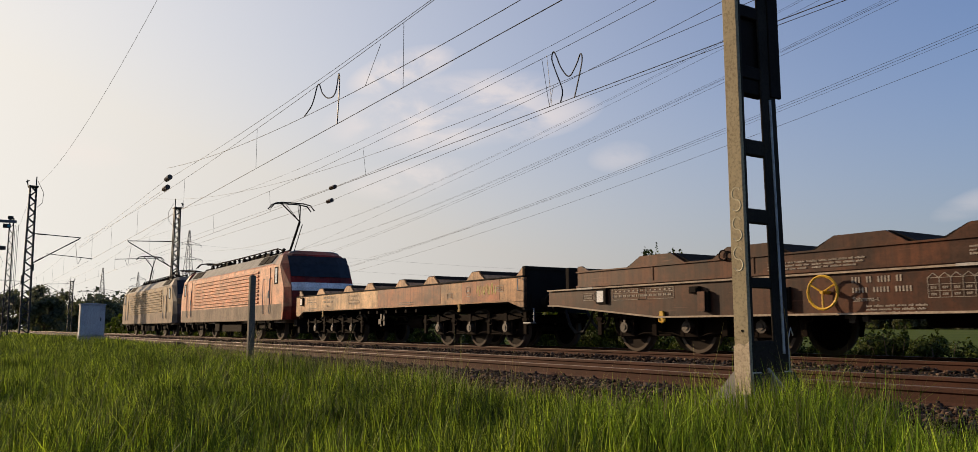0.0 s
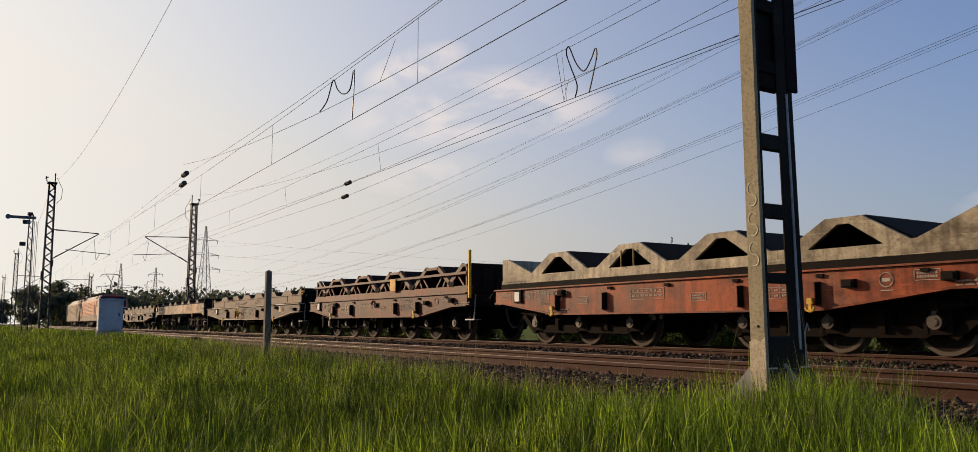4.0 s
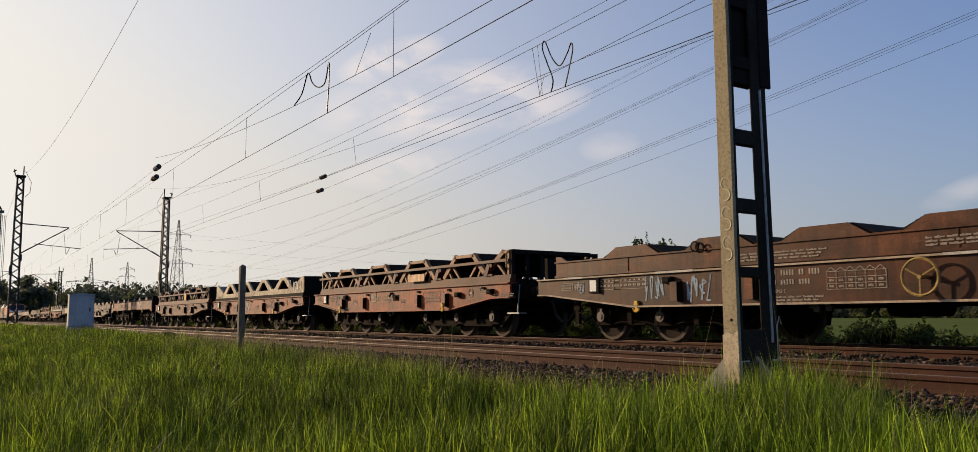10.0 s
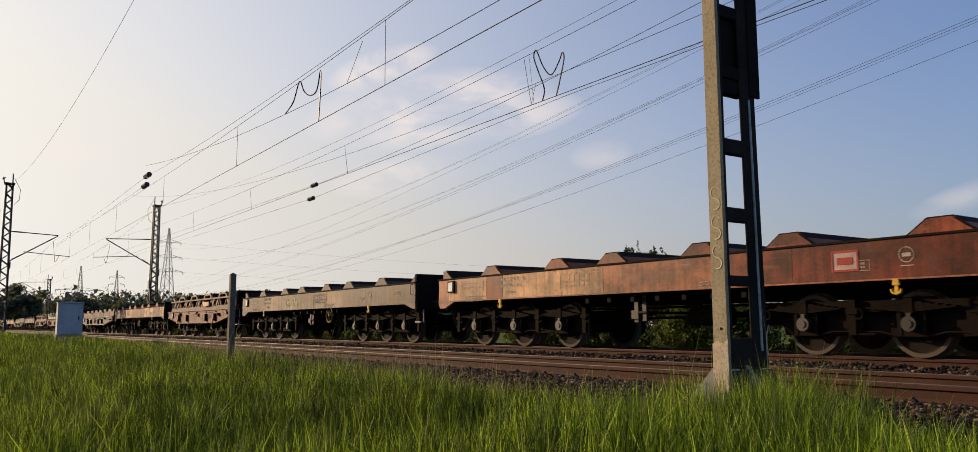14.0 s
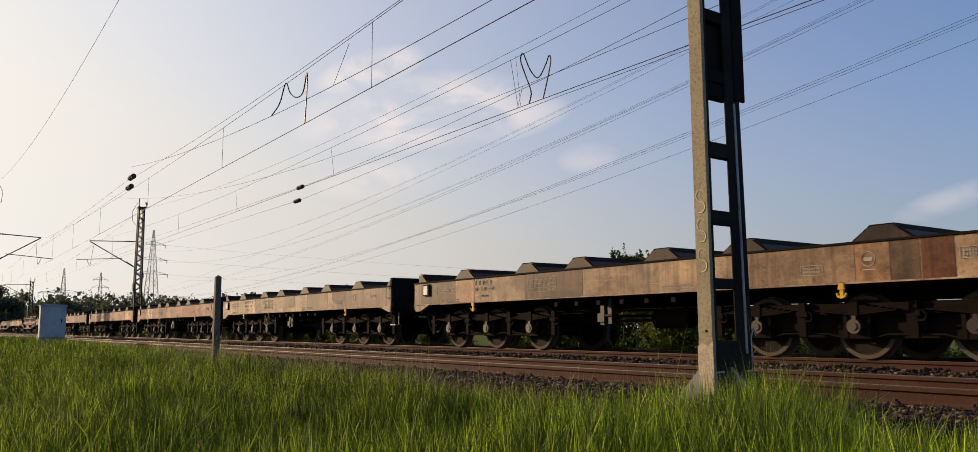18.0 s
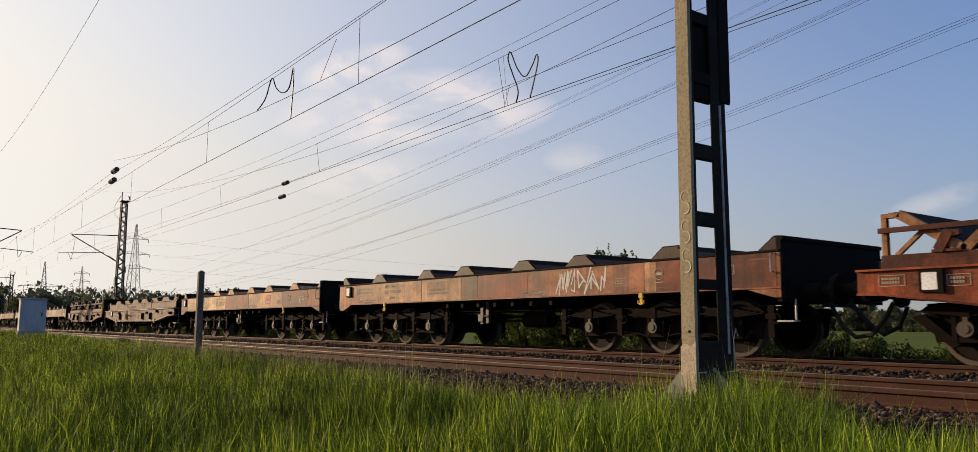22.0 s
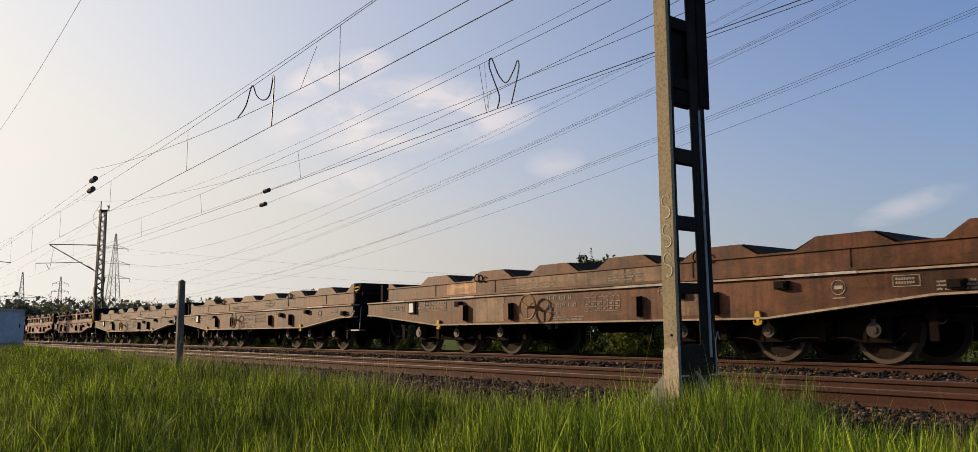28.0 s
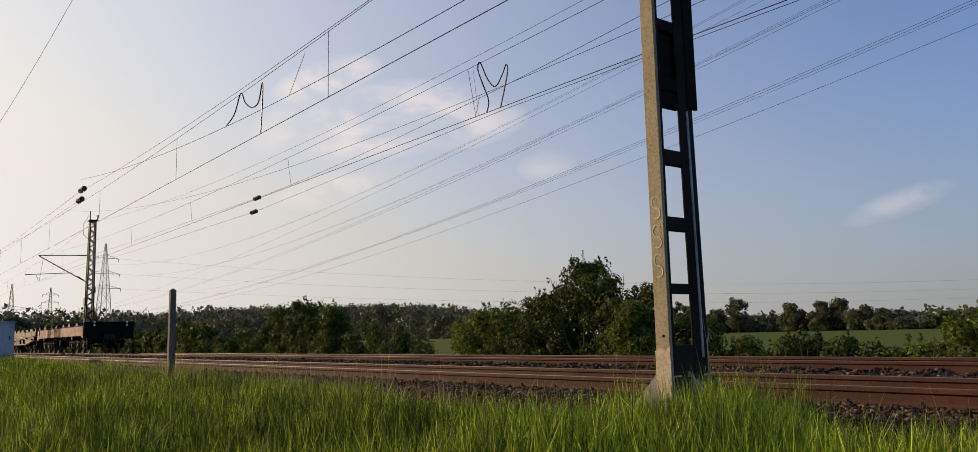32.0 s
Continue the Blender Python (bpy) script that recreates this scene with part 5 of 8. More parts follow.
def arched_wagon(x0, spec):
    """The same frame under solid grey cradle walls, pierced by triangular openings."""
    L = 11.75
    wagon = thing("arched_wagon", (x0, FAR_Y, FAR_Z), spec["label"], "goods wagon", "goods wagons of the train")
    body, grey = spec["side"], spec["rack"]
    spec.update(TRUSS_MARKS)
    belly_common(wagon, L, body, body, spec)
    xs = (2.42, 4.75, 7.08, 9.42)

    def arch_wall(s):
        def make(b):
            y0, y1 = s * 1.36, s * 1.29
            for x in xs:
                for k in (-1, 1):
                    b.prism([(x + k * 1.165, 1.60), (x + k * 1.0, 1.60), (x + k * 0.30, 2.0), (x, 2.0), (x, 1.90), (x + k * 0.10, 1.90), (x + k * 0.62, 1.56), (x + k * 1.165, 1.56)], y0, y1)
                b.box(x - 1.165, x + 1.165, y0, y1, 1.46, 1.56)
            b.box(0.2, xs[0] - 1.165, y0, y1, 1.46, 1.60)
            b.prism([(0.2, 1.60), (0.2, 1.97), (0.42, 1.97), (xs[0] - 1.0, 1.6)], y0, y1)
            b.box(xs[3] + 1.165, L - 0.1, y0, y1, 1.46, 1.60)
            b.prism([(L - 0.1, 1.60), (L - 0.1, 1.97), (L - 0.35, 1.97), (xs[3] + 1.1, 1.6)], y0, y1)
            b.box(0.2, L - 0.1, y0 + s * 0.02, y1, 1.38, 1.46)
        return make

    for s in (-1, 1):
        part("cradle_wall", mesh_of("arch_wall_%d" % s, grey, arch_wall(s)), wagon)
        part("cradle_sill", mesh_of("arch_sill_%d" % s, STEEL_DARK, lambda b: b.box(0.2, L - 0.1, s * 1.40, s * 1.29, 1.257, 1.378)), wagon, (0, 0, 0), "dark sill under the cradle wall")

    def trough(b):
        b.prism([(-1.1, 1.58), (-0.32, 2.01), (0.32, 2.01), (1.1, 1.58), (1.08, 1.55), (0.30, 1.97), (-0.30, 1.97), (-1.08, 1.55)], -1.28, 1.28)

    for x in xs:
        part("coil_cradle", mesh_of("arch_trough", STEEL_DARK, trough), wagon, (x, 0, 0), "dark steel coil cradle")
    part("cradle_floor", mesh_of("arch_floor", STEEL_DARK, lambda b: b.box(0.3, L - 0.2, -1.28, 1.28, 1.28, 1.33)), wagon)
    # rear wall coloured for its shade, front wall in the plain cradle paint
    part("end_wall", mesh_of("arch_end", STEEL_DARK, lambda b: b.box(L - 0.16, L - 0.06, -1.36, 1.36, 1.26, 1.97)), wagon)
    part("end_wall", mesh_of("arch_end_front", grey, lambda b: b.box(0.2, 0.27, -1.29, 1.29, 1.26, 1.97)), wagon)
    goods_bogie(wagon, 2.85, "bar")
    goods_bogie(wagon, 8.93, "bar")
    add_hooks(wagon, (2.46, 8.96), 0.69, out=0.125)

    for k in range(7):
        part("lashing_eye", mesh_of("lashing_eye", STEEL_DARK, lambda b: b.box(0, 0.12, -0.04, 0, 0, 0.05)), wagon, (1.0 + 1.6 * k, -HALF, 1.13))

    def ladder(b):
        for x in (0, 0.36):
            b.tube((x, 0, 0), (x, 0, 0.32), 0.016, 6)

    part("yellow_grips", mesh_of("arch_grips", OLD_YELLOW, ladder), wagon, (4.56, -1.40, 1.56), "two yellow grips")
    for x in (2.37, 8.86):
        one("red_bracket", Mb().box(x, x + 0.17, -HALF - 0.115, -HALF - 0.102, 0.76, 1.06), body, wagon, bevel=0.01)
    stencil(wagon, 0.35, 1.42, "lines", 1, y=-1.385)
    type_letters(wagon, "Sahlmmps", 1.85, 0.86, 0.10, CHALK)
    return wagon, x0


# ---- locomotives ----
def locomotive(x0, spec):
    """A four-axle electric locomotive, 18.6 m over the body, cab at each end."""
    L = 18.6
    loco = thing("electric_locomotive", (x0, FAR_Y, FAR_Z), spec["label"], "locomotive", "locomotives at the head of the train")
    side, cab, roof, skirt = spec["side"], spec["cab"], spec["roof"], spec["skirt"]

    def hull(b):
        prof = [(-1.45, 1.0), (-1.45, 3.0), (-1.36, 3.08), (1.36, 3.08), (1.45, 3.0), (1.45, 1.0)]
        b.prism_x(prof, 1.6, L - 1.6)

    part("body", mesh_of("loco_hull", side, hull), loco)
    part("skirt", mesh_of("loco_skirt", skirt, lambda b: (b.box(1.0, L - 1.0, -1.46, 1.46, 0.78, 1.14), b.box(1.0, L - 1.0, -1.2, 1.2, 0.68, 0.8))), loco, (0, 0, 0), "dusty pale lower side")
    part("roof", mesh_of("loco_roof", roof, lambda b: b.prism_x([(-1.38, 3.07), (-1.02, 3.52), (-0.8, 3.58), (0.8, 3.58), (1.02, 3.52), (1.38, 3.07)], 1.2, L - 1.2)), loco, (0, 0, 0), "grey sloped roof")

    def cab_end(b):
        levels = [(0.80, 0.14, 1.36), (1.30, 0.0, 1.40), (2.06, 0.04, 1.42), (3.02, 0.56, 1.36), (3.40, 0.84, 1.16), (3.56, 1.15, 0.95)]
        rings = []
        for z, xo, w in levels:
            rings.append([(1.75, -min(1.455, w + 0.09), z), (xo + 0.5, -min(1.455, w + 0.09), z), (xo + 0.12, -w + 0.12, z), (xo, -w * 0.55, z), (xo, w * 0.55, z), (xo + 0.12, w - 0.12, z),
                          (xo + 0.5, min(1.455, w + 0.09), z), (1.75, min(1.455, w + 0.09), z)])
        vs = [p for r in rings for p in r]
        n = 8
        fs = [(k * n + i, k * n + (i + 1) % n, (k + 1) * n + (i + 1) % n, (k + 1) * n + i) for k in range(len(levels) - 1) for i in range(n)]
        b.add(vs, fs + [tuple(range(n)), tuple(range((len(levels) - 1) * n, len(levels) * n))])

    def screen(b):
        vs = []
        for z, xo in ((2.48, 0.268), (3.02, 0.56), (3.33, 0.79)):
            for y in (-1.24, -0.75, 0.75, 1.24):
                vs.append((xo - 0.03 + (0.12 if abs(y) > 1 else 0.0), y, z))
        quads = [(k + i, k + i + 1, k + i + 5, k + i + 4) for k in (0, 4) for i in range(3)]
        b.add(vs, quads)
        b.add([(x + 0.02, y, z) for x, y, z in vs], quads)

    def band(b):
        vs = []
        for z, xo in ((1.92, 0.033), (2.06, 0.04), (2.24, 0.138)):
            for y in (-1.28, -0.77, 0.77, 1.28):
                vs.append((xo - 0.018 + (0.12 if abs(y) > 1 else 0.0), y, z))
        quads = [(k + i, k + i + 1, k + i + 5, k + i + 4) for k in (0, 4) for i in range(3)]
        b.add(vs, quads)
        b.add([(x + 0.012, y, z) for x, y, z in vs], quads)

    def lamp(b):
        b.tube((0.0, 0, 0), (-0.04, 0, 0), 0.1, 12)
        b.tube((0.0, 0.24, 0), (-0.03, 0.24, 0), 0.08, 12)

    def details(b):
        for s in (-1, 1):
            b.tube((0.12, s * 0.875, 1.03), (-0.35, s * 0.875, 1.03), 0.13, 12)
            b.box(-0.52, -0.46, s * 0.875 - 0.3, s * 0.875 + 0.3, 0.83, 1.23)
        b.box(0.0, 0.3, -1.1, 1.1, 0.55, 0.8)
        b.box(-0.05, 0.15, -1.0, 1.0, 0.28, 0.55)

    for end, at, turn in ((0, (0, 0, 0), None), (1, (L, 0, 0), (0, 0, math.pi))):
        c = part("cab", mesh_of("loco_cab", cab, cab_end), loco, at, spec["cab_label"], turn)
        part("windscreen", mesh_of("loco_screen", GLASS_DARK, screen), c, (0, 0, 0), "dark tinted windscreen")
        part("white_band", mesh_of("loco_band", spec["band"], band), c, (0, 0, 0), "pale band under the windscreen")
        part("headlamp", mesh_of("loco_lamp", LAMP_GLASS, lamp), c, (0.04, -1.0, 1.45))
        part("headlamp", mesh_of("loco_lamp", LAMP_GLASS, lamp), c, (0.04, 0.8, 1.45))
        part("buffer_beam", mesh_of("loco_beam", STEEL_DARK, details), c)
    # ribbed side walls, cab sides, doors and windows
    rib = mesh_of("loco_rib", side, lambda b: b.prism_x([(0.0, 0.0), (-0.05, 0.02), (-0.05, 0.075), (0.0, 0.105)], 0.0, 11.3))
    for k in range(9):
        part("side_rib", rib, loco, (3.5, -1.45, 1.50 + 0.158 * k))
    for x, turn in ((0.0, None), (L, (0, 0, math.pi))):
        for s in (-1, 1):
            part("cab_side", mesh_of("loco_cab_side_%d" % s, side, lambda b: b.prism([(0.66, 0.8), (0.54, 1.3), (0.58, 2.06), (1.08, 2.98), (1.76, 2.98), (1.76, 0.8)], s * 1.45, s * 1.468)), loco, (x, 0, 0), "plain cab side", turn)
    part("lower_band", mesh_of("loco_lower_band", skirt, lambda b: b.box(0.75, L - 0.75, -1.472, -1.46, 0.80, 1.42)), loco, (0, 0, 0), "dusty beige lower band")
    for x in (2.25, L - 2.95):
        d = part("cab_door", mesh_of("loco_door", side, lambda b: b.box(0, 0.68, -0.02, 0.0, 1.0, 2.92)), loco, (x, -1.452, 0))
        part("door_window", mesh_of("loco_door_pane", GLASS_DARK, lambda b: b.box(0.47, 0.60, -0.03, -0.02, 1.7, 2.0)), d)
        for hx in (-0.08, 0.78):
            part("door_rail", mesh_of("loco_door_rail", ZINC, lambda b: b.path([(0, 0, 1.05), (0, -0.06, 1.1), (0, -0.06, 2.45), (0, 0, 2.5)], 0.018, 6)), d, (hx, 0, 0))
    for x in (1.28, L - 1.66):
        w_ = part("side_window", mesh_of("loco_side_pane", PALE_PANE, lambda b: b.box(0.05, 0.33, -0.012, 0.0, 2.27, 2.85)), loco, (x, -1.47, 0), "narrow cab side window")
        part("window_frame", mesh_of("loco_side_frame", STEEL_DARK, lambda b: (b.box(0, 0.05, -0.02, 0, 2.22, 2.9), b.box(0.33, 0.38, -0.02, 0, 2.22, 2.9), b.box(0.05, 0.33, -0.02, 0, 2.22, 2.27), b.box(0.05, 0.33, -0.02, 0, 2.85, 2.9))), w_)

    grille = mesh_of("loco_vent", STEEL_DARK, lambda b: b.prism_x([(-1.335, 3.14), (-1.07, 3.475), (-1.09, 3.49), (-1.355, 3.155)], 0.0, 0.82))
    for x in (2.5, 3.45, 14.3, 15.25):
        part("roof_grille", grille, loco, (x, 0, 0), "dark grille in the roof slope")

    def gear(b):
        r = random.Random(5)
        for k in range(15):
            x = 3.6 + 0.82 * k
            y = r.uniform(-0.75, -0.1)
            b.box(x, x + r.uniform(0.25, 0.6), y, y + r.uniform(0.3, 0.7), 3.56, 3.64 + r.uniform(0.02, 0.16))
            b.tube((x + 0.3, -0.6, 3.56), (x + 0.3, -0.6, 3.84), 0.05, 8)
            for j in range(3):
                b.tube((x + 0.3, -0.6, 3.62 + 0.07 * j), (x + 0.3, -0.6, 3.655 + 0.07 * j), 0.09, 10)
        b.path([(3.4, -0.6, 3.72), (3.9, -0.6, 3.88), (9.0, -0.6, 3.86), (14.6, -0.6, 3.88), (15.4, -0.5, 3.70)], 0.03, 6)
        b.path([(3.4, 0.5, 3.70), (4.2, 0.5, 3.84), (14.4, 0.5, 3.84)], 0.025, 6)
        b.box(5.2, 6.4, -0.5, 0.5, 3.56, 3.80)
        b.box(11.6, 12.9, -0.5, 0.5, 3.56, 3.82)

    part("roof_gear", mesh_of("loco_gear", STEEL_DARK, gear), loco, (0, 0, 0), "dark insulators and busbars")

    def panto(b, up):
        for s in (-1, 1):
            b.tube((-0.9, s * 0.45, 3.72), (0.9, s * 0.45, 3.72), 0.035, 6)
            for x in (-0.8, 0.8):
                b.tube((x, s * 0.45, 3.56), (x, s * 0.45, 3.72), 0.06, 8)
        knee, top = ((0.85, 5.0), (-0.25, 5.85)) if up else ((1.1, 3.92), (-0.8, 4.0))
        b.tube((-0.35, 0, 3.76), (knee[0], 0, knee[1]), 0.05, 8)
        b.tube((-0.1, 0.1, 3.74), (knee[0] + 0.05, 0.1, knee[1] - 0.12), 0.02, 6)
        for s in (-1, 1):
            b.tube((knee[0], 0, knee[1]), (top[0], s * 0.4, top[1]), 0.028, 6)
            b.tube((knee[0], 0, knee[1]), (top[0] + 0.12, s * 0.25, top[1] - 0.06), 0.012, 6)
        for dx in (-0.2, 0.2):
            pts = [(top[0] + dx, -0.98, top[1] - 0.2), (top[0] + dx, -0.8, top[1] + 0.02), (top[0] + dx, -0.45, top[1] + 0.08), (top[0] + dx, 0.45, top[1] + 0.08),
                   (top[0] + dx, 0.8, top[1] + 0.02), (top[0] + dx, 0.98, top[1] - 0.2)]
            b.path(pts, 0.028, 6)
        b.tube((top[0] - 0.2, -0.4, top[1] + 0.02), (top[0] + 0.2, -0.4, top[1] + 0.02), 0.02, 6)
        b.tube((top[0] - 0.2, 0.4, top[1] + 0.02), (top[0] + 0.2, 0.4, top[1] + 0.02), 0.02, 6)

    up_x, down_x = spec["raised"], spec["lowered"]
    part("pantograph", mesh_of("pantograph_up", STEEL_DARK, lambda b: panto(b, True)), loco, (up_x, 0, 0), "raised dark pantograph")
    for x in down_x:
        part("pantograph", mesh_of("pantograph_down", STEEL_DARK, lambda b: panto(b, False)), loco, (x, 0, 0), "folded dark pantograph")

    def truck(b):
        for s in (-1, 1):
            b.prism([(-2.0, 0.62), (-1.75, 0.78), (1.75, 0.78), (2.0, 0.62), (1.2, 0.46), (-1.2, 0.46)], s * 1.0, s * 1.14)
            for a in (-1.45, 1.45):
                b.box(a - 0.2, a + 0.2, s * 1.05, s * 1.24, 0.42, 0.80)
                b.tube((a, s * 1.2, 0.6), (a, s * 1.3, 0.6), 0.14, 12)
            b.tube((-0.6, s * 1.15, 0.35), (-0.6, s * 1.15, 0.8), 0.08, 8)
            b.tube((0.6, s * 1.15, 0.35), (0.6, s * 1.15, 0.8), 0.08, 8)
        b.box(-0.3, 0.3, -1.0, 1.0, 0.45, 0.75)

    for x in (4.1, 14.5):
        bg_ = part("bogie", mesh_of("loco_truck", UNDER, truck), loco, (x, 0, 0), "dusty two-axle bogie")
        for a in (-1.45, 1.45):
            wheelset(bg_, a, 0.6, 0.6)
    part("transformer", mesh_of("loco_transformer", UNDER, lambda b: (b.box(7.0, 11.6, -1.2, 1.2, 0.32, 0.8), b.box(7.4, 8.2, -1.3, -1.2, 0.35, 0.75))), loco)
    return loco, x0


GLASS_DARK = surface("tinted_glass", (0.012, 0.015, 0.02), rough=0.12, small=4, bump=0.0)
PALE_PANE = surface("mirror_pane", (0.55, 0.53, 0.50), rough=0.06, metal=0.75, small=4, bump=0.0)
LAMP_GLASS = surface("lamp_glass", (0.55, 0.55, 0.55), rough=0.2, bump=0.0)

# faded red, lightened further for the sun glancing along the side
RED_SIDE = rusty("faded_sunlit_red_side", (0.66, 0.41, 0.29), rust=(0.36, 0.19, 0.13), cover=0.60, streak=0.2, rough=0.5, depth=0.9, grime=0.35)
# both cab paints are darker than the sides, for the end faces' shade
RED_CAB = rusty("dark_red_cab", (0.28, 0.045, 0.03), rust=(0.12, 0.04, 0.03), cover=0.58, streak=0.3, rough=0.45)
ROOF_GREY = surface("roof_grey", (0.22, 0.215, 0.20), rough=0.7)
SKIRT = surface("skirt_dust", (0.26, 0.20, 0.15), rough=0.8, streak=0.4)
BEIGE = rusty("dusty_grey_beige", (0.30, 0.235, 0.15), rust=(0.12, 0.08, 0.05), cover=0.52, streak=0.5, depth=0.86, grime=0.5)
BEIGE_CAB = surface("dusty_dark_cab", (0.10, 0.085, 0.075), rough=0.6, streak=0.4)
PALE_BAND = surface("pale_band", (0.62, 0.62, 0.62), rough=0.35, bump=0.02)

LOCOS = [
    locomotive(-69.0, dict(side=BEIGE, cab=BEIGE_CAB, roof=ROOF_GREY, skirt=SKIRT, band=BEIGE, cab_label="dusty dark cab end", raised=2.6, lowered=(16.0,),
                           label="grimy grey-beige electric locomotive leading the goods train")),
    locomotive(-49.25, dict(side=RED_SIDE, cab=RED_CAB, roof=ROOF_GREY, skirt=SKIRT, band=PALE_BAND, cab_label="dark red cab end", raised=14.7, lowered=(2.6,),
                            label="faded red electric locomotive with ribbed sides, second of the train")),
]

# ---- wagon paints ----
TAN = rusty("tan_primer", (0.70, 0.485, 0.31), rust=(0.17, 0.09, 0.05), cover=0.58, streak=0.35)
TAN_L = rusty("light_tan_patch", (0.92, 0.70, 0.475), rust=(0.2, 0.11, 0.06), cover=0.62, streak=0.25)
BROWN_P = rusty("brown_patch", (0.205, 0.108, 0.065), rust=(0.08, 0.04, 0.025), cover=0.55, streak=0.4)
OXIDE = rusty("red_oxide", (0.315, 0.132, 0.076), rust=(0.10, 0.045, 0.028), cover=0.56, streak=0.4)
OXIDE_L = rusty("pale_oxide_patch", (0.50, 0.275, 0.17), rust=(0.15, 0.07, 0.04), cover=0.6, streak=0.3)
DARKBR = rusty("dark_brown_patch", (0.062, 0.036, 0.026), rust=(0.05, 0.03, 0.02), cover=0.55, streak=0.4)
GREYTAN = rusty("grey_tan", (0.36, 0.27, 0.19), rust=(0.11, 0.065, 0.04), cover=0.54, streak=0.5)
GREYTAN_L = rusty("pale_grey_patch", (0.52, 0.41, 0.295), rust=(0.16, 0.1, 0.06), cover=0.6, streak=0.3)
UMBER = rusty("umber_grime", (0.118, 0.061, 0.036), rust=(0.06, 0.036, 0.025), cover=0.50, streak=0.55)
UMBER_W = rusty("umber_wall", (0.16, 0.085, 0.050), rust=(0.08, 0.045, 0.03), cover=0.50, streak=0.5)
OCHRE = rusty("ochre_grime", (0.20, 0.112, 0.066), rust=(0.10, 0.055, 0.03), cover=0.52, streak=0.5)
SOOT_TAN = rusty("soot_tan", (0.20, 0.145, 0.10), rust=(0.08, 0.05, 0.035), cover=0.52, streak=0.5)
REDBR = rusty("red_brown", (0.205, 0.079, 0.045), rust=(0.09, 0.038, 0.024), cover=0.52, streak=0.5)
ORANGE = rusty("orange_oxide", (0.39, 0.150, 0.070), rust=(0.13, 0.05, 0.025), cover=0.54, streak=0.45)
RACK_BR = rusty("rack_brown", (0.155, 0.066, 0.038), rust=(0.09, 0.04, 0.025), cover=0.52, streak=0.4)
RACK_TAN = rusty("rack_tan", (0.45, 0.285, 0.175), rust=(0.18, 0.085, 0.045), cover=0.52, streak=0.5)
ARCH_GREY = rusty("cradle_grey", (0.571, 0.512, 0.403), rust=(0.14, 0.1, 0.06), cover=0.58, streak=0.35)
ROPE_RED = surface("bracket_red", (0.20, 0.065, 0.035), rough=0.6)

WAGONS = []


def flat(x, label, side, patches, seed, **more):
    WAGONS.append(flat_wagon(x, dict(label=label, side=side, patches=patches, seed=seed, **more)))


def bellied(x, label, seed, side=None, wall=None, **more):
    WAGONS.append(high_wagon(x, dict(label=label, pocket=BROWN_P, side=side or UMBER, wall=wall or UMBER_W, seed=seed, **more)))


def truss(x, label, seed, side, rack, **more):
    WAGONS.append(truss_wagon(x, dict(label=label, side=side, rack=rack, seed=seed, **more)))


def truss_badge():
    for ob, x in WAGONS:
        if abs(x - 134.59) < 0.1 or abs(x - 375.28) < 0.1:
            badge_plate(ob, 4.4 if x < 200 else 6.85, 0.92, CHALK, "pale square company badge")


def arched(x, label, seed, **more):
    WAGONS.append(arched_wagon(x, dict(label=label, side=ORANGE, rack=ARCH_GREY, seed=seed, **more)))


FLAT_TAN = "flat coil wagon with plain tan side girders"
BELLY = "grimy brown bellied coil wagon with humped wall"
TRUSS_BR = "rust-brown coil wagon with truss racks"
TRUSS_OR = "orange-brown coil wagon with tan truss racks"
ARCHED = "orange coil wagon under pierced grey cradle walls"



def panels(*rows):
    """Repainted stretches of a girder: (from, to, paint), the full height of the web."""
    return [(a, b - a, 1.08, 1.595, mat) for a, b, mat in rows]


CREAM_PLATE = dict(slatted=True, rail=RACK_BR, sign=TAN_L, sign_w=0.95, sign_h=0.2, sign_label="pale cream plate", top=0.40, foot=1.0, sign_x=6.8, sill=RACK_BR, pocket_red=ROPE_RED)

flat(-29.82, FLAT_TAN + " and yellow graffiti", TAN, panels((1.0, 7.14, TAN_L), (7.16, 11.0, OXIDE_L), (12.1, 13.8, OXIDE_L)), 0, cradle=TAN, hooks=OLD_YELLOW,
     spray=[(12.75, 1.27, 0.95, 0.22, SPRAY_Y, 3, "yellow graffiti scrawl")])
bellied(-14.10, BELLY + " and yellow handwheel", 1, worn=((1.0, 0.5), (8.6, 1.3)), card_x=1.6)
flat(2.42, "flat coil wagon with weathered grey-tan sides and pale graffiti", GREYTAN,
     panels((0.9, 3.2, SOOT_TAN), (3.2, 6.5, GREYTAN), (6.52, 9.55, GREYTAN_L), (9.57, 13.2, TAN), (13.24, 14.7, GREYTAN)), 1, grid_x=10.3,
     spray=[(8.2, 1.14, 0.9, 0.34, SPRAY, 5, "pale graffiti tag"), (14.25, 1.2, 0.45, 0.3, SPRAY, 6, "pale graffiti tag")])
bellied(18.15, BELLY + " and bare metal edges", 2, patches=[(4.0, 0.5, 0.72, 1.15, SOOT_TAN), (12.6, 0.35, 0.95, 1.18, TAN_L)])
truss(34.65, TRUSS_BR + ", yellow pole and graffiti", 0, REDBR, RACK_BR, pole=True, bogie="spring", sign=BRIGHT_SIGN, sign_w=0.4, spray=[(3.5, 0.86, 0.57, 0.24, SPRAY, 8, "white graffiti tag"), (3.6, 0.78, 0.4, 0.1, SPRAY, 9, "white graffiti arrow")])
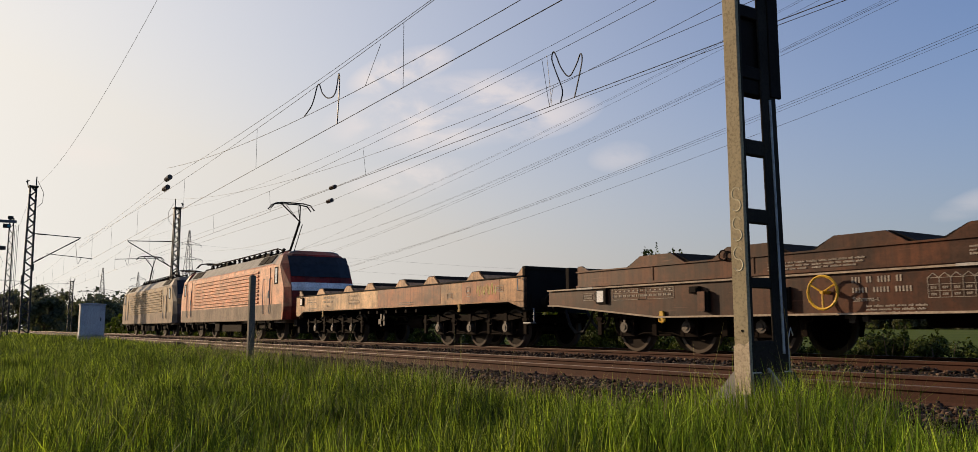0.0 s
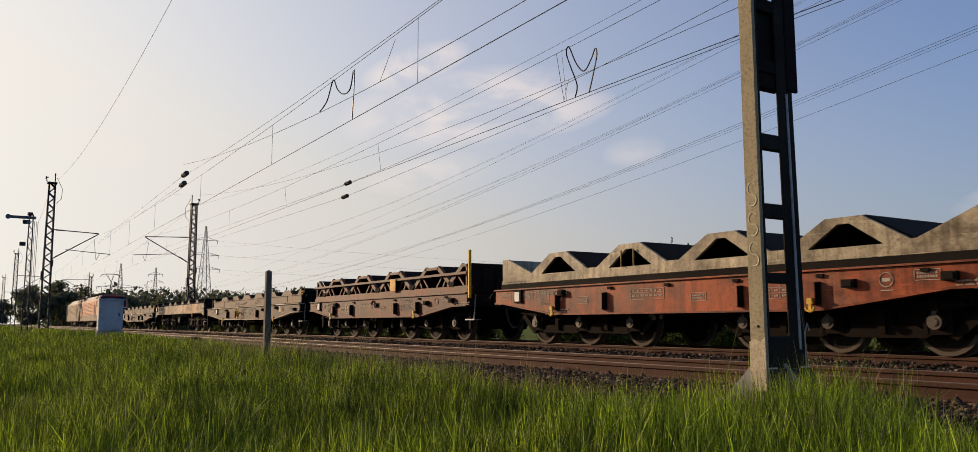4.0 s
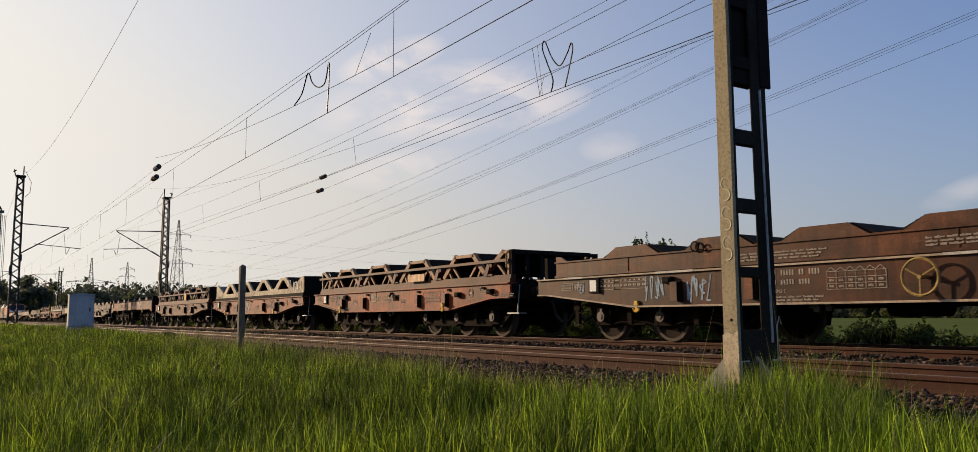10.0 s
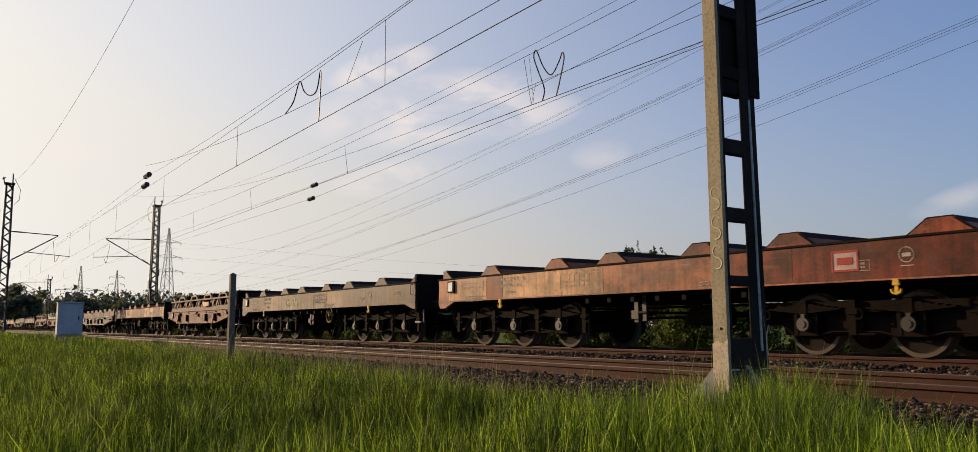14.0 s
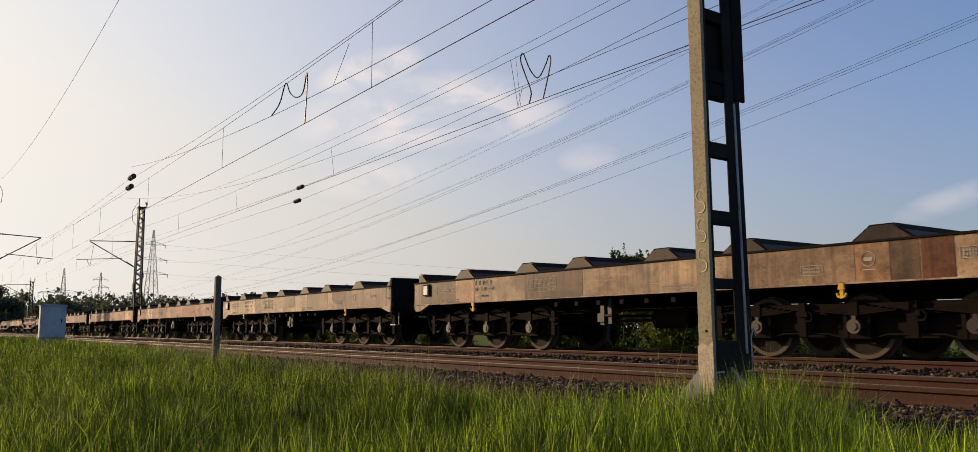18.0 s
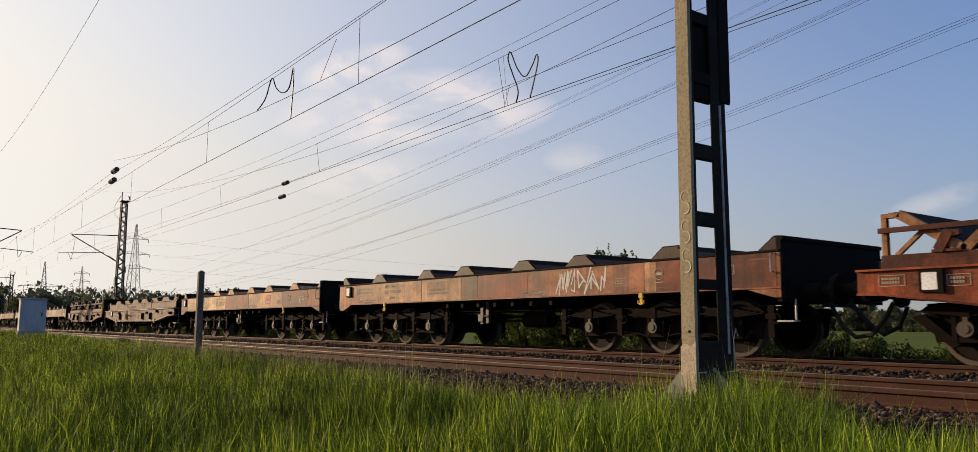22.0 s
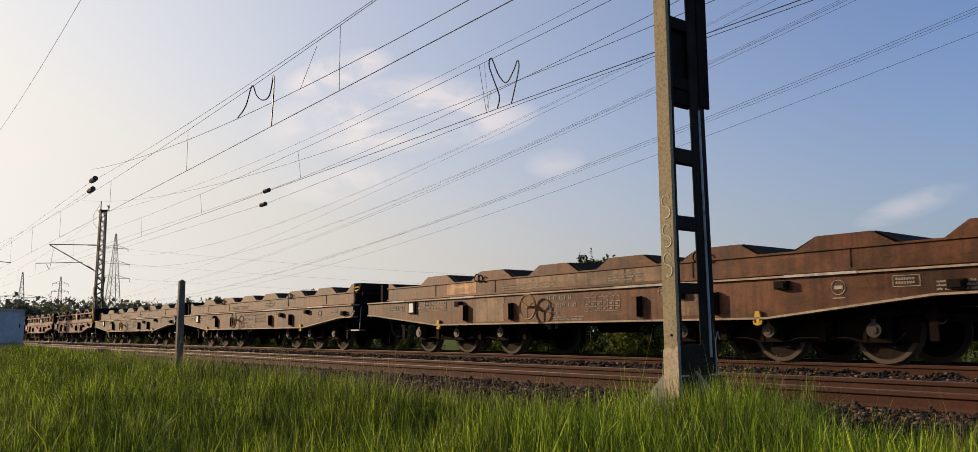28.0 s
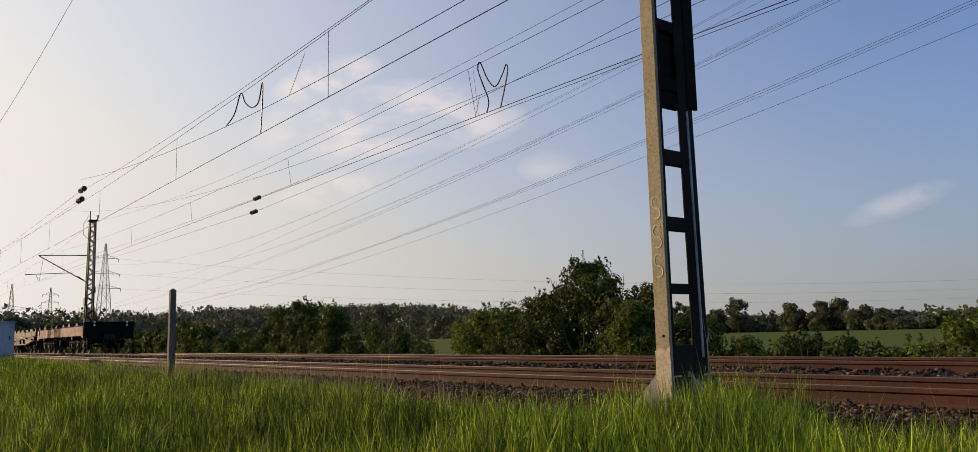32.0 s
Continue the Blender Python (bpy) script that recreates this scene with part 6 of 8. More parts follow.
arched(47.79, ARCHED, 0, patches=())
flat(60.58, "flat coil wagon with brown sides and light tan panels", OXIDE_L, panels((0.6, 2.6, BROWN_P), (2.7, 4.1, TAN_L), (5.9, 8.1, BROWN_P), (8.16, 10.2, OXIDE_L), (10.22, 13.0, TAN_L), (13.02, 14.7, OXIDE_L)), 2, hooks=OLD_YELLOW)
bellied(76.23, BELLY + " and worn pale flange", 0, wheel_x=8.67, patches=[(12.6, 0.7, 0.95, 1.2, SOOT_TAN), (6.2, 0.9, 0.70, 1.2, UMBER_W), (8.95, 0.4, 0.72, 0.95, GREYTAN)])
flat(92.75, "flat coil wagon with red-brown sides and white graffiti", OXIDE, panels((5.85, 6.92, DARKBR), (6.94, 8.3, OXIDE_L), (8.32, 9.48, REDBR), (9.5, 11.85, OXIDE), (11.88, 14.7, REDBR)), 0, wheel=5.44, cradle=DARKBR, grid_x=4.25,
     spray=[(7.08, 1.2, 0.62, 0.3, SPRAY, 11, "white graffiti tag", None, "PJK!"), (10.42, 1.14, 0.85, 0.36, SPRAY, 12, "white graffiti tag", None, "PJK!")])
truss(108.77, TRUSS_BR + " and orange graffiti", 1, REDBR, RACK_BR, bogie="spring", sign=BRIGHT_SIGN, sign_w=0.4, spray=[(6.45, 0.86, 0.35, 0.26, SPRAY_Y, 14, "orange graffiti tag")], patches=[(6.1, 0.6, 0.75, 1.15, OXIDE)])
arched(121.68, ARCHED + " and white graffiti", 1, spray=[(5.2, 0.86, 0.5, 0.34, SPRAY, 15, "white graffiti tag"), (10.62, 1.42, 0.78, 0.36, SPRAY, 17, "white graffiti tag", -1.385, "PJK!"), (9.95, 1.62, 0.42, 0.24, SPRAY, 16, "white graffiti tag", -1.385, "JK!")])
truss(134.59, TRUSS_OR, 2, ORANGE, RACK_TAN, **CREAM_PLATE)
bellied(147.05, BELLY + " and pale blue graffiti", 0, nose=0.36, spray=[(1.6, 0.95, 0.3, 0.2, SPRAY_B, 17, "pale blue graffiti"), (3.6, 0.76, 0.45, 0.4, SPRAY_B, 18, "pale blue graffiti"), (4.6, 0.74, 0.6, 0.4, SPRAY_B, 19, "pale blue graffiti"),
        (10.4, 0.84, 0.6, 0.3, SPRAY_B, 20, "pale blue graffiti"), (12.9, 0.96, 0.9, 0.22, SPRAY_B, 21, "pale blue graffiti")], wheel_x=8.75, bright=False)
flat(163.35, "flat coil wagon with brown and tan sides and a red badge", OXIDE_L, panels((0.25, 1.18, OXIDE), (1.2, 2.9, REDBR), (2.93, 5.86, TAN), (5.88, 9.7, OXIDE), (9.73, 11.95, TAN_L), (11.97, 13.7, OXIDE), (13.92, 14.7, TAN_L)), 1,
     cradle=OXIDE, grab=YELLOW, logo=10.06, grid_x=4.3, spray=[])
truss(179.31, TRUSS_OR + " on a red-brown frame", 0, ORANGE, RACK_TAN, **CREAM_PLATE)
flat(192.18, "flat coil wagon with soot-grey side girders and graffiti", GREYTAN, panels((0.6, 2.7, SOOT_TAN), (6.93, 7.7, SOOT_TAN), (10.4, 14.7, SOOT_TAN)), 2, wheel=9.19, grid_x=7.75, ring_x=12.05,
     spray=[(5.1, 1.18, 1.1, 0.27, SPRAY_P, 23, "pale yellow graffiti letters")])
flat(208.18, "flat coil wagon with red-brown side girders and a red badge", OXIDE_L, panels((0.51, 2.17, TAN), (2.19, 2.84, OXIDE), (2.86, 6.2, TAN), (9.0, 10.4, OXIDE), (10.42, 14.7, REDBR)), 0, cradle=OXIDE, logo=11.05, ring_x=12.15)
flat(224.12, "flat coil wagon with rusty tan side girders", OXIDE_L, panels((3.2, 6.2, TAN), (6.2, 8.6, OXIDE), (12.6, 14.6, TAN)), 1, grab=YELLOW)
flat(240.15, "flat coil wagon with rust-stained tan side girders", OXIDE_L, panels((2.5, 3.6, TAN_L), (5.0, 6.6, BROWN_P), (9.6, 12.0, OXIDE)), 2, wheel=5.4)
flat(256.18, "flat coil wagon with pale grey side girders and rust stains", GREYTAN_L, panels((3.19, 3.97, TAN_L), (9.0, 10.6, GREYTAN), (12.3, 14.7, GREYTAN)) + [(6.95, 0.95, 1.2, 1.595, GREYTAN), (10.93, 0.95, 1.33, 1.595, UMBER_W), (11.05, 0.7, 1.26, 1.33, UMBER_W)], 0, wheel=5.41, ring_x=12.55)
flat(272.25, "flat coil wagon with grey and brown patched side girders", GREYTAN_L, panels((0.35, 2.0, SOOT_TAN), (2.0, 2.8, TAN), (4.71, 6.55, SOOT_TAN), (6.57, 10.25, GREYTAN_L), (10.27, 12.2, GREYTAN), (12.21, 12.7, TAN), (12.71, 13.1, SOOT_TAN), (13.12, 13.54, BROWN_P)), 1, grid_x=4.85)
truss(288.17, TRUSS_BR + " and tall yellow end pole", 2, REDBR, RACK_BR, pole=True, bogie="spring", sign=BRIGHT_SIGN, sign_w=0.4, spray=[(3.0, 0.84, 0.95, 0.24, CHALK, 24, "faint graffiti tag")])
bellied(300.83, BELLY + " and pale patches", 1, nose=0.38, side=OCHRE, wall=OCHRE, patches=[(4.85, 0.4, 0.72, 0.95, GREYTAN), (8.2, 0.3, 0.78, 0.95, OXIDE_L)], wheel_x=6.6, number_x=8.3, grid_x=7.0, bright=False)
flat(317.25, "flat coil wagon with tan-brown side girders and a red badge", REDBR, panels((1.04, 6.03, TAN_L), (6.05, 8.6, OXIDE), (8.63, 11.8, TAN), (11.81, 13.85, REDBR), (13.87, 14.75, OXIDE)), 2, cradle=TAN, grab=YELLOW, logo=10.31,
     spray=[(13.2, 1.2, 0.35, 0.2, SPRAY, 30, "white graffiti stroke")])
flat(333.40, "flat coil wagon with rusty brown side girders and white graffiti", OXIDE_L, panels((1.34, 4.6, TAN), (4.62, 6.35, TAN), (6.37, 7.0, SOOT_TAN), (7.03, 8.8, OXIDE), (8.81, 12.05, OXIDE_L), (12.06, 12.33, TAN), (12.34, 14.7, OXIDE)), 0,
     spray=[(9.68, 1.12, 0.62, 0.42, SPRAY, 25, "white graffiti"), (10.35, 1.14, 0.75, 0.42, SPRAY, 26, "white graffiti")])
truss(349.36, TRUSS_OR + " and white graffiti", 1, ORANGE, RACK_TAN, spray=[(9.2, 0.95, 1.4, 0.26, SPRAY, 27, "white graffiti tag")], **CREAM_PLATE)
truss(362.40, TRUSS_BR + " with a yellow triangle sign", 0, REDBR, RACK_BR, bogie="spring", sign_w=0.4)
truss(375.28, TRUSS_OR + " and a grey plate", 2, ORANGE, RACK_TAN, **{**CREAM_PLATE, "sign": GREYTAN, "sign_label": "grey lettered plate"})
truss(388.25, TRUSS_BR + " and a yellow end pole", 1, REDBR, RACK_BR, pole=True, bogie="spring", sign_w=0.4, spray=[(6.75, 0.8, 0.5, 0.34, SPRAY, 28, "white graffiti tag")])
bellied(400.92, BELLY + " and bright yellow handwheel", 2, patches=[(5.5, 0.3, 0.70, 1.2, GREYTAN)])
bellied(417.02, BELLY + ", dusted ochre", 0, side=OCHRE, wall=OCHRE, wheel_x=6.6, bright=False)
bellied(433.11, BELLY + " and pale panels", 1, side=OCHRE, wall=OCHRE, patches=[(4.8, 1.0, 0.70, 1.2, GREYTAN), (10.1, 0.8, 0.72, 1.2, GREYTAN)], wall_patches=((3.5, 4.66, TAN), (6.05, 10.03, GREYTAN)), bright=False)
flat(449.85, "flat coil wagon with patched rusty-brown sides, last of the train", OXIDE_L,
     panels((0.83, 2.87, OXIDE), (2.89, 4.03, TAN), (4.05, 4.42, OXIDE), (4.43, 5.55, OXIDE_L), (5.57, 6.4, REDBR), (6.42, 8.28, OXIDE_L), (8.3, 8.54, BROWN_P), (8.55, 9.9, OXIDE_L), (9.9, 12.43, ORANGE), (12.45, 12.84, BROWN_P), (12.85, 14.7, OXIDE)), 2, cradle=DARKBR)


truss_badge()


def tail_markers():
    """Two reflector lamps on the end of the last wagon."""
    last = WAGONS[-1][0]

    def lamp(b):
        b.box(0, 0.04, -0.10, 0.10, -0.16, 0.16)
        b.path([(0.02, -0.06, 0.16), (0.02, -0.06, 0.24), (0.02, 0.06, 0.24), (0.02, 0.06, 0.16)], 0.012, 5)

    def mark(b):
        for s in (-1, 1):
            b.prism_x([(-0.08, s * 0.14), (0.08, s * 0.14), (0.0, s * 0.01)], 0.04, 0.045)

    for y in (-0.85, 0.95):
        h = part("tail_marker", mesh_of("tail_marker", STEEL_DARK, lamp), last, (14.84, y, 1.74), "tail marker board")
        part("tail_reflector", mesh_of("tail_reflector", WHITE, mark), h, (0, 0, 0), "white triangles")


tail_markers()


# ---- line-side structures ----
WING = surface("wing_plate_grey", (0.22, 0.21, 0.19), rough=0.7, small=25)


def ladder_mast():
    """A concrete mast: two legs tied by rungs, a dark plate box above, flared foot on a foundation."""
    m = thing("concrete_mast", (-4.22, 5.0, 0.0), "weathered concrete ladder mast standing in the grass beside the track", "mast")
    H_ = 12.0

    def near_leg(b):
        b.add([(-0.07, 0, 0.0), (0.07, 0, 0.0), (0.07, 0.035, 0.0), (-0.07, 0.035, 0.0), (-0.055, 0.0, H_), (0.055, 0.0, H_), (0.055, 0.03, H_), (-0.055, 0.03, H_)],
              [(3, 2, 1, 0), (4, 5, 6, 7), (0, 1, 5, 4), (1, 2, 6, 5), (2, 3, 7, 6), (3, 0, 4, 7)])

    def far_leg(b):
        b.add([(0.046, 0.262, 0.0), (0.07, 0.262, 0.0), (0.07, 0.45, 0.0), (0.046, 0.45, 0.0), (0.033, 0.13, H_), (0.055, 0.13, H_), (0.055, 0.26, H_), (0.033, 0.26, H_)],
              [(3, 2, 1, 0), (4, 5, 6, 7), (0, 1, 5, 4), (1, 2, 6, 5), (2, 3, 7, 6), (3, 0, 4, 7)])

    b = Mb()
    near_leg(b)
    one("leg", b, CONC_SHADED, m, bevel=0.008)
    # added strip that gives the leg's front its sunlit tone
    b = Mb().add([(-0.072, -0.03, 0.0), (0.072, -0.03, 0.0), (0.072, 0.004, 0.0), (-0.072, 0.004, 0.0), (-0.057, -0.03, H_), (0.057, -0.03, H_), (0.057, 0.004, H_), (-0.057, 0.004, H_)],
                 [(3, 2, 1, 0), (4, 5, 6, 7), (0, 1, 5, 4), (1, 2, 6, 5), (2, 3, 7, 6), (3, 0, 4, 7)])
    one("leg_facing", b, CONCRETE, m, label="pale strip for the leg's lit face", bevel=0.006)
    low = Mb().add([(-0.074, -0.036, 0.0), (0.074, -0.036, 0.0), (0.074, -0.028, 0.0), (-0.074, -0.028, 0.0), (-0.0735, -0.036, 0.36), (-0.02, -0.036, 0.385), (0.03, -0.036, 0.365), (0.0735, -0.036, 0.40),
                    (-0.0735, -0.028, 0.36), (-0.02, -0.028, 0.385), (0.03, -0.028, 0.365), (0.0735, -0.028, 0.40)],
                   [(0, 1, 7, 6, 5, 4), (2, 3, 8, 9, 10, 11), (1, 2, 11, 7), (3, 0, 4, 8), (4, 5, 9, 8), (5, 6, 10, 9), (6, 7, 11, 10)])
    one("leg_repair", low, surface("repair_mortar", (0.46, 0.375, 0.265), rough=0.95, big=2.5, small=50, bump=0.4), m, label="paler mortar repair at the foot")
    one("bolt_hole", Mb().tube((0.012, -0.034, 0.475), (0.012, -0.02, 0.475), 0.011, 10), STEEL_DARK, m)
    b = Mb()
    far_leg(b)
    one("leg", b, CONC_SHADED, m, bevel=0.008)
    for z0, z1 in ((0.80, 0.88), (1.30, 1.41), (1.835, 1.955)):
        one("rung", Mb().box(0.0, 0.066, 0.03, 0.30, z0, z1), CONC_SHADED, m, bevel=0.006)
    one("foot_web", Mb().box(0.02, 0.066, 0.03, 0.44, 0.0, 0.40), CONC_SHADED, m, bevel=0.006)
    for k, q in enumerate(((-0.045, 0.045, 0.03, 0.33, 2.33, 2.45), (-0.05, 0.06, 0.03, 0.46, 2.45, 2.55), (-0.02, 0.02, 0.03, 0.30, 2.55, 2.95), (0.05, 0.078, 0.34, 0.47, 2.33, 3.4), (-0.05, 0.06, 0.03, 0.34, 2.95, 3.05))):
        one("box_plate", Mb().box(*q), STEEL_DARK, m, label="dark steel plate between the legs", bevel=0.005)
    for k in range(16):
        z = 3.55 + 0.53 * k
        one("rung", Mb().box(0.0, 0.05, 0.028, 0.2, z, z + 0.11), CONC_SHADED, m)
    one("conduit", Mb().tube((0.075, 0.36, 0.3), (0.07, 0.33, 2.3), 0.012, 6), ZINC, m, label="thin bright conduit")
    one("cable_loop", Mb().path([(0.09, 0.40, 0.05), (0.09, 0.40, 0.42), (0.09, 0.43, 0.5), (0.08, 0.47, 0.44)], 0.005, 5), ZINC, m)
    # flared foot and foundation
    for y in (-0.01, 0.36):
        b = Mb()
        b.add([(-0.10, y, -0.02), (0.085, y, -0.02), (0.085, y + 0.12, -0.02), (-0.10, y + 0.12, -0.02), (-0.072, y, 0.17), (0.072, y, 0.17), (0.072, y + 0.1, 0.17), (-0.072, y + 0.1, 0.17)],
              [(3, 2, 1, 0), (4, 5, 6, 7), (0, 1, 5, 4), (1, 2, 6, 5), (2, 3, 7, 6), (3, 0, 4, 7)])
        one("foot_flare", b, BASE_CONC, m)
    for s, y in ((-1, -0.02), (1, 0.16)):
        one("foot_wing", Mb().prism([(s * 0.07, 0.20), (s * 0.37, -0.10), (s * 0.37, -0.34), (s * 0.07, -0.34)], y, y + 0.03), WING, m, label="grey sloping wing plate", bevel=0.004)
    one("foot_wing", Mb().prism_x([(0.0, 0.16), (-0.0, -0.1), (0.62, -0.1), (0.45, 0.16)], 0.075, 0.10), MAST_DARK, m)
    f = thing("mast_foundation", (-4.22, 5.2, -0.02), "rough pale concrete foundation block of the mast", "foundation", me=Mb().box(-0.52, 0.26, -0.26, 0.36, -0.75, -0.06).mesh("mast_foundation", BASE_CONC, 0.03))
    # painted rings on the leg
    def mark(b):
        pts = [(0.042 * math.cos(a), 0, 0.046 + 0.046 * math.sin(a)) for a in [0.5 + 4.2 * i / 9 for i in range(10)]]
        pts += [(-p[0], 0, -p[2]) for p in reversed(pts[:-1])]
        b.path(pts, 0.008, 4)
    me = mesh_of("leg_mark", surface("mark_paint", (0.43, 0.385, 0.27), rough=0.8, bump=0.1), mark)
    for z in (1.02, 1.25, 1.48):
        part("painted_mark", me, m, (0, -0.027, z), "faded painted ring")


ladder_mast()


def lattice(b, h, w0, w1, n, bar=0.05, z0=0.0):
    """A four-legged lattice shaft."""
    def half(z):
        return (w0 + (w1 - w0) * z / h) / 2
    for sx in (-1, 1):
        for sy in (-1, 1):
            b.tube((sx * half(0), sy * half(0), z0), (sx * half(h), sy * half(h), z0 + h), bar, 4)
    for k in range(n):
        za, zb = h * k / n, h * (k + 1) / n
        a, c = half(za), half(zb)
        s = 1 if k % 2 else -1
        for d in (-1, 1):
            b.tube((-s * a, d * a, z0 + za), (s * c, d * c, z0 + zb), bar * 0.55, 4)
            b.tube((d * a, s * a, z0 + za), (d * c, -s * c, z0 + zb), bar * 0.55, 4)


def insulator(b, p0, p1, r=0.06, n=6):
    p0, p1 = Vector(p0), Vector(p1)
    for k in range(n):
        a, c = p0.lerp(p1, k / n), p0.lerp(p1, (k + 0.6) / n)
        b.tube(a, c, r, 8)
    b.tube(p0, p1, r * 0.5, 6)


def line_mast(x, y, side, h, contact_y, contact_z, steps=False):
    """A steel lattice mast; side: +1 reaches towards +y, -1 towards -y."""
    m = thing("catenary_mast", (x, y, 0.0), "dark steel lattice mast holding the overhead line", "mast", "overhead line masts")
    b = Mb()
    lattice(b, h, 0.62, 0.42, 28, 0.085, -0.3)
    one("shaft", b, MAST_DARK, m)
    one("foundation", Mb().box(-0.5, 0.5, -0.5, 0.5, -0.9, -0.22), BASE_CONC, m, bevel=0.03)
    reach = (contact_y - y)
    s = side
    b = Mb()
    b.tube((0, s * 0.25, contact_z + 2.3), (0, reach + s * 0.1, contact_z + 2.15), 0.04, 6)
    b.tube((0, s * 0.25, contact_z - 0.05), (0, reach + s * 0.05, contact_z + 2.1), 0.045, 6)
    b.tube((0, reach * 0.35, contact_z + 0.75), (0, reach + s * 1.0, contact_z + 0.5), 0.03, 6)
    b.tube((0, reach + s * 0.2, contact_z + 0.5), (0, reach, contact_z + 0.02), 0.02, 6)
    b.tube((0, reach - s * 0.25, contact_z + 1.7), (0, reach - s * 0.05, contact_z + 0.02), 0.015, 5)
    one("cantilever", b, MAST_DARK, m, label="dark tubular bracket arm")
    b = Mb()
    insulator(b, (0, s * 0.45, contact_z + 2.29), (0, s * 1.1, contact_z + 2.26))
    insulator(b, (0, s * 0.5, contact_z + 0.13), (0, s * 1.05, contact_z + 0.48))
    one("insulator", b, PORCELAIN, m)
    b = Mb().box(-0.45, 0.45, -0.35, 0.35, h - 0.42, h - 0.34).tube((0.0, s * 0.2, h - 0.4), (0.0, s * 0.2, h + 0.45), 0.045, 6).tube((0.0, -s * 0.35, h - 0.4), (0.0, -s * 0.45, h + 0.15), 0.04, 6).tube((0, -s * 0.5, h - 0.05), (0, -s * 0.3, h + 0.1), 0.05, 6)
    one("head_bracket", b, MAST_DARK, m)
    one("drop_loop", Mb().path([(0.0, s * 0.3, h + 0.1), (0.0, s * 0.75, h - 0.8), (0.0, s * 0.7, h - 1.6), (0.0, s * 0.35, h - 2.0)], 0.018, 5), WIRE, m)
    one("feeder_box", Mb().box(-0.28, 0.28, -0.42, -0.26, 3.9, 4.6), MAST_DARK, m)
    one("feeder_box", Mb().box(-0.3, 0.3, 0.26, 0.4, 5.0, 5.5), MAST_DARK, m)
    if steps:
        one("tension_weight", Mb().tube((0.35, -0.3, 1.2), (0.35, -0.3, 2.4), 0.12, 10).tube((0.35, -0.3, 2.4), (0.35, -0.3, 7.0), 0.012, 5), MAST_DARK, m, label="stacked tensioning weights")
    return m


line_mast(-73.0, 4.25, 1, 12.0, NEAR_Y, 5.62)
line_mast(-77.0, 16.0, -1, 11.7, FAR_Y, 5.97, True)
line_mast(-145.0, 4.25, 1, 11.6, NEAR_Y, 5.6)
line_mast(-158.0, 16.0, -1, 9.0, FAR_Y, 5.9)
line_mast(-222.0, 4.25, 1, 11.6, NEAR_Y, 5.6)


def semaphore():
    s = thing("semaphore_signal", (-78.0, 3.15, 0.0), "tall dark semaphore signal with horizontal white arm and lamp box", "railway signal")
    b = Mb()
    lattice(b, 9.9, 0.42, 0.28, 22, 0.055, -0.3)
    one("post", b, MAST_DARK, s)
    one("foundation", Mb().box(-0.4, 0.4, -0.4, 0.4, -0.9, -0.25), BASE_CONC, s, bevel=0.03)
    one("arm", Mb().box(0.2, 0.24, -1.65, 0.35, 9.18, 9.42).tube((0.2, -1.68, 9.3), (0.25, -1.68, 9.3), 0.2, 16), surface("arm_enamel", (0.10, 0.10, 0.11), rough=0.4), s, label="signal arm seen from behind", bevel=0.004)
    one("spectacle", Mb().box(0.22, 0.3, -0.62, -0.05, 8.75, 9.1), MAST_DARK, s, bevel=0.02)
    one("lamp_lens", Mb().tube((0.3, -0.2, 8.92), (0.33, -0.2, 8.92), 0.12, 12), surface("lens_blue", (0.02, 0.16, 0.22), rough=0.15, bump=0.0), s, label="blue-green glass lens")
    one("lamp_box", Mb().box(-0.2, 0.3, -0.75, -0.3, 6.95, 7.25).box(-0.1, 0.3, -0.3, 0.1, 9.5, 9.75), MAST_DARK, s, bevel=0.02)
    one("pull_wire", Mb().tube((0.1, 0.4, 0.2), (0.1, 0.4, 9.0), 0.015, 5), MAST_DARK, s)
    one("ladder", Mb().tube((0.35, 0.25, 0.0), (0.35, 0.25, 9.0), 0.02, 5).tube((0.35, 0.5, 0.0), (0.35, 0.5, 9.0), 0.02, 5), MAST_DARK, s)


semaphore()


def relay_cabinet():
    c = thing("relay_cabinet", (-37.0, 4.55, 0.0), "light grey trackside relay cabinet with pitched lid on a plinth", "cabinet")
    grey = surface("cabinet_grey", (0.40, 0.405, 0.41), rough=0.55, big=1.0, small=30, streak=0.15)
    one("body", Mb().box(-0.25, 0.25, -0.46, 0.46, 0.22, 1.47), grey, c, bevel=0.015)
    one("lid", Mb().prism_x([(-0.49, 1.47), (0.49, 1.47), (0.49, 1.50), (0.0, 1.535), (-0.49, 1.50)], -0.29, 0.29), grey, c, label="shallow pitched lid")
    one("plinth", Mb().box(-0.27, 0.27, -0.48, 0.48, -0.45, 0.22), surface("plinth_grey", (0.2, 0.2, 0.2), rough=0.9, small=40), c, bevel=0.01)
    d = one("door", Mb().box(0.25, 0.262, -0.43, 0.43, 0.27, 1.43), grey, c, bevel=0.004)
    one("door_handle", Mb().box(0.262, 0.285, 0.28, 0.32, 0.8, 0.95), MAST_DARK, d)


relay_cabinet()


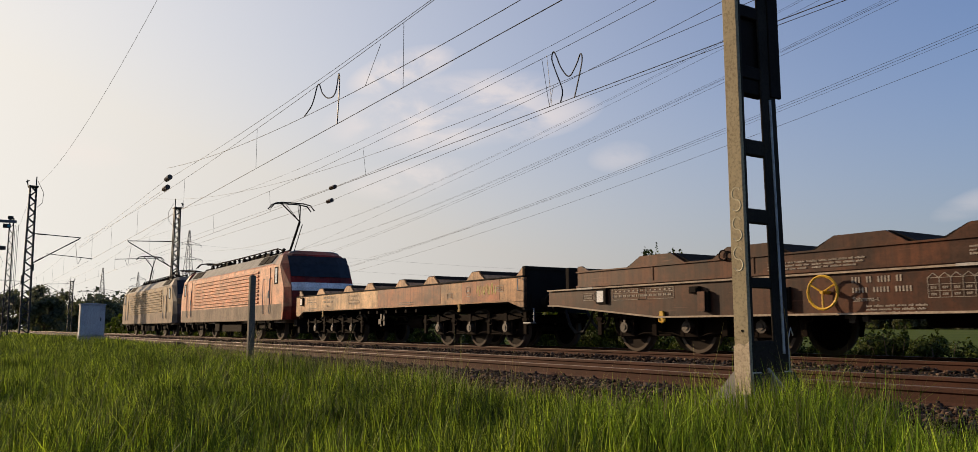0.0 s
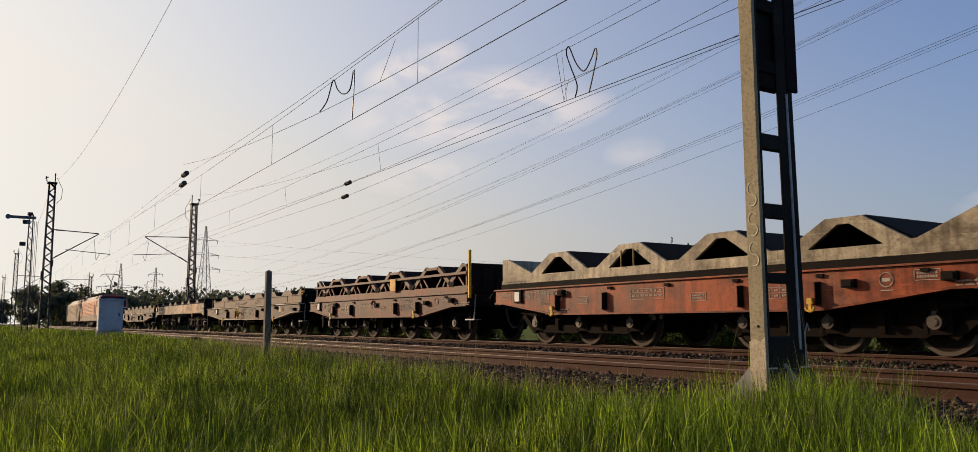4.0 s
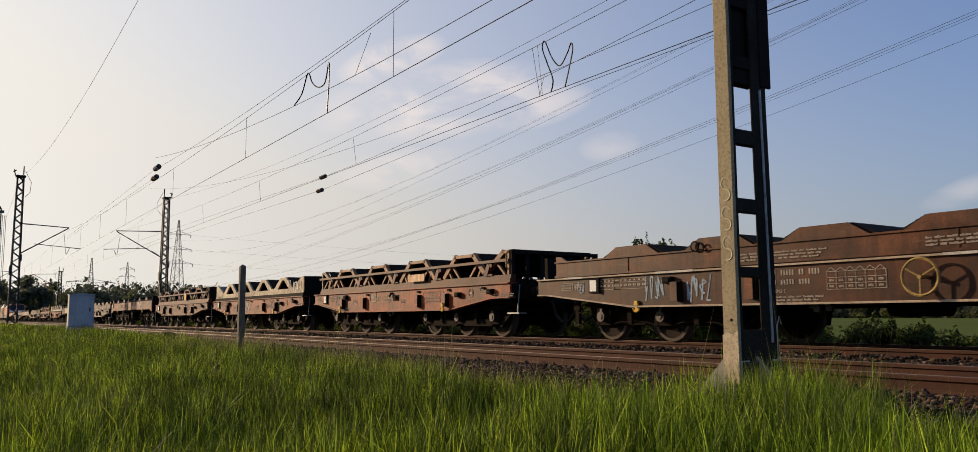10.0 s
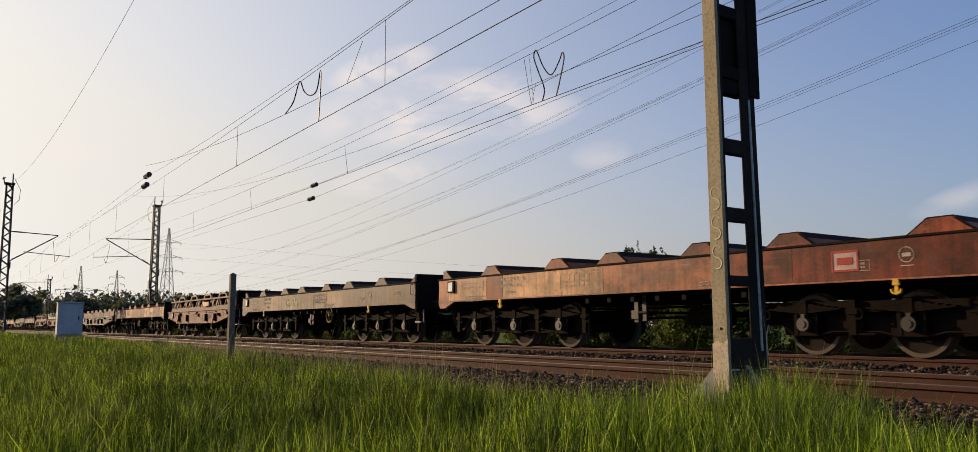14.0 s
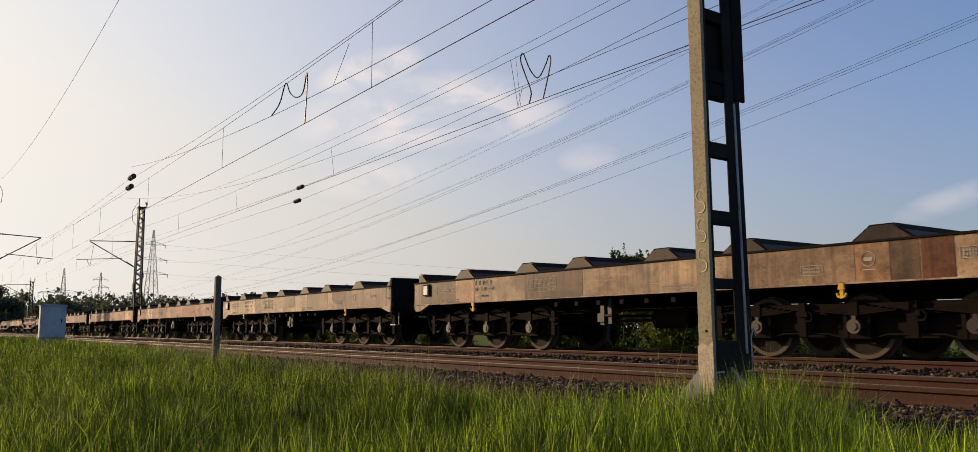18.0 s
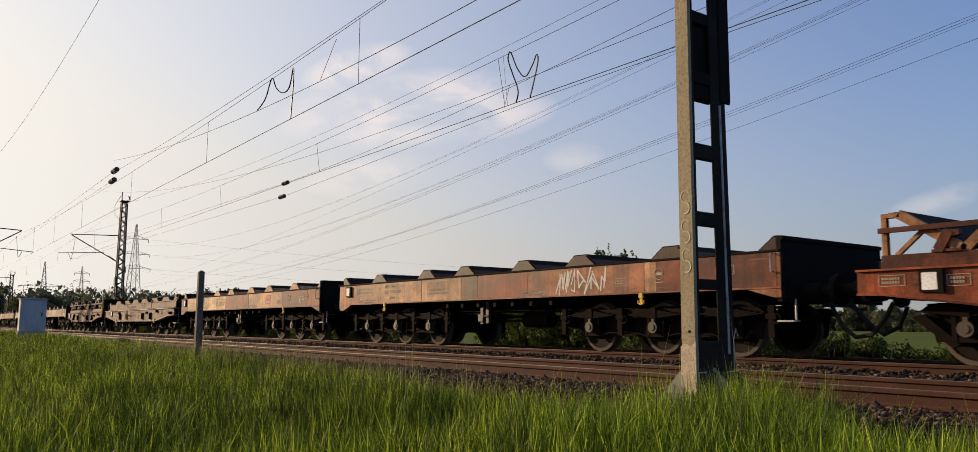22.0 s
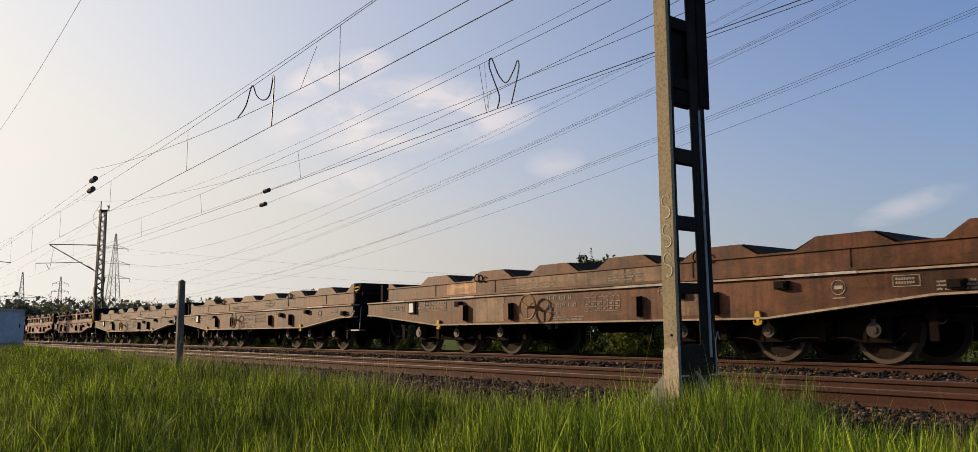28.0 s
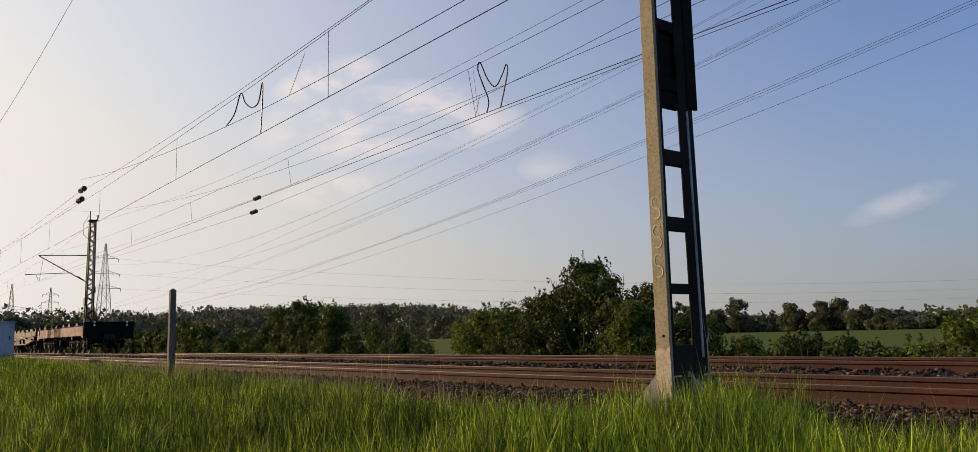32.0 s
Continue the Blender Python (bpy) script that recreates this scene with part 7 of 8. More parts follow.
def marker_post():
    p = thing("marker_post", (-14.55, 4.35, -0.3), "slim weathered grey concrete marker post in the grass", "post")
    conc = surface("post_grey", (0.125, 0.103, 0.078), rough=0.9, big=2.5, small=40, bump=0.5)
    one("shaft", Mb().add([(-0.06, -0.055, 0), (0.06, -0.055, 0), (0.06, 0.055, 0), (-0.06, 0.055, 0), (-0.052, -0.048, 1.72), (0.052, -0.048, 1.72), (0.052, 0.048, 1.72), (-0.052, 0.048, 1.72)],
                         [(3, 2, 1, 0), (4, 5, 6, 7), (0, 1, 5, 4), (1, 2, 6, 5), (2, 3, 7, 6), (3, 0, 4, 7)]), conc, p, bevel=0.008)
    one("cap", Mb().add([(-0.055, -0.05, 1.72), (0.055, -0.05, 1.72), (0.055, 0.05, 1.72), (-0.055, 0.05, 1.72), (0, 0, 1.755)], [(0, 1, 4), (1, 2, 4), (2, 3, 4), (3, 0, 4), (3, 2, 1, 0)]), conc, p)


marker_post()


# ---- overhead line ----
def wire(name, pts, r, label, group="overhead wires", cat="wire"):
    b = Mb()
    b.path(pts, r, 5)
    return thing(name, (0, 0, 0), label, cat, group, me=b.mesh(name, WIRE))


def curve_pts(y, f, x0, x1, n=40):
    return [(x0 + (x1 - x0) * k / n, y, f(x0 + (x1 - x0) * k / n)) for k in range(n + 1)]


def span(low, rise):
    """A messenger wire's height, hung from masts 71 m apart."""
    def f(x):
        u = ((x + 73.0) % 71.0) / 71.0
        return low + rise * (2 * u - 1) ** 2
    return f


MESS_N, MESS_F = span(6.86, 0.68), span(6.98, 0.85)
CW_N = lambda x: 5.62 + 0.004 * (x + 25)
wire("contact_wire", curve_pts(NEAR_Y, CW_N, -430, 60, 80), 0.0095, "grooved dark contact wire over the near track")
wire("messenger_wire", curve_pts(NEAR_Y, MESS_N, -430, 60, 240), 0.007, "thin catenary wire over the near track")
wire("messenger_wire", curve_pts(NEAR_Y + 0.05, lambda x: 7.43 - 0.030 * (x + 39.5) + 0.0009 * (x + 39.5) ** 2, -39.5, 45, 50), 0.0065, "second catenary wire in the overlap")
wire("overlap_contact_wire", curve_pts(NEAR_Y, lambda x: 6.08 + 0.0021 * (x + 10) ** 2 if x < -10 else 6.08, -39.9, 60, 60), 0.008, "rising contact wire of the overlapping section")
wire("anchor_wire", curve_pts(NEAR_Y, lambda x: 7.43 - 0.012 * (-39.5 - x), -73, -39.5, 14), 0.0065, "anchoring wire beyond the insulator")
wire("anchor_wire", curve_pts(NEAR_Y, lambda x: 7.03 - 0.004 * (-39.9 - x), -73, -39.9, 14), 0.0065, "anchoring wire beyond the insulator")
wire("contact_wire", curve_pts(FAR_Y, lambda x: 5.97, -430, 60, 80), 0.0095, "grooved dark contact wire over the far track")
wire("messenger_wire", curve_pts(FAR_Y, MESS_F, -430, 60, 240), 0.007, "thin catenary wire over the far track")
wire("overlap_contact_wire", curve_pts(FAR_Y, lambda x: 6.0 + 0.0020 * (x + 30) ** 2 * (1 if x > -30 else 0) + (0.06 * (-30 - x) * 0.0 if x < -30 else 0.0), -30.1, 60, 60), 0.0065, "rising wire of the overlapping section")
wire("catenary_wire", curve_pts(FAR_Y, lambda x: 6.48 + 0.00155 * (x + 15.5) ** 2, -70, 40, 60), 0.0065, "second catenary wire over the far track")
wire("lower_anchor_wire", curve_pts(FAR_Y, lambda x: 5.49 + 0.026 * (x + 30.3) if x < -15 else 5.89, -30.3, 60, 40), 0.0065, "second contact wire over the far track")
wire("anchor_wire", curve_pts(FAR_Y, lambda x: 5.5 + 0.008 * (-30.3 - x), -77, -30.2, 14), 0.0065, "anchoring wire beyond the far insulator")
wire("anchor_wire", curve_pts(FAR_Y, lambda x: 6.0 + 0.012 * (-30 - x), -77, -29.9, 14), 0.0065, "anchoring wire beyond the far insulator")
wire("feeder_wire", curve_pts(4.25, lambda x: 9.7 + 1.9 * (2 * (((x + 73.0) % 69.0) / 69.0) - 1) ** 2, -211, 64, 160), 0.0065, "thick feeder wire along the mast tops")
wire("earth_wire", curve_pts(16.0, lambda x: 9.6 + 1.6 * (2 * (((x + 77.0) % 81.0) / 81.0) - 1) ** 2, -158, 80, 90), 0.007, "thin earth wire along the far masts")


def droppers():
    near = ((-15.45, MESS_N), (-25.92, MESS_N), (-36.1, MESS_N), (-47.0, MESS_N), (-56.0, MESS_N), (-65.0, MESS_N))
    for x, f in near:
        wire("dropper", [(x, NEAR_Y, CW_N(x)), (x, NEAR_Y, f(x))], 0.006, "thin vertical dropper wire", "dropper wires", "dropper")
    for x in (-26.9, -37.7, -48.0, -58.0, -67.0, -15.9):
        wire("dropper", [(x, FAR_Y, 5.97), (x - 0.3, FAR_Y, MESS_F(x - 0.3))], 0.006, "thin slanted dropper wire", "dropper wires", "dropper")
    wire("dropper", [(-17.45, NEAR_Y, 6.2), (-16.61, NEAR_Y, 6.99)], 0.006, "thin slanted dropper wire", "dropper wires", "dropper")
    wire("dropper", [(-15.71, FAR_Y, 6.48), (-15.93, FAR_Y, 5.95)], 0.006, "thin short dropper wire", "dropper wires", "dropper")
    for k in range(16):
        for y, f, z in ((NEAR_Y, MESS_N, None), (FAR_Y, MESS_F, 5.97)):
            x = -84.0 - 10.5 * k
            wire("dropper", [(x, y, CW_N(x) if z is None else z), (x, y, f(x))], 0.006, "thin vertical dropper wire", "dropper wires", "dropper")


droppers()


def jumper(y, anchor, peaks, label):
    """A limp copper jumper: smooth drooping cable through a few heights."""
    pts = [Vector((x, y, z)) for x, z in anchor]
    fine = []
    for i in range(len(pts) - 1):
        p0, p1, p2, p3 = pts[max(i - 1, 0)], pts[i], pts[i + 1], pts[min(i + 2, len(pts) - 1)]
        for k in range(5):
            t = k / 5
            fine.append(0.5 * ((2 * p1) + (p2 - p0) * t + (2 * p0 - 5 * p1 + 4 * p2 - p3) * t * t + (3 * p1 - p0 - 3 * p2 + p3) * t ** 3))
    fine.append(pts[-1])
    wire("jumper_cable", fine, 0.017, label, "jumper cables", "cable")


jumper(NEAR_Y, [(-21.53, 6.38), (-20.95, 6.58), (-20.53, 7.04), (-20.2, 6.7), (-19.74, 6.46), (-19.3, 6.5), (-19.08, 6.95), (-19.05, 6.5), (-19.14, 5.65)], 2, "drooping black jumper cable between near wires")
jumper(FAR_Y, [(-15.45, 5.98), (-15.37, 6.26), (-15.6, 6.75), (-15.78, 7.16), (-15.68, 7.32), (-15.4, 6.82), (-15.09, 6.54), (-14.8, 6.78), (-14.66, 6.98), (-14.6, 6.8), (-14.76, 6.33), (-14.91, 5.96)], 2,
       "drooping black jumper cable between far wires")
wire("dropper", [(-15.99, FAR_Y, 7.33), (-15.8, FAR_Y, 6.0)], 0.006, "thin slanted dropper wire", "dropper wires", "dropper")
for ix, iy, iz in ((-39.5, NEAR_Y, 7.43), (-39.9, NEAR_Y, 7.02), (-30.0, FAR_Y, 6.0), (-30.3, FAR_Y, 5.5)):
    ib = Mb()
    hl, hr = (0.42, 0.12) if iy < 9 else (0.24, 0.085)
    insulator(ib, (-hl, 0, 0), (hl, 0, 0.0), hr, 5)
    thing("line_insulator", (ix, iy, iz), "dark ribbed insulator in the overhead wire", "insulator", "overhead line insulators", me=ib.mesh("line_insulator", PORCELAIN))


# ---- power line far off ----
def pylon(x, y, heading, h, arms, base):
    p = thing("power_pylon", (x, y, -1.0), "grey steel lattice power pylon standing far off in the fields", "pylon", "power pylons")
    ob = Mb()
    lattice(ob, h * 0.62, base, base * 0.42, 9, 0.16)
    lattice(ob, h * 0.38, base * 0.42, 0.4, 9, 0.12, h * 0.62)
    one("tower", ob, PYLON, p)
    for z, w in arms:
        b = Mb()
        for s in (-1, 1):
            b.tube((0, 0, z), (0, s * w, z), 0.12, 4)
            b.tube((0, s * 0.5, z + 1.4), (0, s * w, z), 0.10, 4)
            b.tube((0, s * w * 0.5, z), (0, s * w * 0.5, z + 0.7), 0.07, 4)
            b.tube((0, s * (w - 0.2), z), (0, s * (w - 0.2), z - 1.3), 0.12, 5)
        one("cross_arm", b, PYLON, p)
    p.rotation_euler = (0, 0, radians(heading))
    return p


PYLON = surface("pylon_steel", (0.16, 0.16, 0.155), rough=0.7, small=2)
pylon(-375.0, 83.5, 12.0, 44.7, ((25.6, 7.2), (31.8, 6.6), (38.4, 5.8)), 6.6)
pylon(-456.0, 60.0, 5.0, 32.2, ((20.0, 11.2),), 5.0)
pylon(-513.0, 86.5, 5.0, 34.3, ((25.8, 4.6), (30.2, 4.2)), 4.5)


def power_wires():
    a, c = Vector((-374.7, 83.5, 0)), Vector((-32.2, 70.0, 0))
    d = a - c
    nrm = Vector((-d.y, d.x, 0)).normalized()
    for z, k in ((35.1, 0.8), (30.8, 1.0), (24.5, 1.2)):
        for s in (1,):
            for off in ((0.0,) if z < 28 else (0.0, 0.35)):
                pts = []
                for i in range(61):
                    u = 1.0 - 1.35 * i / 60
                    q = c + d * u + nrm * (s * 1.47 * k + off)
                    pts.append((q.x, q.y, z - 9.58 * 4 * u * (1 - u)))
                wire("power_line", pts, 0.014, "dark high-voltage conductor sagging across the fields", "high-voltage conductors")

    # the circuit that leaves the tallest pylon across the meadow
    for z, k in ((21.2, 0.000148), (16.95, 0.000127), (12.9, 0.000106)):
        wire("power_line", [(-377.0 + 0.54 * u, 83.5 + 0.84 * u, z + k * (u - 335.0) ** 2) for u in range(0, 671, 15)], 0.022, "dark high-voltage conductor sagging across the fields", "high-voltage conductors")

    # the nearer circuit, in gentle arcs along the line
    for q, l, z in ((0.00014, 0.1221, 38.37), (0.00022, 0.1399, 35.62), (0.00022, 0.1399, 35.25), (0.00027, 0.1436, 30.08), (0.000268, 0.1428, 29.8), (0.000294, 0.143, 27.96)):
        wire("power_line", [(x, 70.0, q * x * x + l * x + z) for x in range(-300, 61, 8)], 0.018, "dark high-voltage conductor sagging across the fields", "high-voltage conductors")


power_wires()


# ---- plants ----
def quads_at(pos, nrm, size, aspect, rng):
    """Leaf-shaped quads at pos, facing nrm, of the given sizes."""
    n = len(pos)
    t = rng.normal(size=(n, 3))
    nrm = nrm / (np.linalg.norm(nrm, axis=1)[:, None] + 1e-9)
    u = np.cross(nrm, t)
    u /= np.linalg.norm(u, axis=1)[:, None] + 1e-9
    w = np.cross(nrm, u)
    s = size[:, None]
    v = np.stack([pos - u * s, pos + w * s * aspect, pos + u * s, pos - w * s * aspect + nrm * s * 0.25], 1)
    return v.reshape(-1, 3), np.arange(4 * n).reshape(-1, 4)


def crown_points(clumps, per, rng):
    """Leaf places on the shells of small clumps: rows of (x, y, z, rx, rz)."""
    pos, nrm = [], []
    for (x, y, z, rx, rz), n in zip(clumps, per):
        d = rng.normal(size=(n, 3))
        d /= np.linalg.norm(d, axis=1)[:, None]
        r = rng.uniform(0.55, 1.05, (n, 1)) ** 0.6
        pos.append(np.array([x, y, z]) + d * r * np.array([rx, rx, rz]))
        nrm.append(d + rng.normal(0, 0.38, (n, 3)) + np.array([0, 0, 0.2]))
    return np.concatenate(pos), np.concatenate(nrm)


LEAF = leafy("bush_leaf", (0.056, 0.078, 0.013), (0.125, 0.15, 0.026), 0.27)
LEAF_L = leafy("bright_leaf", (0.078, 0.108, 0.015), (0.165, 0.195, 0.03), 0.3)
# distance haze is mixed into the next two leaf colours, paler and greyer
WOOD_LEAF_HAZED = leafy("hazed_woods_leaf", (0.105, 0.115, 0.088), (0.125, 0.135, 0.105), 0.2)
LEAF_HAZED = leafy("hazed_far_leaf", (0.115, 0.122, 0.090), (0.135, 0.14, 0.105), 0.5)
GRASS = leafy("grass_blade", (0.080, 0.120, 0.011), (0.57, 0.68, 0.075), 0.28, 3.4, 0.6, 0.62)
FRESH = leafy("fresh_grass_blade", (0.19, 0.275, 0.02), (0.76, 0.94, 0.10), 0.32, 3.0, 0.6, 0.62)
THATCH = leafy("dry_thatch", (0.11, 0.082, 0.038), (0.20, 0.155, 0.08), 0.2)
STRAW = leafy("straw_stalk", (0.30, 0.25, 0.12), (0.44, 0.37, 0.20), 0.2)


def limbs(b, rng, base, top, spread, n, r):
    bx, by, bz = base
    b.tube((bx, by, bz), (bx + rng.normal(0, 0.1), by, bz + (top - bz) * 0.45), r, 7, r * 0.7)
    for k in range(n):
        a = rng.uniform(0, 2 * math.pi)
        m = (bx + math.cos(a) * spread * 0.4, by + math.sin(a) * spread * 0.3, bz + (top - bz) * rng.uniform(0.35, 0.6))
        e = (bx + math.cos(a) * spread * rng.uniform(0.6, 0.95), by + math.sin(a) * spread * 0.6, bz + (top - bz) * rng.uniform(0.7, 0.97))
        b.tube((bx, by, bz + (top - bz) * rng.uniform(0.1, 0.3)), m, r * 0.55, 6, r * 0.35)
        b.tube(m, e, r * 0.35, 5, r * 0.1)


def bush(x0, x1, y, top, leaves, label, mat, seed, size=0.055, base=-1.0, sprigs=0):
    rng = np.random.default_rng(seed)
    w = (x1 - x0) / 2
    cx = (x0 + x1) / 2
    h = top - base
    t = thing("bush", (0, 0, 0), label, "bush", "bushes beyond the track")
    b = Mb()
    for k in range(max(2, int(w))):
        limbs(b, rng, (cx + rng.uniform(-0.6, 0.6) * w, y + rng.uniform(-0.2, 0.2), base), top - 0.2, min(w, 1.6), 6, 0.05)
    one("trunk", b, BARK, t)
    # a filled body whose outline rises and falls in lobes, with shoots standing out of it
    ph = rng.uniform(0, 6.28, 3)
    lobe = lambda u: 0.86 + 0.10 * math.sin(u * w * 1.9 + ph[0]) + 0.08 * math.sin(u * w * 4.3 + ph[1]) + 0.05 * math.sin(u * w * 8.0 + ph[2])
    roof = lambda u: base + h * lobe(u) * (0.50 + 0.5 * math.sqrt(max(0.0, 1 - (u - 0.1) ** 2 / 1.21)))
    clumps, per = [], []
    n = max(18, int(w * h * 17))
    leaves = int(leaves * 2.6)
    for k in range(n):
        u = rng.uniform(-1, 1)
        top_u = roof(u)
        r = rng.uniform(0.20, 0.48) * min(1.0, h / 2.2)
        z = min(top_u - r * 0.5, base + 0.1 + (top_u - base) * rng.uniform(0.0, 1.0) ** 0.85)
        clumps.append((cx + u * max(0.1, w - r * 0.6), y + rng.uniform(-0.9, 0.9) * min(0.55, w * 0.4), z, r * 1.15, r))
        per.append(max(8, int(leaves / n)))
    for k in range(int(w * 3) + sprigs):
        u = rng.uniform(-0.9, 0.9)
        z0, lean = roof(u) - 0.25, rng.normal(0, 0.06)
        for q in range(4):
            r = (0.15 - 0.03 * q) * min(1.0, h / 1.6)
            clumps.append((cx + u * w + lean * q, y + rng.normal(0, 0.12), z0 + 0.16 * q * min(1.0, h / 1.6), r * 0.75, r * 1.4))
            per.append(int(26 - 4 * q))
    pos, nrm = crown_points(clumps, per, rng)
    for k in range(sprigs):
        u = rng.uniform(-0.8, 0.9)
        m = 22
        s = np.linspace(0, 1, m)[:, None]
        p = np.array([cx + u * w, y, roof(u) - 0.12]) + s * np.array([rng.uniform(-0.3, 0.3), 0, rng.uniform(0.3, 0.6)]) + rng.normal(0, 0.05, (m, 3)) * (1.15 - s)
        pos, nrm = np.concatenate([pos, p]), np.concatenate([nrm, rng.normal(size=(m, 3))])
    core = rng.integers(0, n, n * 14)
    ctr = np.array(clumps)[core]
    d = rng.normal(size=(len(core), 3)) * np.stack([ctr[:, 3], ctr[:, 3], ctr[:, 4]], -1) * 0.28
    pos, nrm = np.concatenate([pos, ctr[:, :3] + d]), np.concatenate([nrm, rng.normal(size=(len(core), 3)) + np.array([0, -1.0, 0.2])])
    sizes = rng.uniform(0.6, 1.25, len(pos)) * size * 0.86
    sizes[-len(core):] *= 2.8
    v, f = quads_at(pos, nrm, sizes, 0.55, rng)
    part("crown", raw_mesh("crown", v, f, mat), t)


bush(-42.9, -33.4, 17.5, 2.4, 11000, "dense round dark green bush beyond the far track", LEAF, 1, 0.07, sprigs=5)
bush(-32.3, -29.6, 17.3, 1.25, 2600, "small loose green bush beyond the track", LEAF, 2, 0.055, sprigs=4)
bush(-29.1, -27.4, 17.2, 0.95, 1700, "small upright green bush beyond the track", LEAF, 3, 0.055, sprigs=3)
bush(-27.4, -25.8, 17.2, 0.7, 1300, "low loose green bush beyond the track", LEAF, 19, 0.052)
bush(-24.2, -21.8, 17.0, 1.2, 3000, "bright green bush beyond the track", LEAF_L, 4, 0.052, sprigs=2)
bush(-22.8, -19.0, 17.0, 1.75, 5000, "bright green leafy bush with upright shoots", LEAF_L, 5, 0.052, sprigs=9)
bush(-20.3, -14.7, 17.0, 2.58, 19000, "tall dark green bush with loose top shoots", LEAF, 6, 0.055, sprigs=18)
bush(-15.6, -14.3, 16.4, 1.25, 2200, "upright bright green shrub behind the mast", LEAF_L, 7, 0.05)
bush(-14.6, -12.3, 16.7, 0.85, 3200, "dark green bramble behind the mast", LEAF, 20, 0.05, sprigs=2)
bush(-12.6, -10.9, 16.6, 0.42, 2800, "low dark bramble beside the ballast", LEAF, 8, 0.045, sprigs=2)
bush(-11.2, -9.8, 16.8, 0.66, 2600, "loose leafy green shrub beyond the track", LEAF, 9, 0.05, sprigs=3)
bush(-9.9, -8.2, 16.5, 0.45, 3000, "low green bramble thicket beyond the track", LEAF, 10, 0.045)
bush(-8.6, -5.0, 16.7, 0.74, 7600, "broad bright green bramble thicket beyond the track", LEAF_L, 11, 0.048, sprigs=7)
bush(-5.6, 0.5, 16.6, 0.85, 8000, "broad green thicket beyond the far track", LEAF, 12, 0.05, sprigs=5)
bush(0.4, 6.0, 16.6, 0.6, 3000, "broad green thicket beyond the far track", LEAF, 13, 0.06)
bush(-50.0, -43.4, 18.0, 1.0, 4600, "rounded green hedge bush beyond the track", LEAF_L, 14, 0.075)
bush(-54.4, -49.6, 18.3, 0.85, 3400, "low dark hedge bush beyond the track", LEAF, 15, 0.08)
bush(-66.0, -54.5, 19.0, 1.9, 5600, "dark green hedge bush beyond the track", LEAF, 16, 0.10)
bush(-98.0, -65.0, 19.2, 1.6, 6500, "dark green hedge along the far track", LEAF, 17, 0.16)
bush(-140.0, -97.0, 20.0, 2.2, 6500, "dark green hedge along the far track", LEAF, 18, 0.22)


def far_tree(x, y, h, w, seed, label):
    rng = np.random.default_rng(seed)
    t = thing("tree", (x, y, float(ground_z(np.float64(x), np.float64(y))) - 0.1), label, "tree", "trees across the fields")
    b = Mb()
    limbs(b, rng, (0, 0, 0), h * 0.8, w * 0.5, 7, 0.25)
    one("trunk", b, BARK, t)
    clumps, per = [], []
    for k in range(34):
        a, u = rng.uniform(0, 6.28), rng.uniform(0.0, 1.0)
        rad = w * 0.5 * math.sqrt(max(0.05, 1 - (2 * u - 0.8) ** 2 / 1.7)) * rng.uniform(0.3, 0.9)
        r = rng.uniform(0.11, 0.2) * w
        clumps.append((math.cos(a) * rad, math.sin(a) * rad, h * (0.10 + 0.82 * u), r, r * 0.8))
        per.append(95)
    pos, nrm = crown_points(clumps, per, rng)
    inner = np.repeat(np.array(clumps), 14, axis=0)
    deep = inner[:, :3] + rng.normal(size=(len(inner), 3)) * inner[:, 3:4] * 0.33
    pos, nrm = np.concatenate([pos, deep]), np.concatenate([nrm, rng.normal(size=(len(inner), 3))])
    sizes = rng.uniform(0.6, 1.3, len(pos)) * w * 0.034
    sizes[-len(inner):] = inner[:, 3] * 0.34
    v, f = quads_at(pos, nrm, sizes, 0.7, rng)
    part("crown", raw_mesh("crown", v, f, LEAF_HAZED), t)


for i, (x, y, h, w) in enumerate(((-214, 300, 15.2, 10), (-201, 306, 9.6, 4), (-189, 302, 11.8, 12), (-176, 300, 11.4, 11), (-170, 303, 11.8, 13), (-159, 300, 9.4, 12), (-151, 301, 8.3, 7), (-128, 300, 6.0, 9),
                                  (-119, 301, 6.8, 9), (-228, 303, 10.5, 13), (-240, 300, 13, 11), (-248, 300, 16, 9), (-108, 300, 8.5, 9), (-96, 302, 7.5, 10), (-80, 300, 9.0, 9), (-62, 296, 9.5, 9))):
    far_tree(x, y, h, w, 100 + i, "round dark field tree beyond the meadow")
for i, (x, y, h, w) in enumerate(((-146, 288, 4.0, 11), (-137, 287, 3.4, 11), (-128, 288, 4.2, 11), (-119, 287, 4.0, 11), (-109, 288, 4.4, 12))):
    far_tree(x, y, h, w, 170 + i, "low dark hedge bush before the farm barn")
for i, (x, y, h, w) in enumerate(((-300, 13, 13.5, 12), (-298, 23, 16.5, 16), (-310, 33, 10, 12), (-300, 5, 9, 9), (-330, 44, 12, 14), (-300, 40, 9, 10), (-310, 55, 10, 12), (-300, -8, 12, 14))):
    far_tree(x, y, h, w, 140 + i, "dark leafy tree beside the distant line")


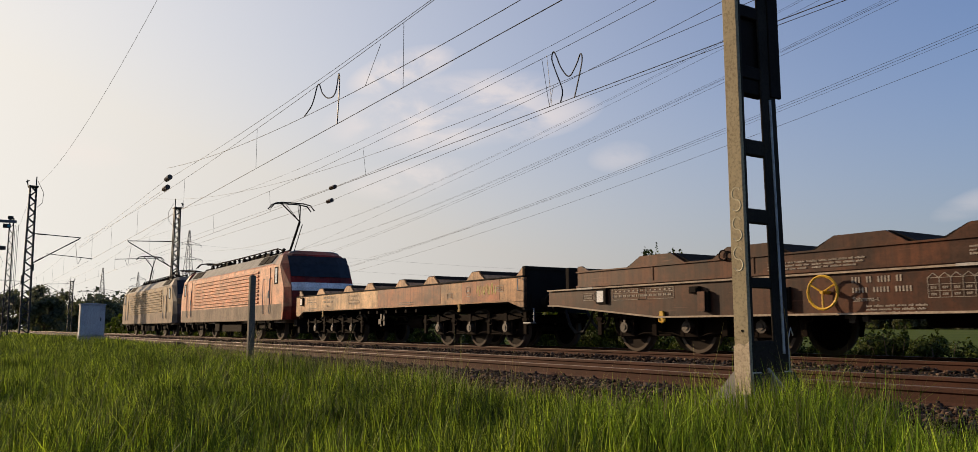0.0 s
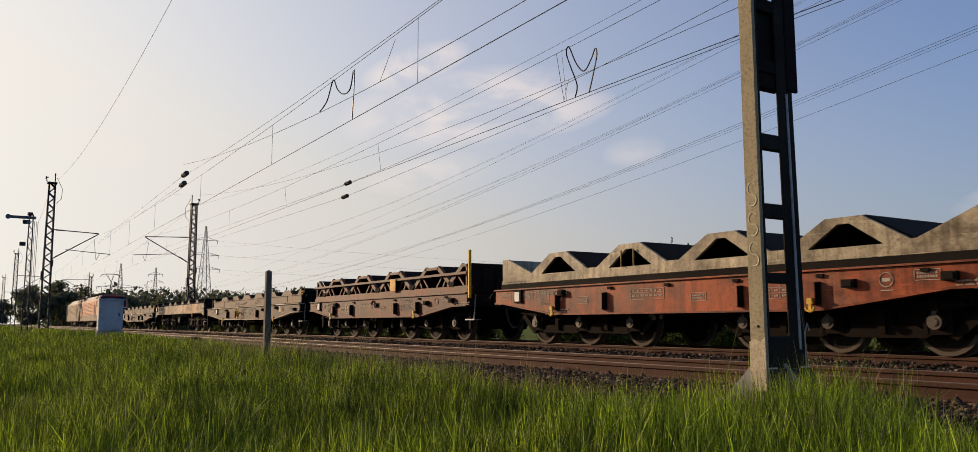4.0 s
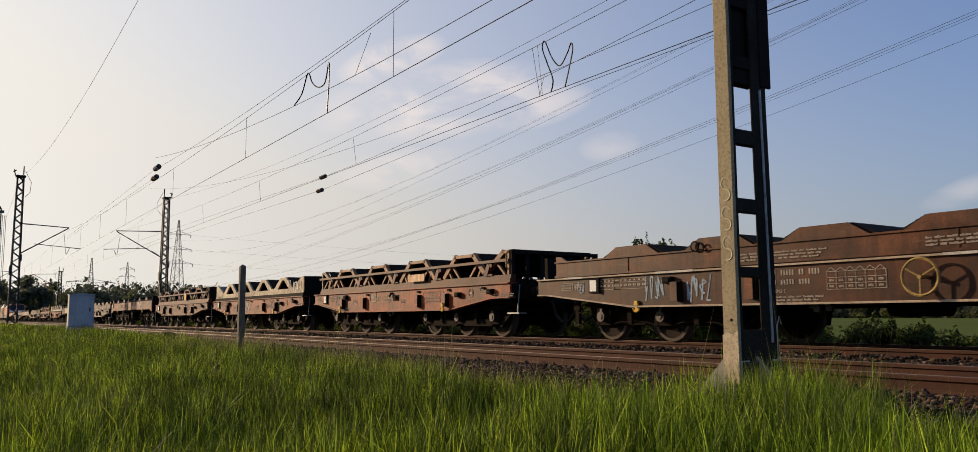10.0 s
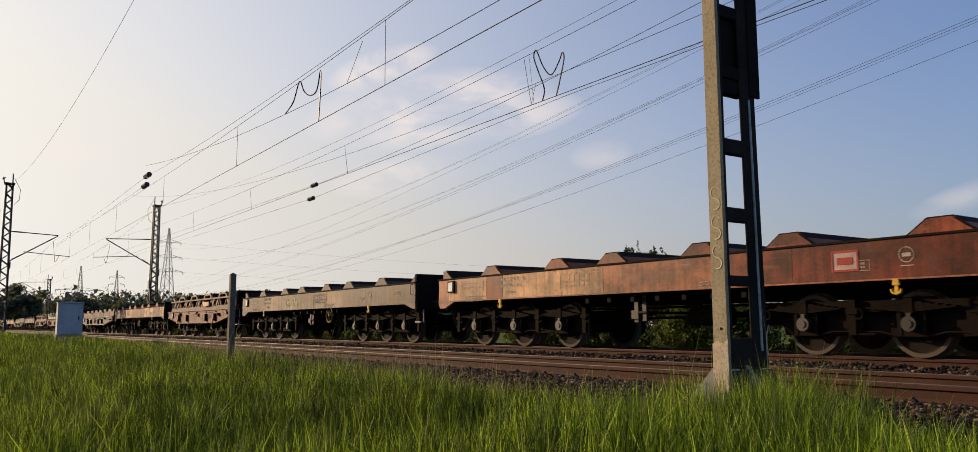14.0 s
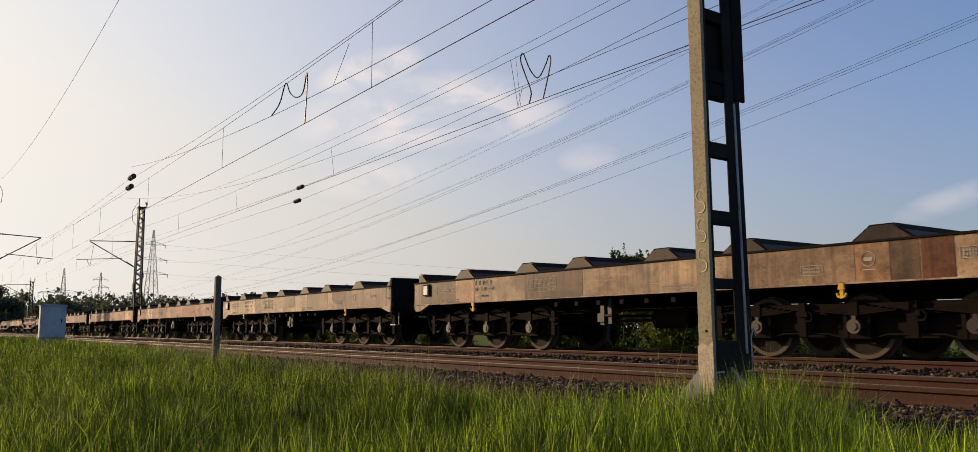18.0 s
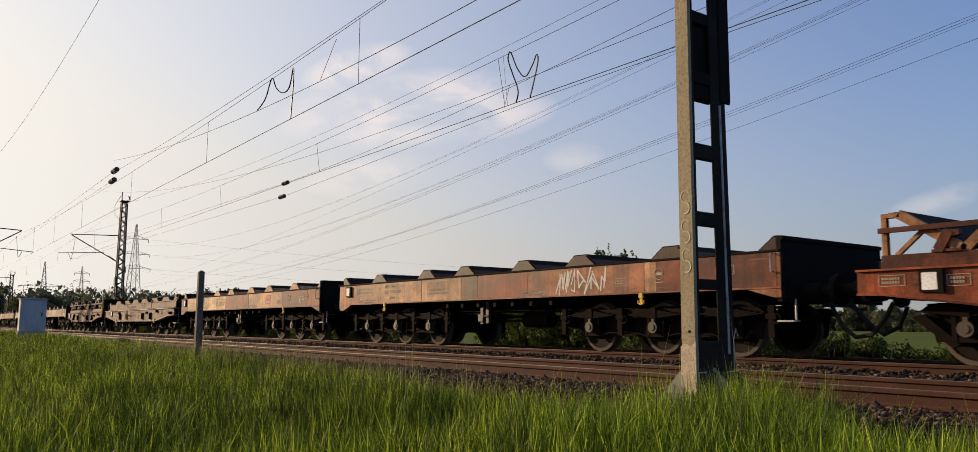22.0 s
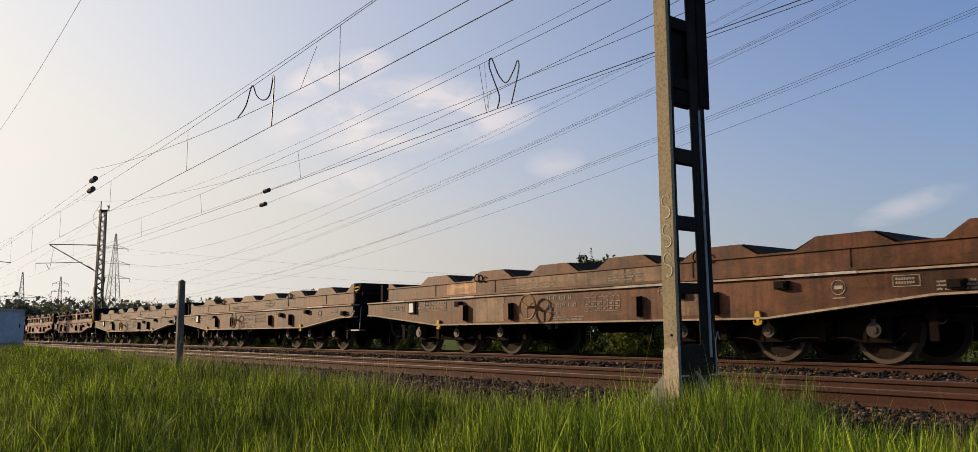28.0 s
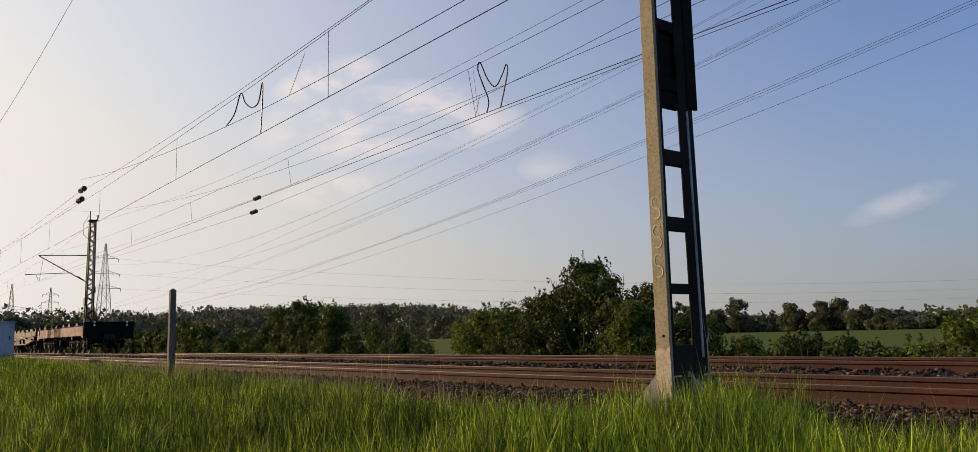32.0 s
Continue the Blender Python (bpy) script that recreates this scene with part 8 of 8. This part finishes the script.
def woods():
    """Far woods along the edge of the fields, one mass of crowns."""
    rng = np.random.default_rng(40)
    clumps, per = [], []
    for k in range(330):
        u = rng.uniform(0, 1)
        x = -430 - 900 * u ** 1.2
        y = 345 + rng.uniform(-18, 30) + 0.02 * (x + 430)
        h = float(np.interp(-x, (430, 470, 500, 560, 720, 880, 1100, 1340), (17, 19, 24, 29, 33.5, 40, 41.5, 46))) + rng.uniform(-2.2, 0.6) * (1 + 1.6 * (x < -800))
        for j in range(7):
            r = rng.uniform(4, 7)
            clumps.append((x + rng.normal(0, 4), y + rng.normal(0, 3), max(3, h - 1 - rng.uniform(0, 0.9) * h * (j > 0)) - r * 0.6, r, r * 0.9))
            per.append(75)
    for k in range(700):
        x = rng.uniform(-255, 60)
        y = 312 + rng.uniform(-4, 12)
        r = rng.uniform(1.8, 3.2)
        clumps.append((x, y, rng.uniform(0.6, 4.6), r * 1.5, r))
        per.append(80)
    for k in range(260):
        x = rng.uniform(-290, -168)
        r = rng.uniform(2.0, 3.4)
        clumps.append((x, 336 + rng.uniform(-5, 5), rng.uniform(1.5, 6.4), r * 1.3, r))
        per.append(80)
    for k in range(460):
        x = -330 - 140 * rng.uniform(0, 1)
        y = 22 + 135 * rng.uniform(0, 1)
        r = rng.uniform(2.8, 5.2)
        clumps.append((x, y, rng.uniform(0.5, 12.5), r * 1.2, r))
        per.append(80)
    pos, nrm = crown_points(clumps, per, rng)
    inner = np.repeat(np.array(clumps), 16, axis=0)
    deep = inner[:, :3] + rng.normal(size=(len(inner), 3)) * inner[:, 3:4] * 0.3
    pos, nrm = np.concatenate([pos, deep]), np.concatenate([nrm, rng.normal(0, 0.6, (len(inner), 3)) + np.array([0.3, -1.0, 0.1])])
    sizes = rng.uniform(0.6, 1.3, len(pos)) * 0.46
    sizes[-len(inner):] = inner[:, 3] * 0.24
    v, f = quads_at(pos, nrm, sizes, 0.7, rng)
    thing("woods", (0, 0, 0), "dark green woods along the edge of the fields", "woods", kind="stuff", me=raw_mesh("woods", v, f, WOOD_LEAF_HAZED))


woods()


def barn():
    b = thing("barn", (-136.0, 299.0, -0.9), "low dark-roofed farm barn beyond the meadow", "barn")
    one("wall", Mb().box(-3.4, 3.4, -4, 4, -0.3, 3.0), surface("barn_wall", (0.07, 0.066, 0.06), rough=0.9), b)
    one("roof", Mb().prism_x([(-4.6, 3.0), (0, 5.0), (4.6, 3.0), (4.4, 2.8), (0, 4.7), (-4.4, 2.8)], -3.8, 3.8), surface("barn_roof", (0.062, 0.06, 0.062), rough=0.8), b)


barn()


def blades(count, x0, x1, y0, y1, h0, h1, width, seed, bias=1.0, clump=0.75):
    """Grass blades, each a bent strip of two quads and a tip."""
    rng = np.random.default_rng(seed)
    x = x1 - (x1 - x0) * rng.random(count) ** bias
    y = rng.uniform(y0, y1, count)
    # most blades stand in tufts that share a height and a lean
    m = max(8, count // 18)
    k = rng.integers(0, m, count)
    lump = rng.uniform(0.025, 0.085, count) * max(1.0, width / 0.006)
    tufted = rng.random(count) < clump
    x = np.where(tufted, x[k] + rng.normal(0, 1, count) * lump, x)
    y = np.clip(np.where(tufted, y[k] + rng.normal(0, 1, count) * lump, y), y0, y1 + 0.05)
    tall = np.where(tufted, rng.uniform(0.5, 1.36, m)[k], 0.8)
    head = np.where(tufted, rng.uniform(0, 2 * math.pi, m)[k], rng.uniform(0, 2 * math.pi, count))
    keep = np.hypot(x, y) > 0.45
    keep &= np.hypot((x + 4.30) / 0.30, (y - 5.05) / 0.33) > 1.0
    x, y, tall, head = x[keep], y[keep], tall[keep], head[keep]
    n = len(x)
    tuft = 0.62 + 0.38 * np.sin(x * 2.1 + 1.3 * np.sin(y * 1.7)) * np.sin(y * 2.6 + x * 0.7)
    h = rng.uniform(h0, h1, n) * (0.65 + 0.45 * tuft) * tall
    # shorter where the bank meets the ballast, but for the tufts round the mast
    h *= np.where((y < 6) & (np.abs(x + 3.9) > 0.7), 1 - np.where(x < -8.5, 0.32, np.where(x < -4.6, 0.66, 0.45)) * np.clip((y - 3.7) / 1.1, 0, 1), 1.0)
    a = head + rng.normal(0, 0.9, n)
    lean = np.where(rng.random(n) < 0.14, rng.uniform(0.5, 1.0, n), rng.uniform(0.03, 0.38, n)) * h
    dx, dy = np.cos(a) * lean + 0.02 * h, np.sin(a) * lean
    wx, wy = -np.sin(a + rng.normal(0, 0.5, n)), np.cos(a + rng.normal(0, 0.5, n))
    w = width * rng.uniform(0.6, 1.3, n)
    z = ground_z(x, y) - 0.02
    P = np.stack([x, y, z], -1)
    rows = []
    for t, k in ((0.0, 1.0), (0.55, 0.8)):
        c = P + np.stack([dx * t * t, dy * t * t, h * t * (1 - 0.12 * t)], -1)
        s = np.stack([wx, wy, np.zeros(n)], -1) * (w * k)[:, None]
        rows += [c - s, c + s]
    rows.append(P + np.stack([dx, dy, h * 0.93], -1))
    v = np.stack(rows, 1).reshape(-1, 3)
    i = 5 * np.arange(n)[:, None]
    tris = np.concatenate([i + np.array([[0, 1, 3]]), i + np.array([[0, 3, 2]]), i + np.array([[2, 3, 4]])])
    return v, tris


def grass():
    vs, fs, n = [], [], 0
    for args in ((112000, -9.5, -2.6, 0.0, 4.95, 0.18, 0.46, 0.0041, 1), (150000, -23.0, -8.5, -1.5, 5.1, 0.22, 0.46, 0.0045, 2), (80000, -48.0, -21.0, -4.0, 5.5, 0.24, 0.46, 0.0068, 3, 1.3),
                 (24000, -120.0, -46.0, -9.0, 5.6, 0.24, 0.42, 0.02, 4, 1.4), (9000, -260.0, -110.0, -6.0, 5.6, 0.3, 0.5, 0.05, 7), (64000, -13.0, 9.0, -9.0, 3.4, 0.12, 0.28, 0.008, 14)):
        v, f = blades(*args)
        vs.append(v)
        fs.append(f + n)
        n += len(v)
    thing("grass", (0, 0, 0), "long green meadow grass lit by the low sun", "grass", kind="stuff", me=raw_mesh("grass", np.concatenate(vs), np.concatenate(fs), GRASS))
    vs, fs, n = [], [], 0
    for args in ((42000, -4.6, 3.0, 3.0, 5.05, 0.24, 0.52, 0.0034, 8), (24000, -5.2, 2.0, 3.9, 5.1, 0.22, 0.54, 0.0034, 13), (4500, -14.0, 3.0, 4.6, 5.7, 0.10, 0.28, 0.0035, 5), (4800, -5.0, -3.2, 4.7, 5.6, 0.25, 0.55, 0.0034, 6)):
        v, f = blades(*args)
        vs.append(v)
        fs.append(f + n)
        n += len(v)
    thing("fresh_grass", (0, 0, 0), "fresh yellow-green grass tufts round the mast foot", "grass", kind="stuff", me=raw_mesh("fresh_grass", np.concatenate(vs), np.concatenate(fs), FRESH))
    v1, f1 = blades(17000, -10.0, -5.2, -0.2, 4.6, 0.10, 0.40, 0.0026, 11, 0.6)
    v2, f2 = blades(18000, -24.0, -9.0, -1.5, 5.1, 0.10, 0.42, 0.0034, 12)
    thing("dry_grass", (0, 0, 0), "dry straw blades matted between the green grass", "grass", kind="stuff", me=raw_mesh("dry_grass", np.concatenate([v1, v2]), np.concatenate([f1, f2 + len(v1)]), THATCH))
    v, f = blades(4300, -19.0, 3.0, 3.8, 5.6, 0.5, 1.0, 0.0024, 9, 1.0, 0.2)
    thing("grass_stalks", (0, 0, 0), "tall thin straw-coloured grass stalks by the ballast", "grass", kind="stuff", me=raw_mesh("grass_stalks", v, f, STRAW))
    v, f = blades(9000, -60.0, 6.0, 14.6, 17.5, 0.2, 0.6, 0.012, 10)
    thing("verge_grass", (0, 0, 0), "rough green verge beyond the far track", "grass", kind="stuff", me=raw_mesh("verge_grass", v, f, GRASS))


grass()


# ---- movement ----
def motions():
    end = 32.0
    for ob, x in LOCOS + WAGONS:
        walk(ob, [(t, pose(x - SPEED * t, FAR_Y, FAR_Z)) for t in (0.0, end / 2, end)])
    for (dx, r, z), obs in WHEELS.items():
        step = 1.0 / FPS
        rows = [(k * step, pose(dx, 0, z, 0, -math.degrees(SPEED * k * step / r) % 360.0, 0)) for k in range(int(end * FPS) + 1)]
        walk(obs[0], rows)
        keys = obs[0].animation_data
        for ob in obs[1:]:
            ob.rotation_mode = "QUATERNION"
            ob.animation_data_create()
            ob.animation_data.action = keys.action
            ob.animation_data.action_slot = keys.action_slot


motions()
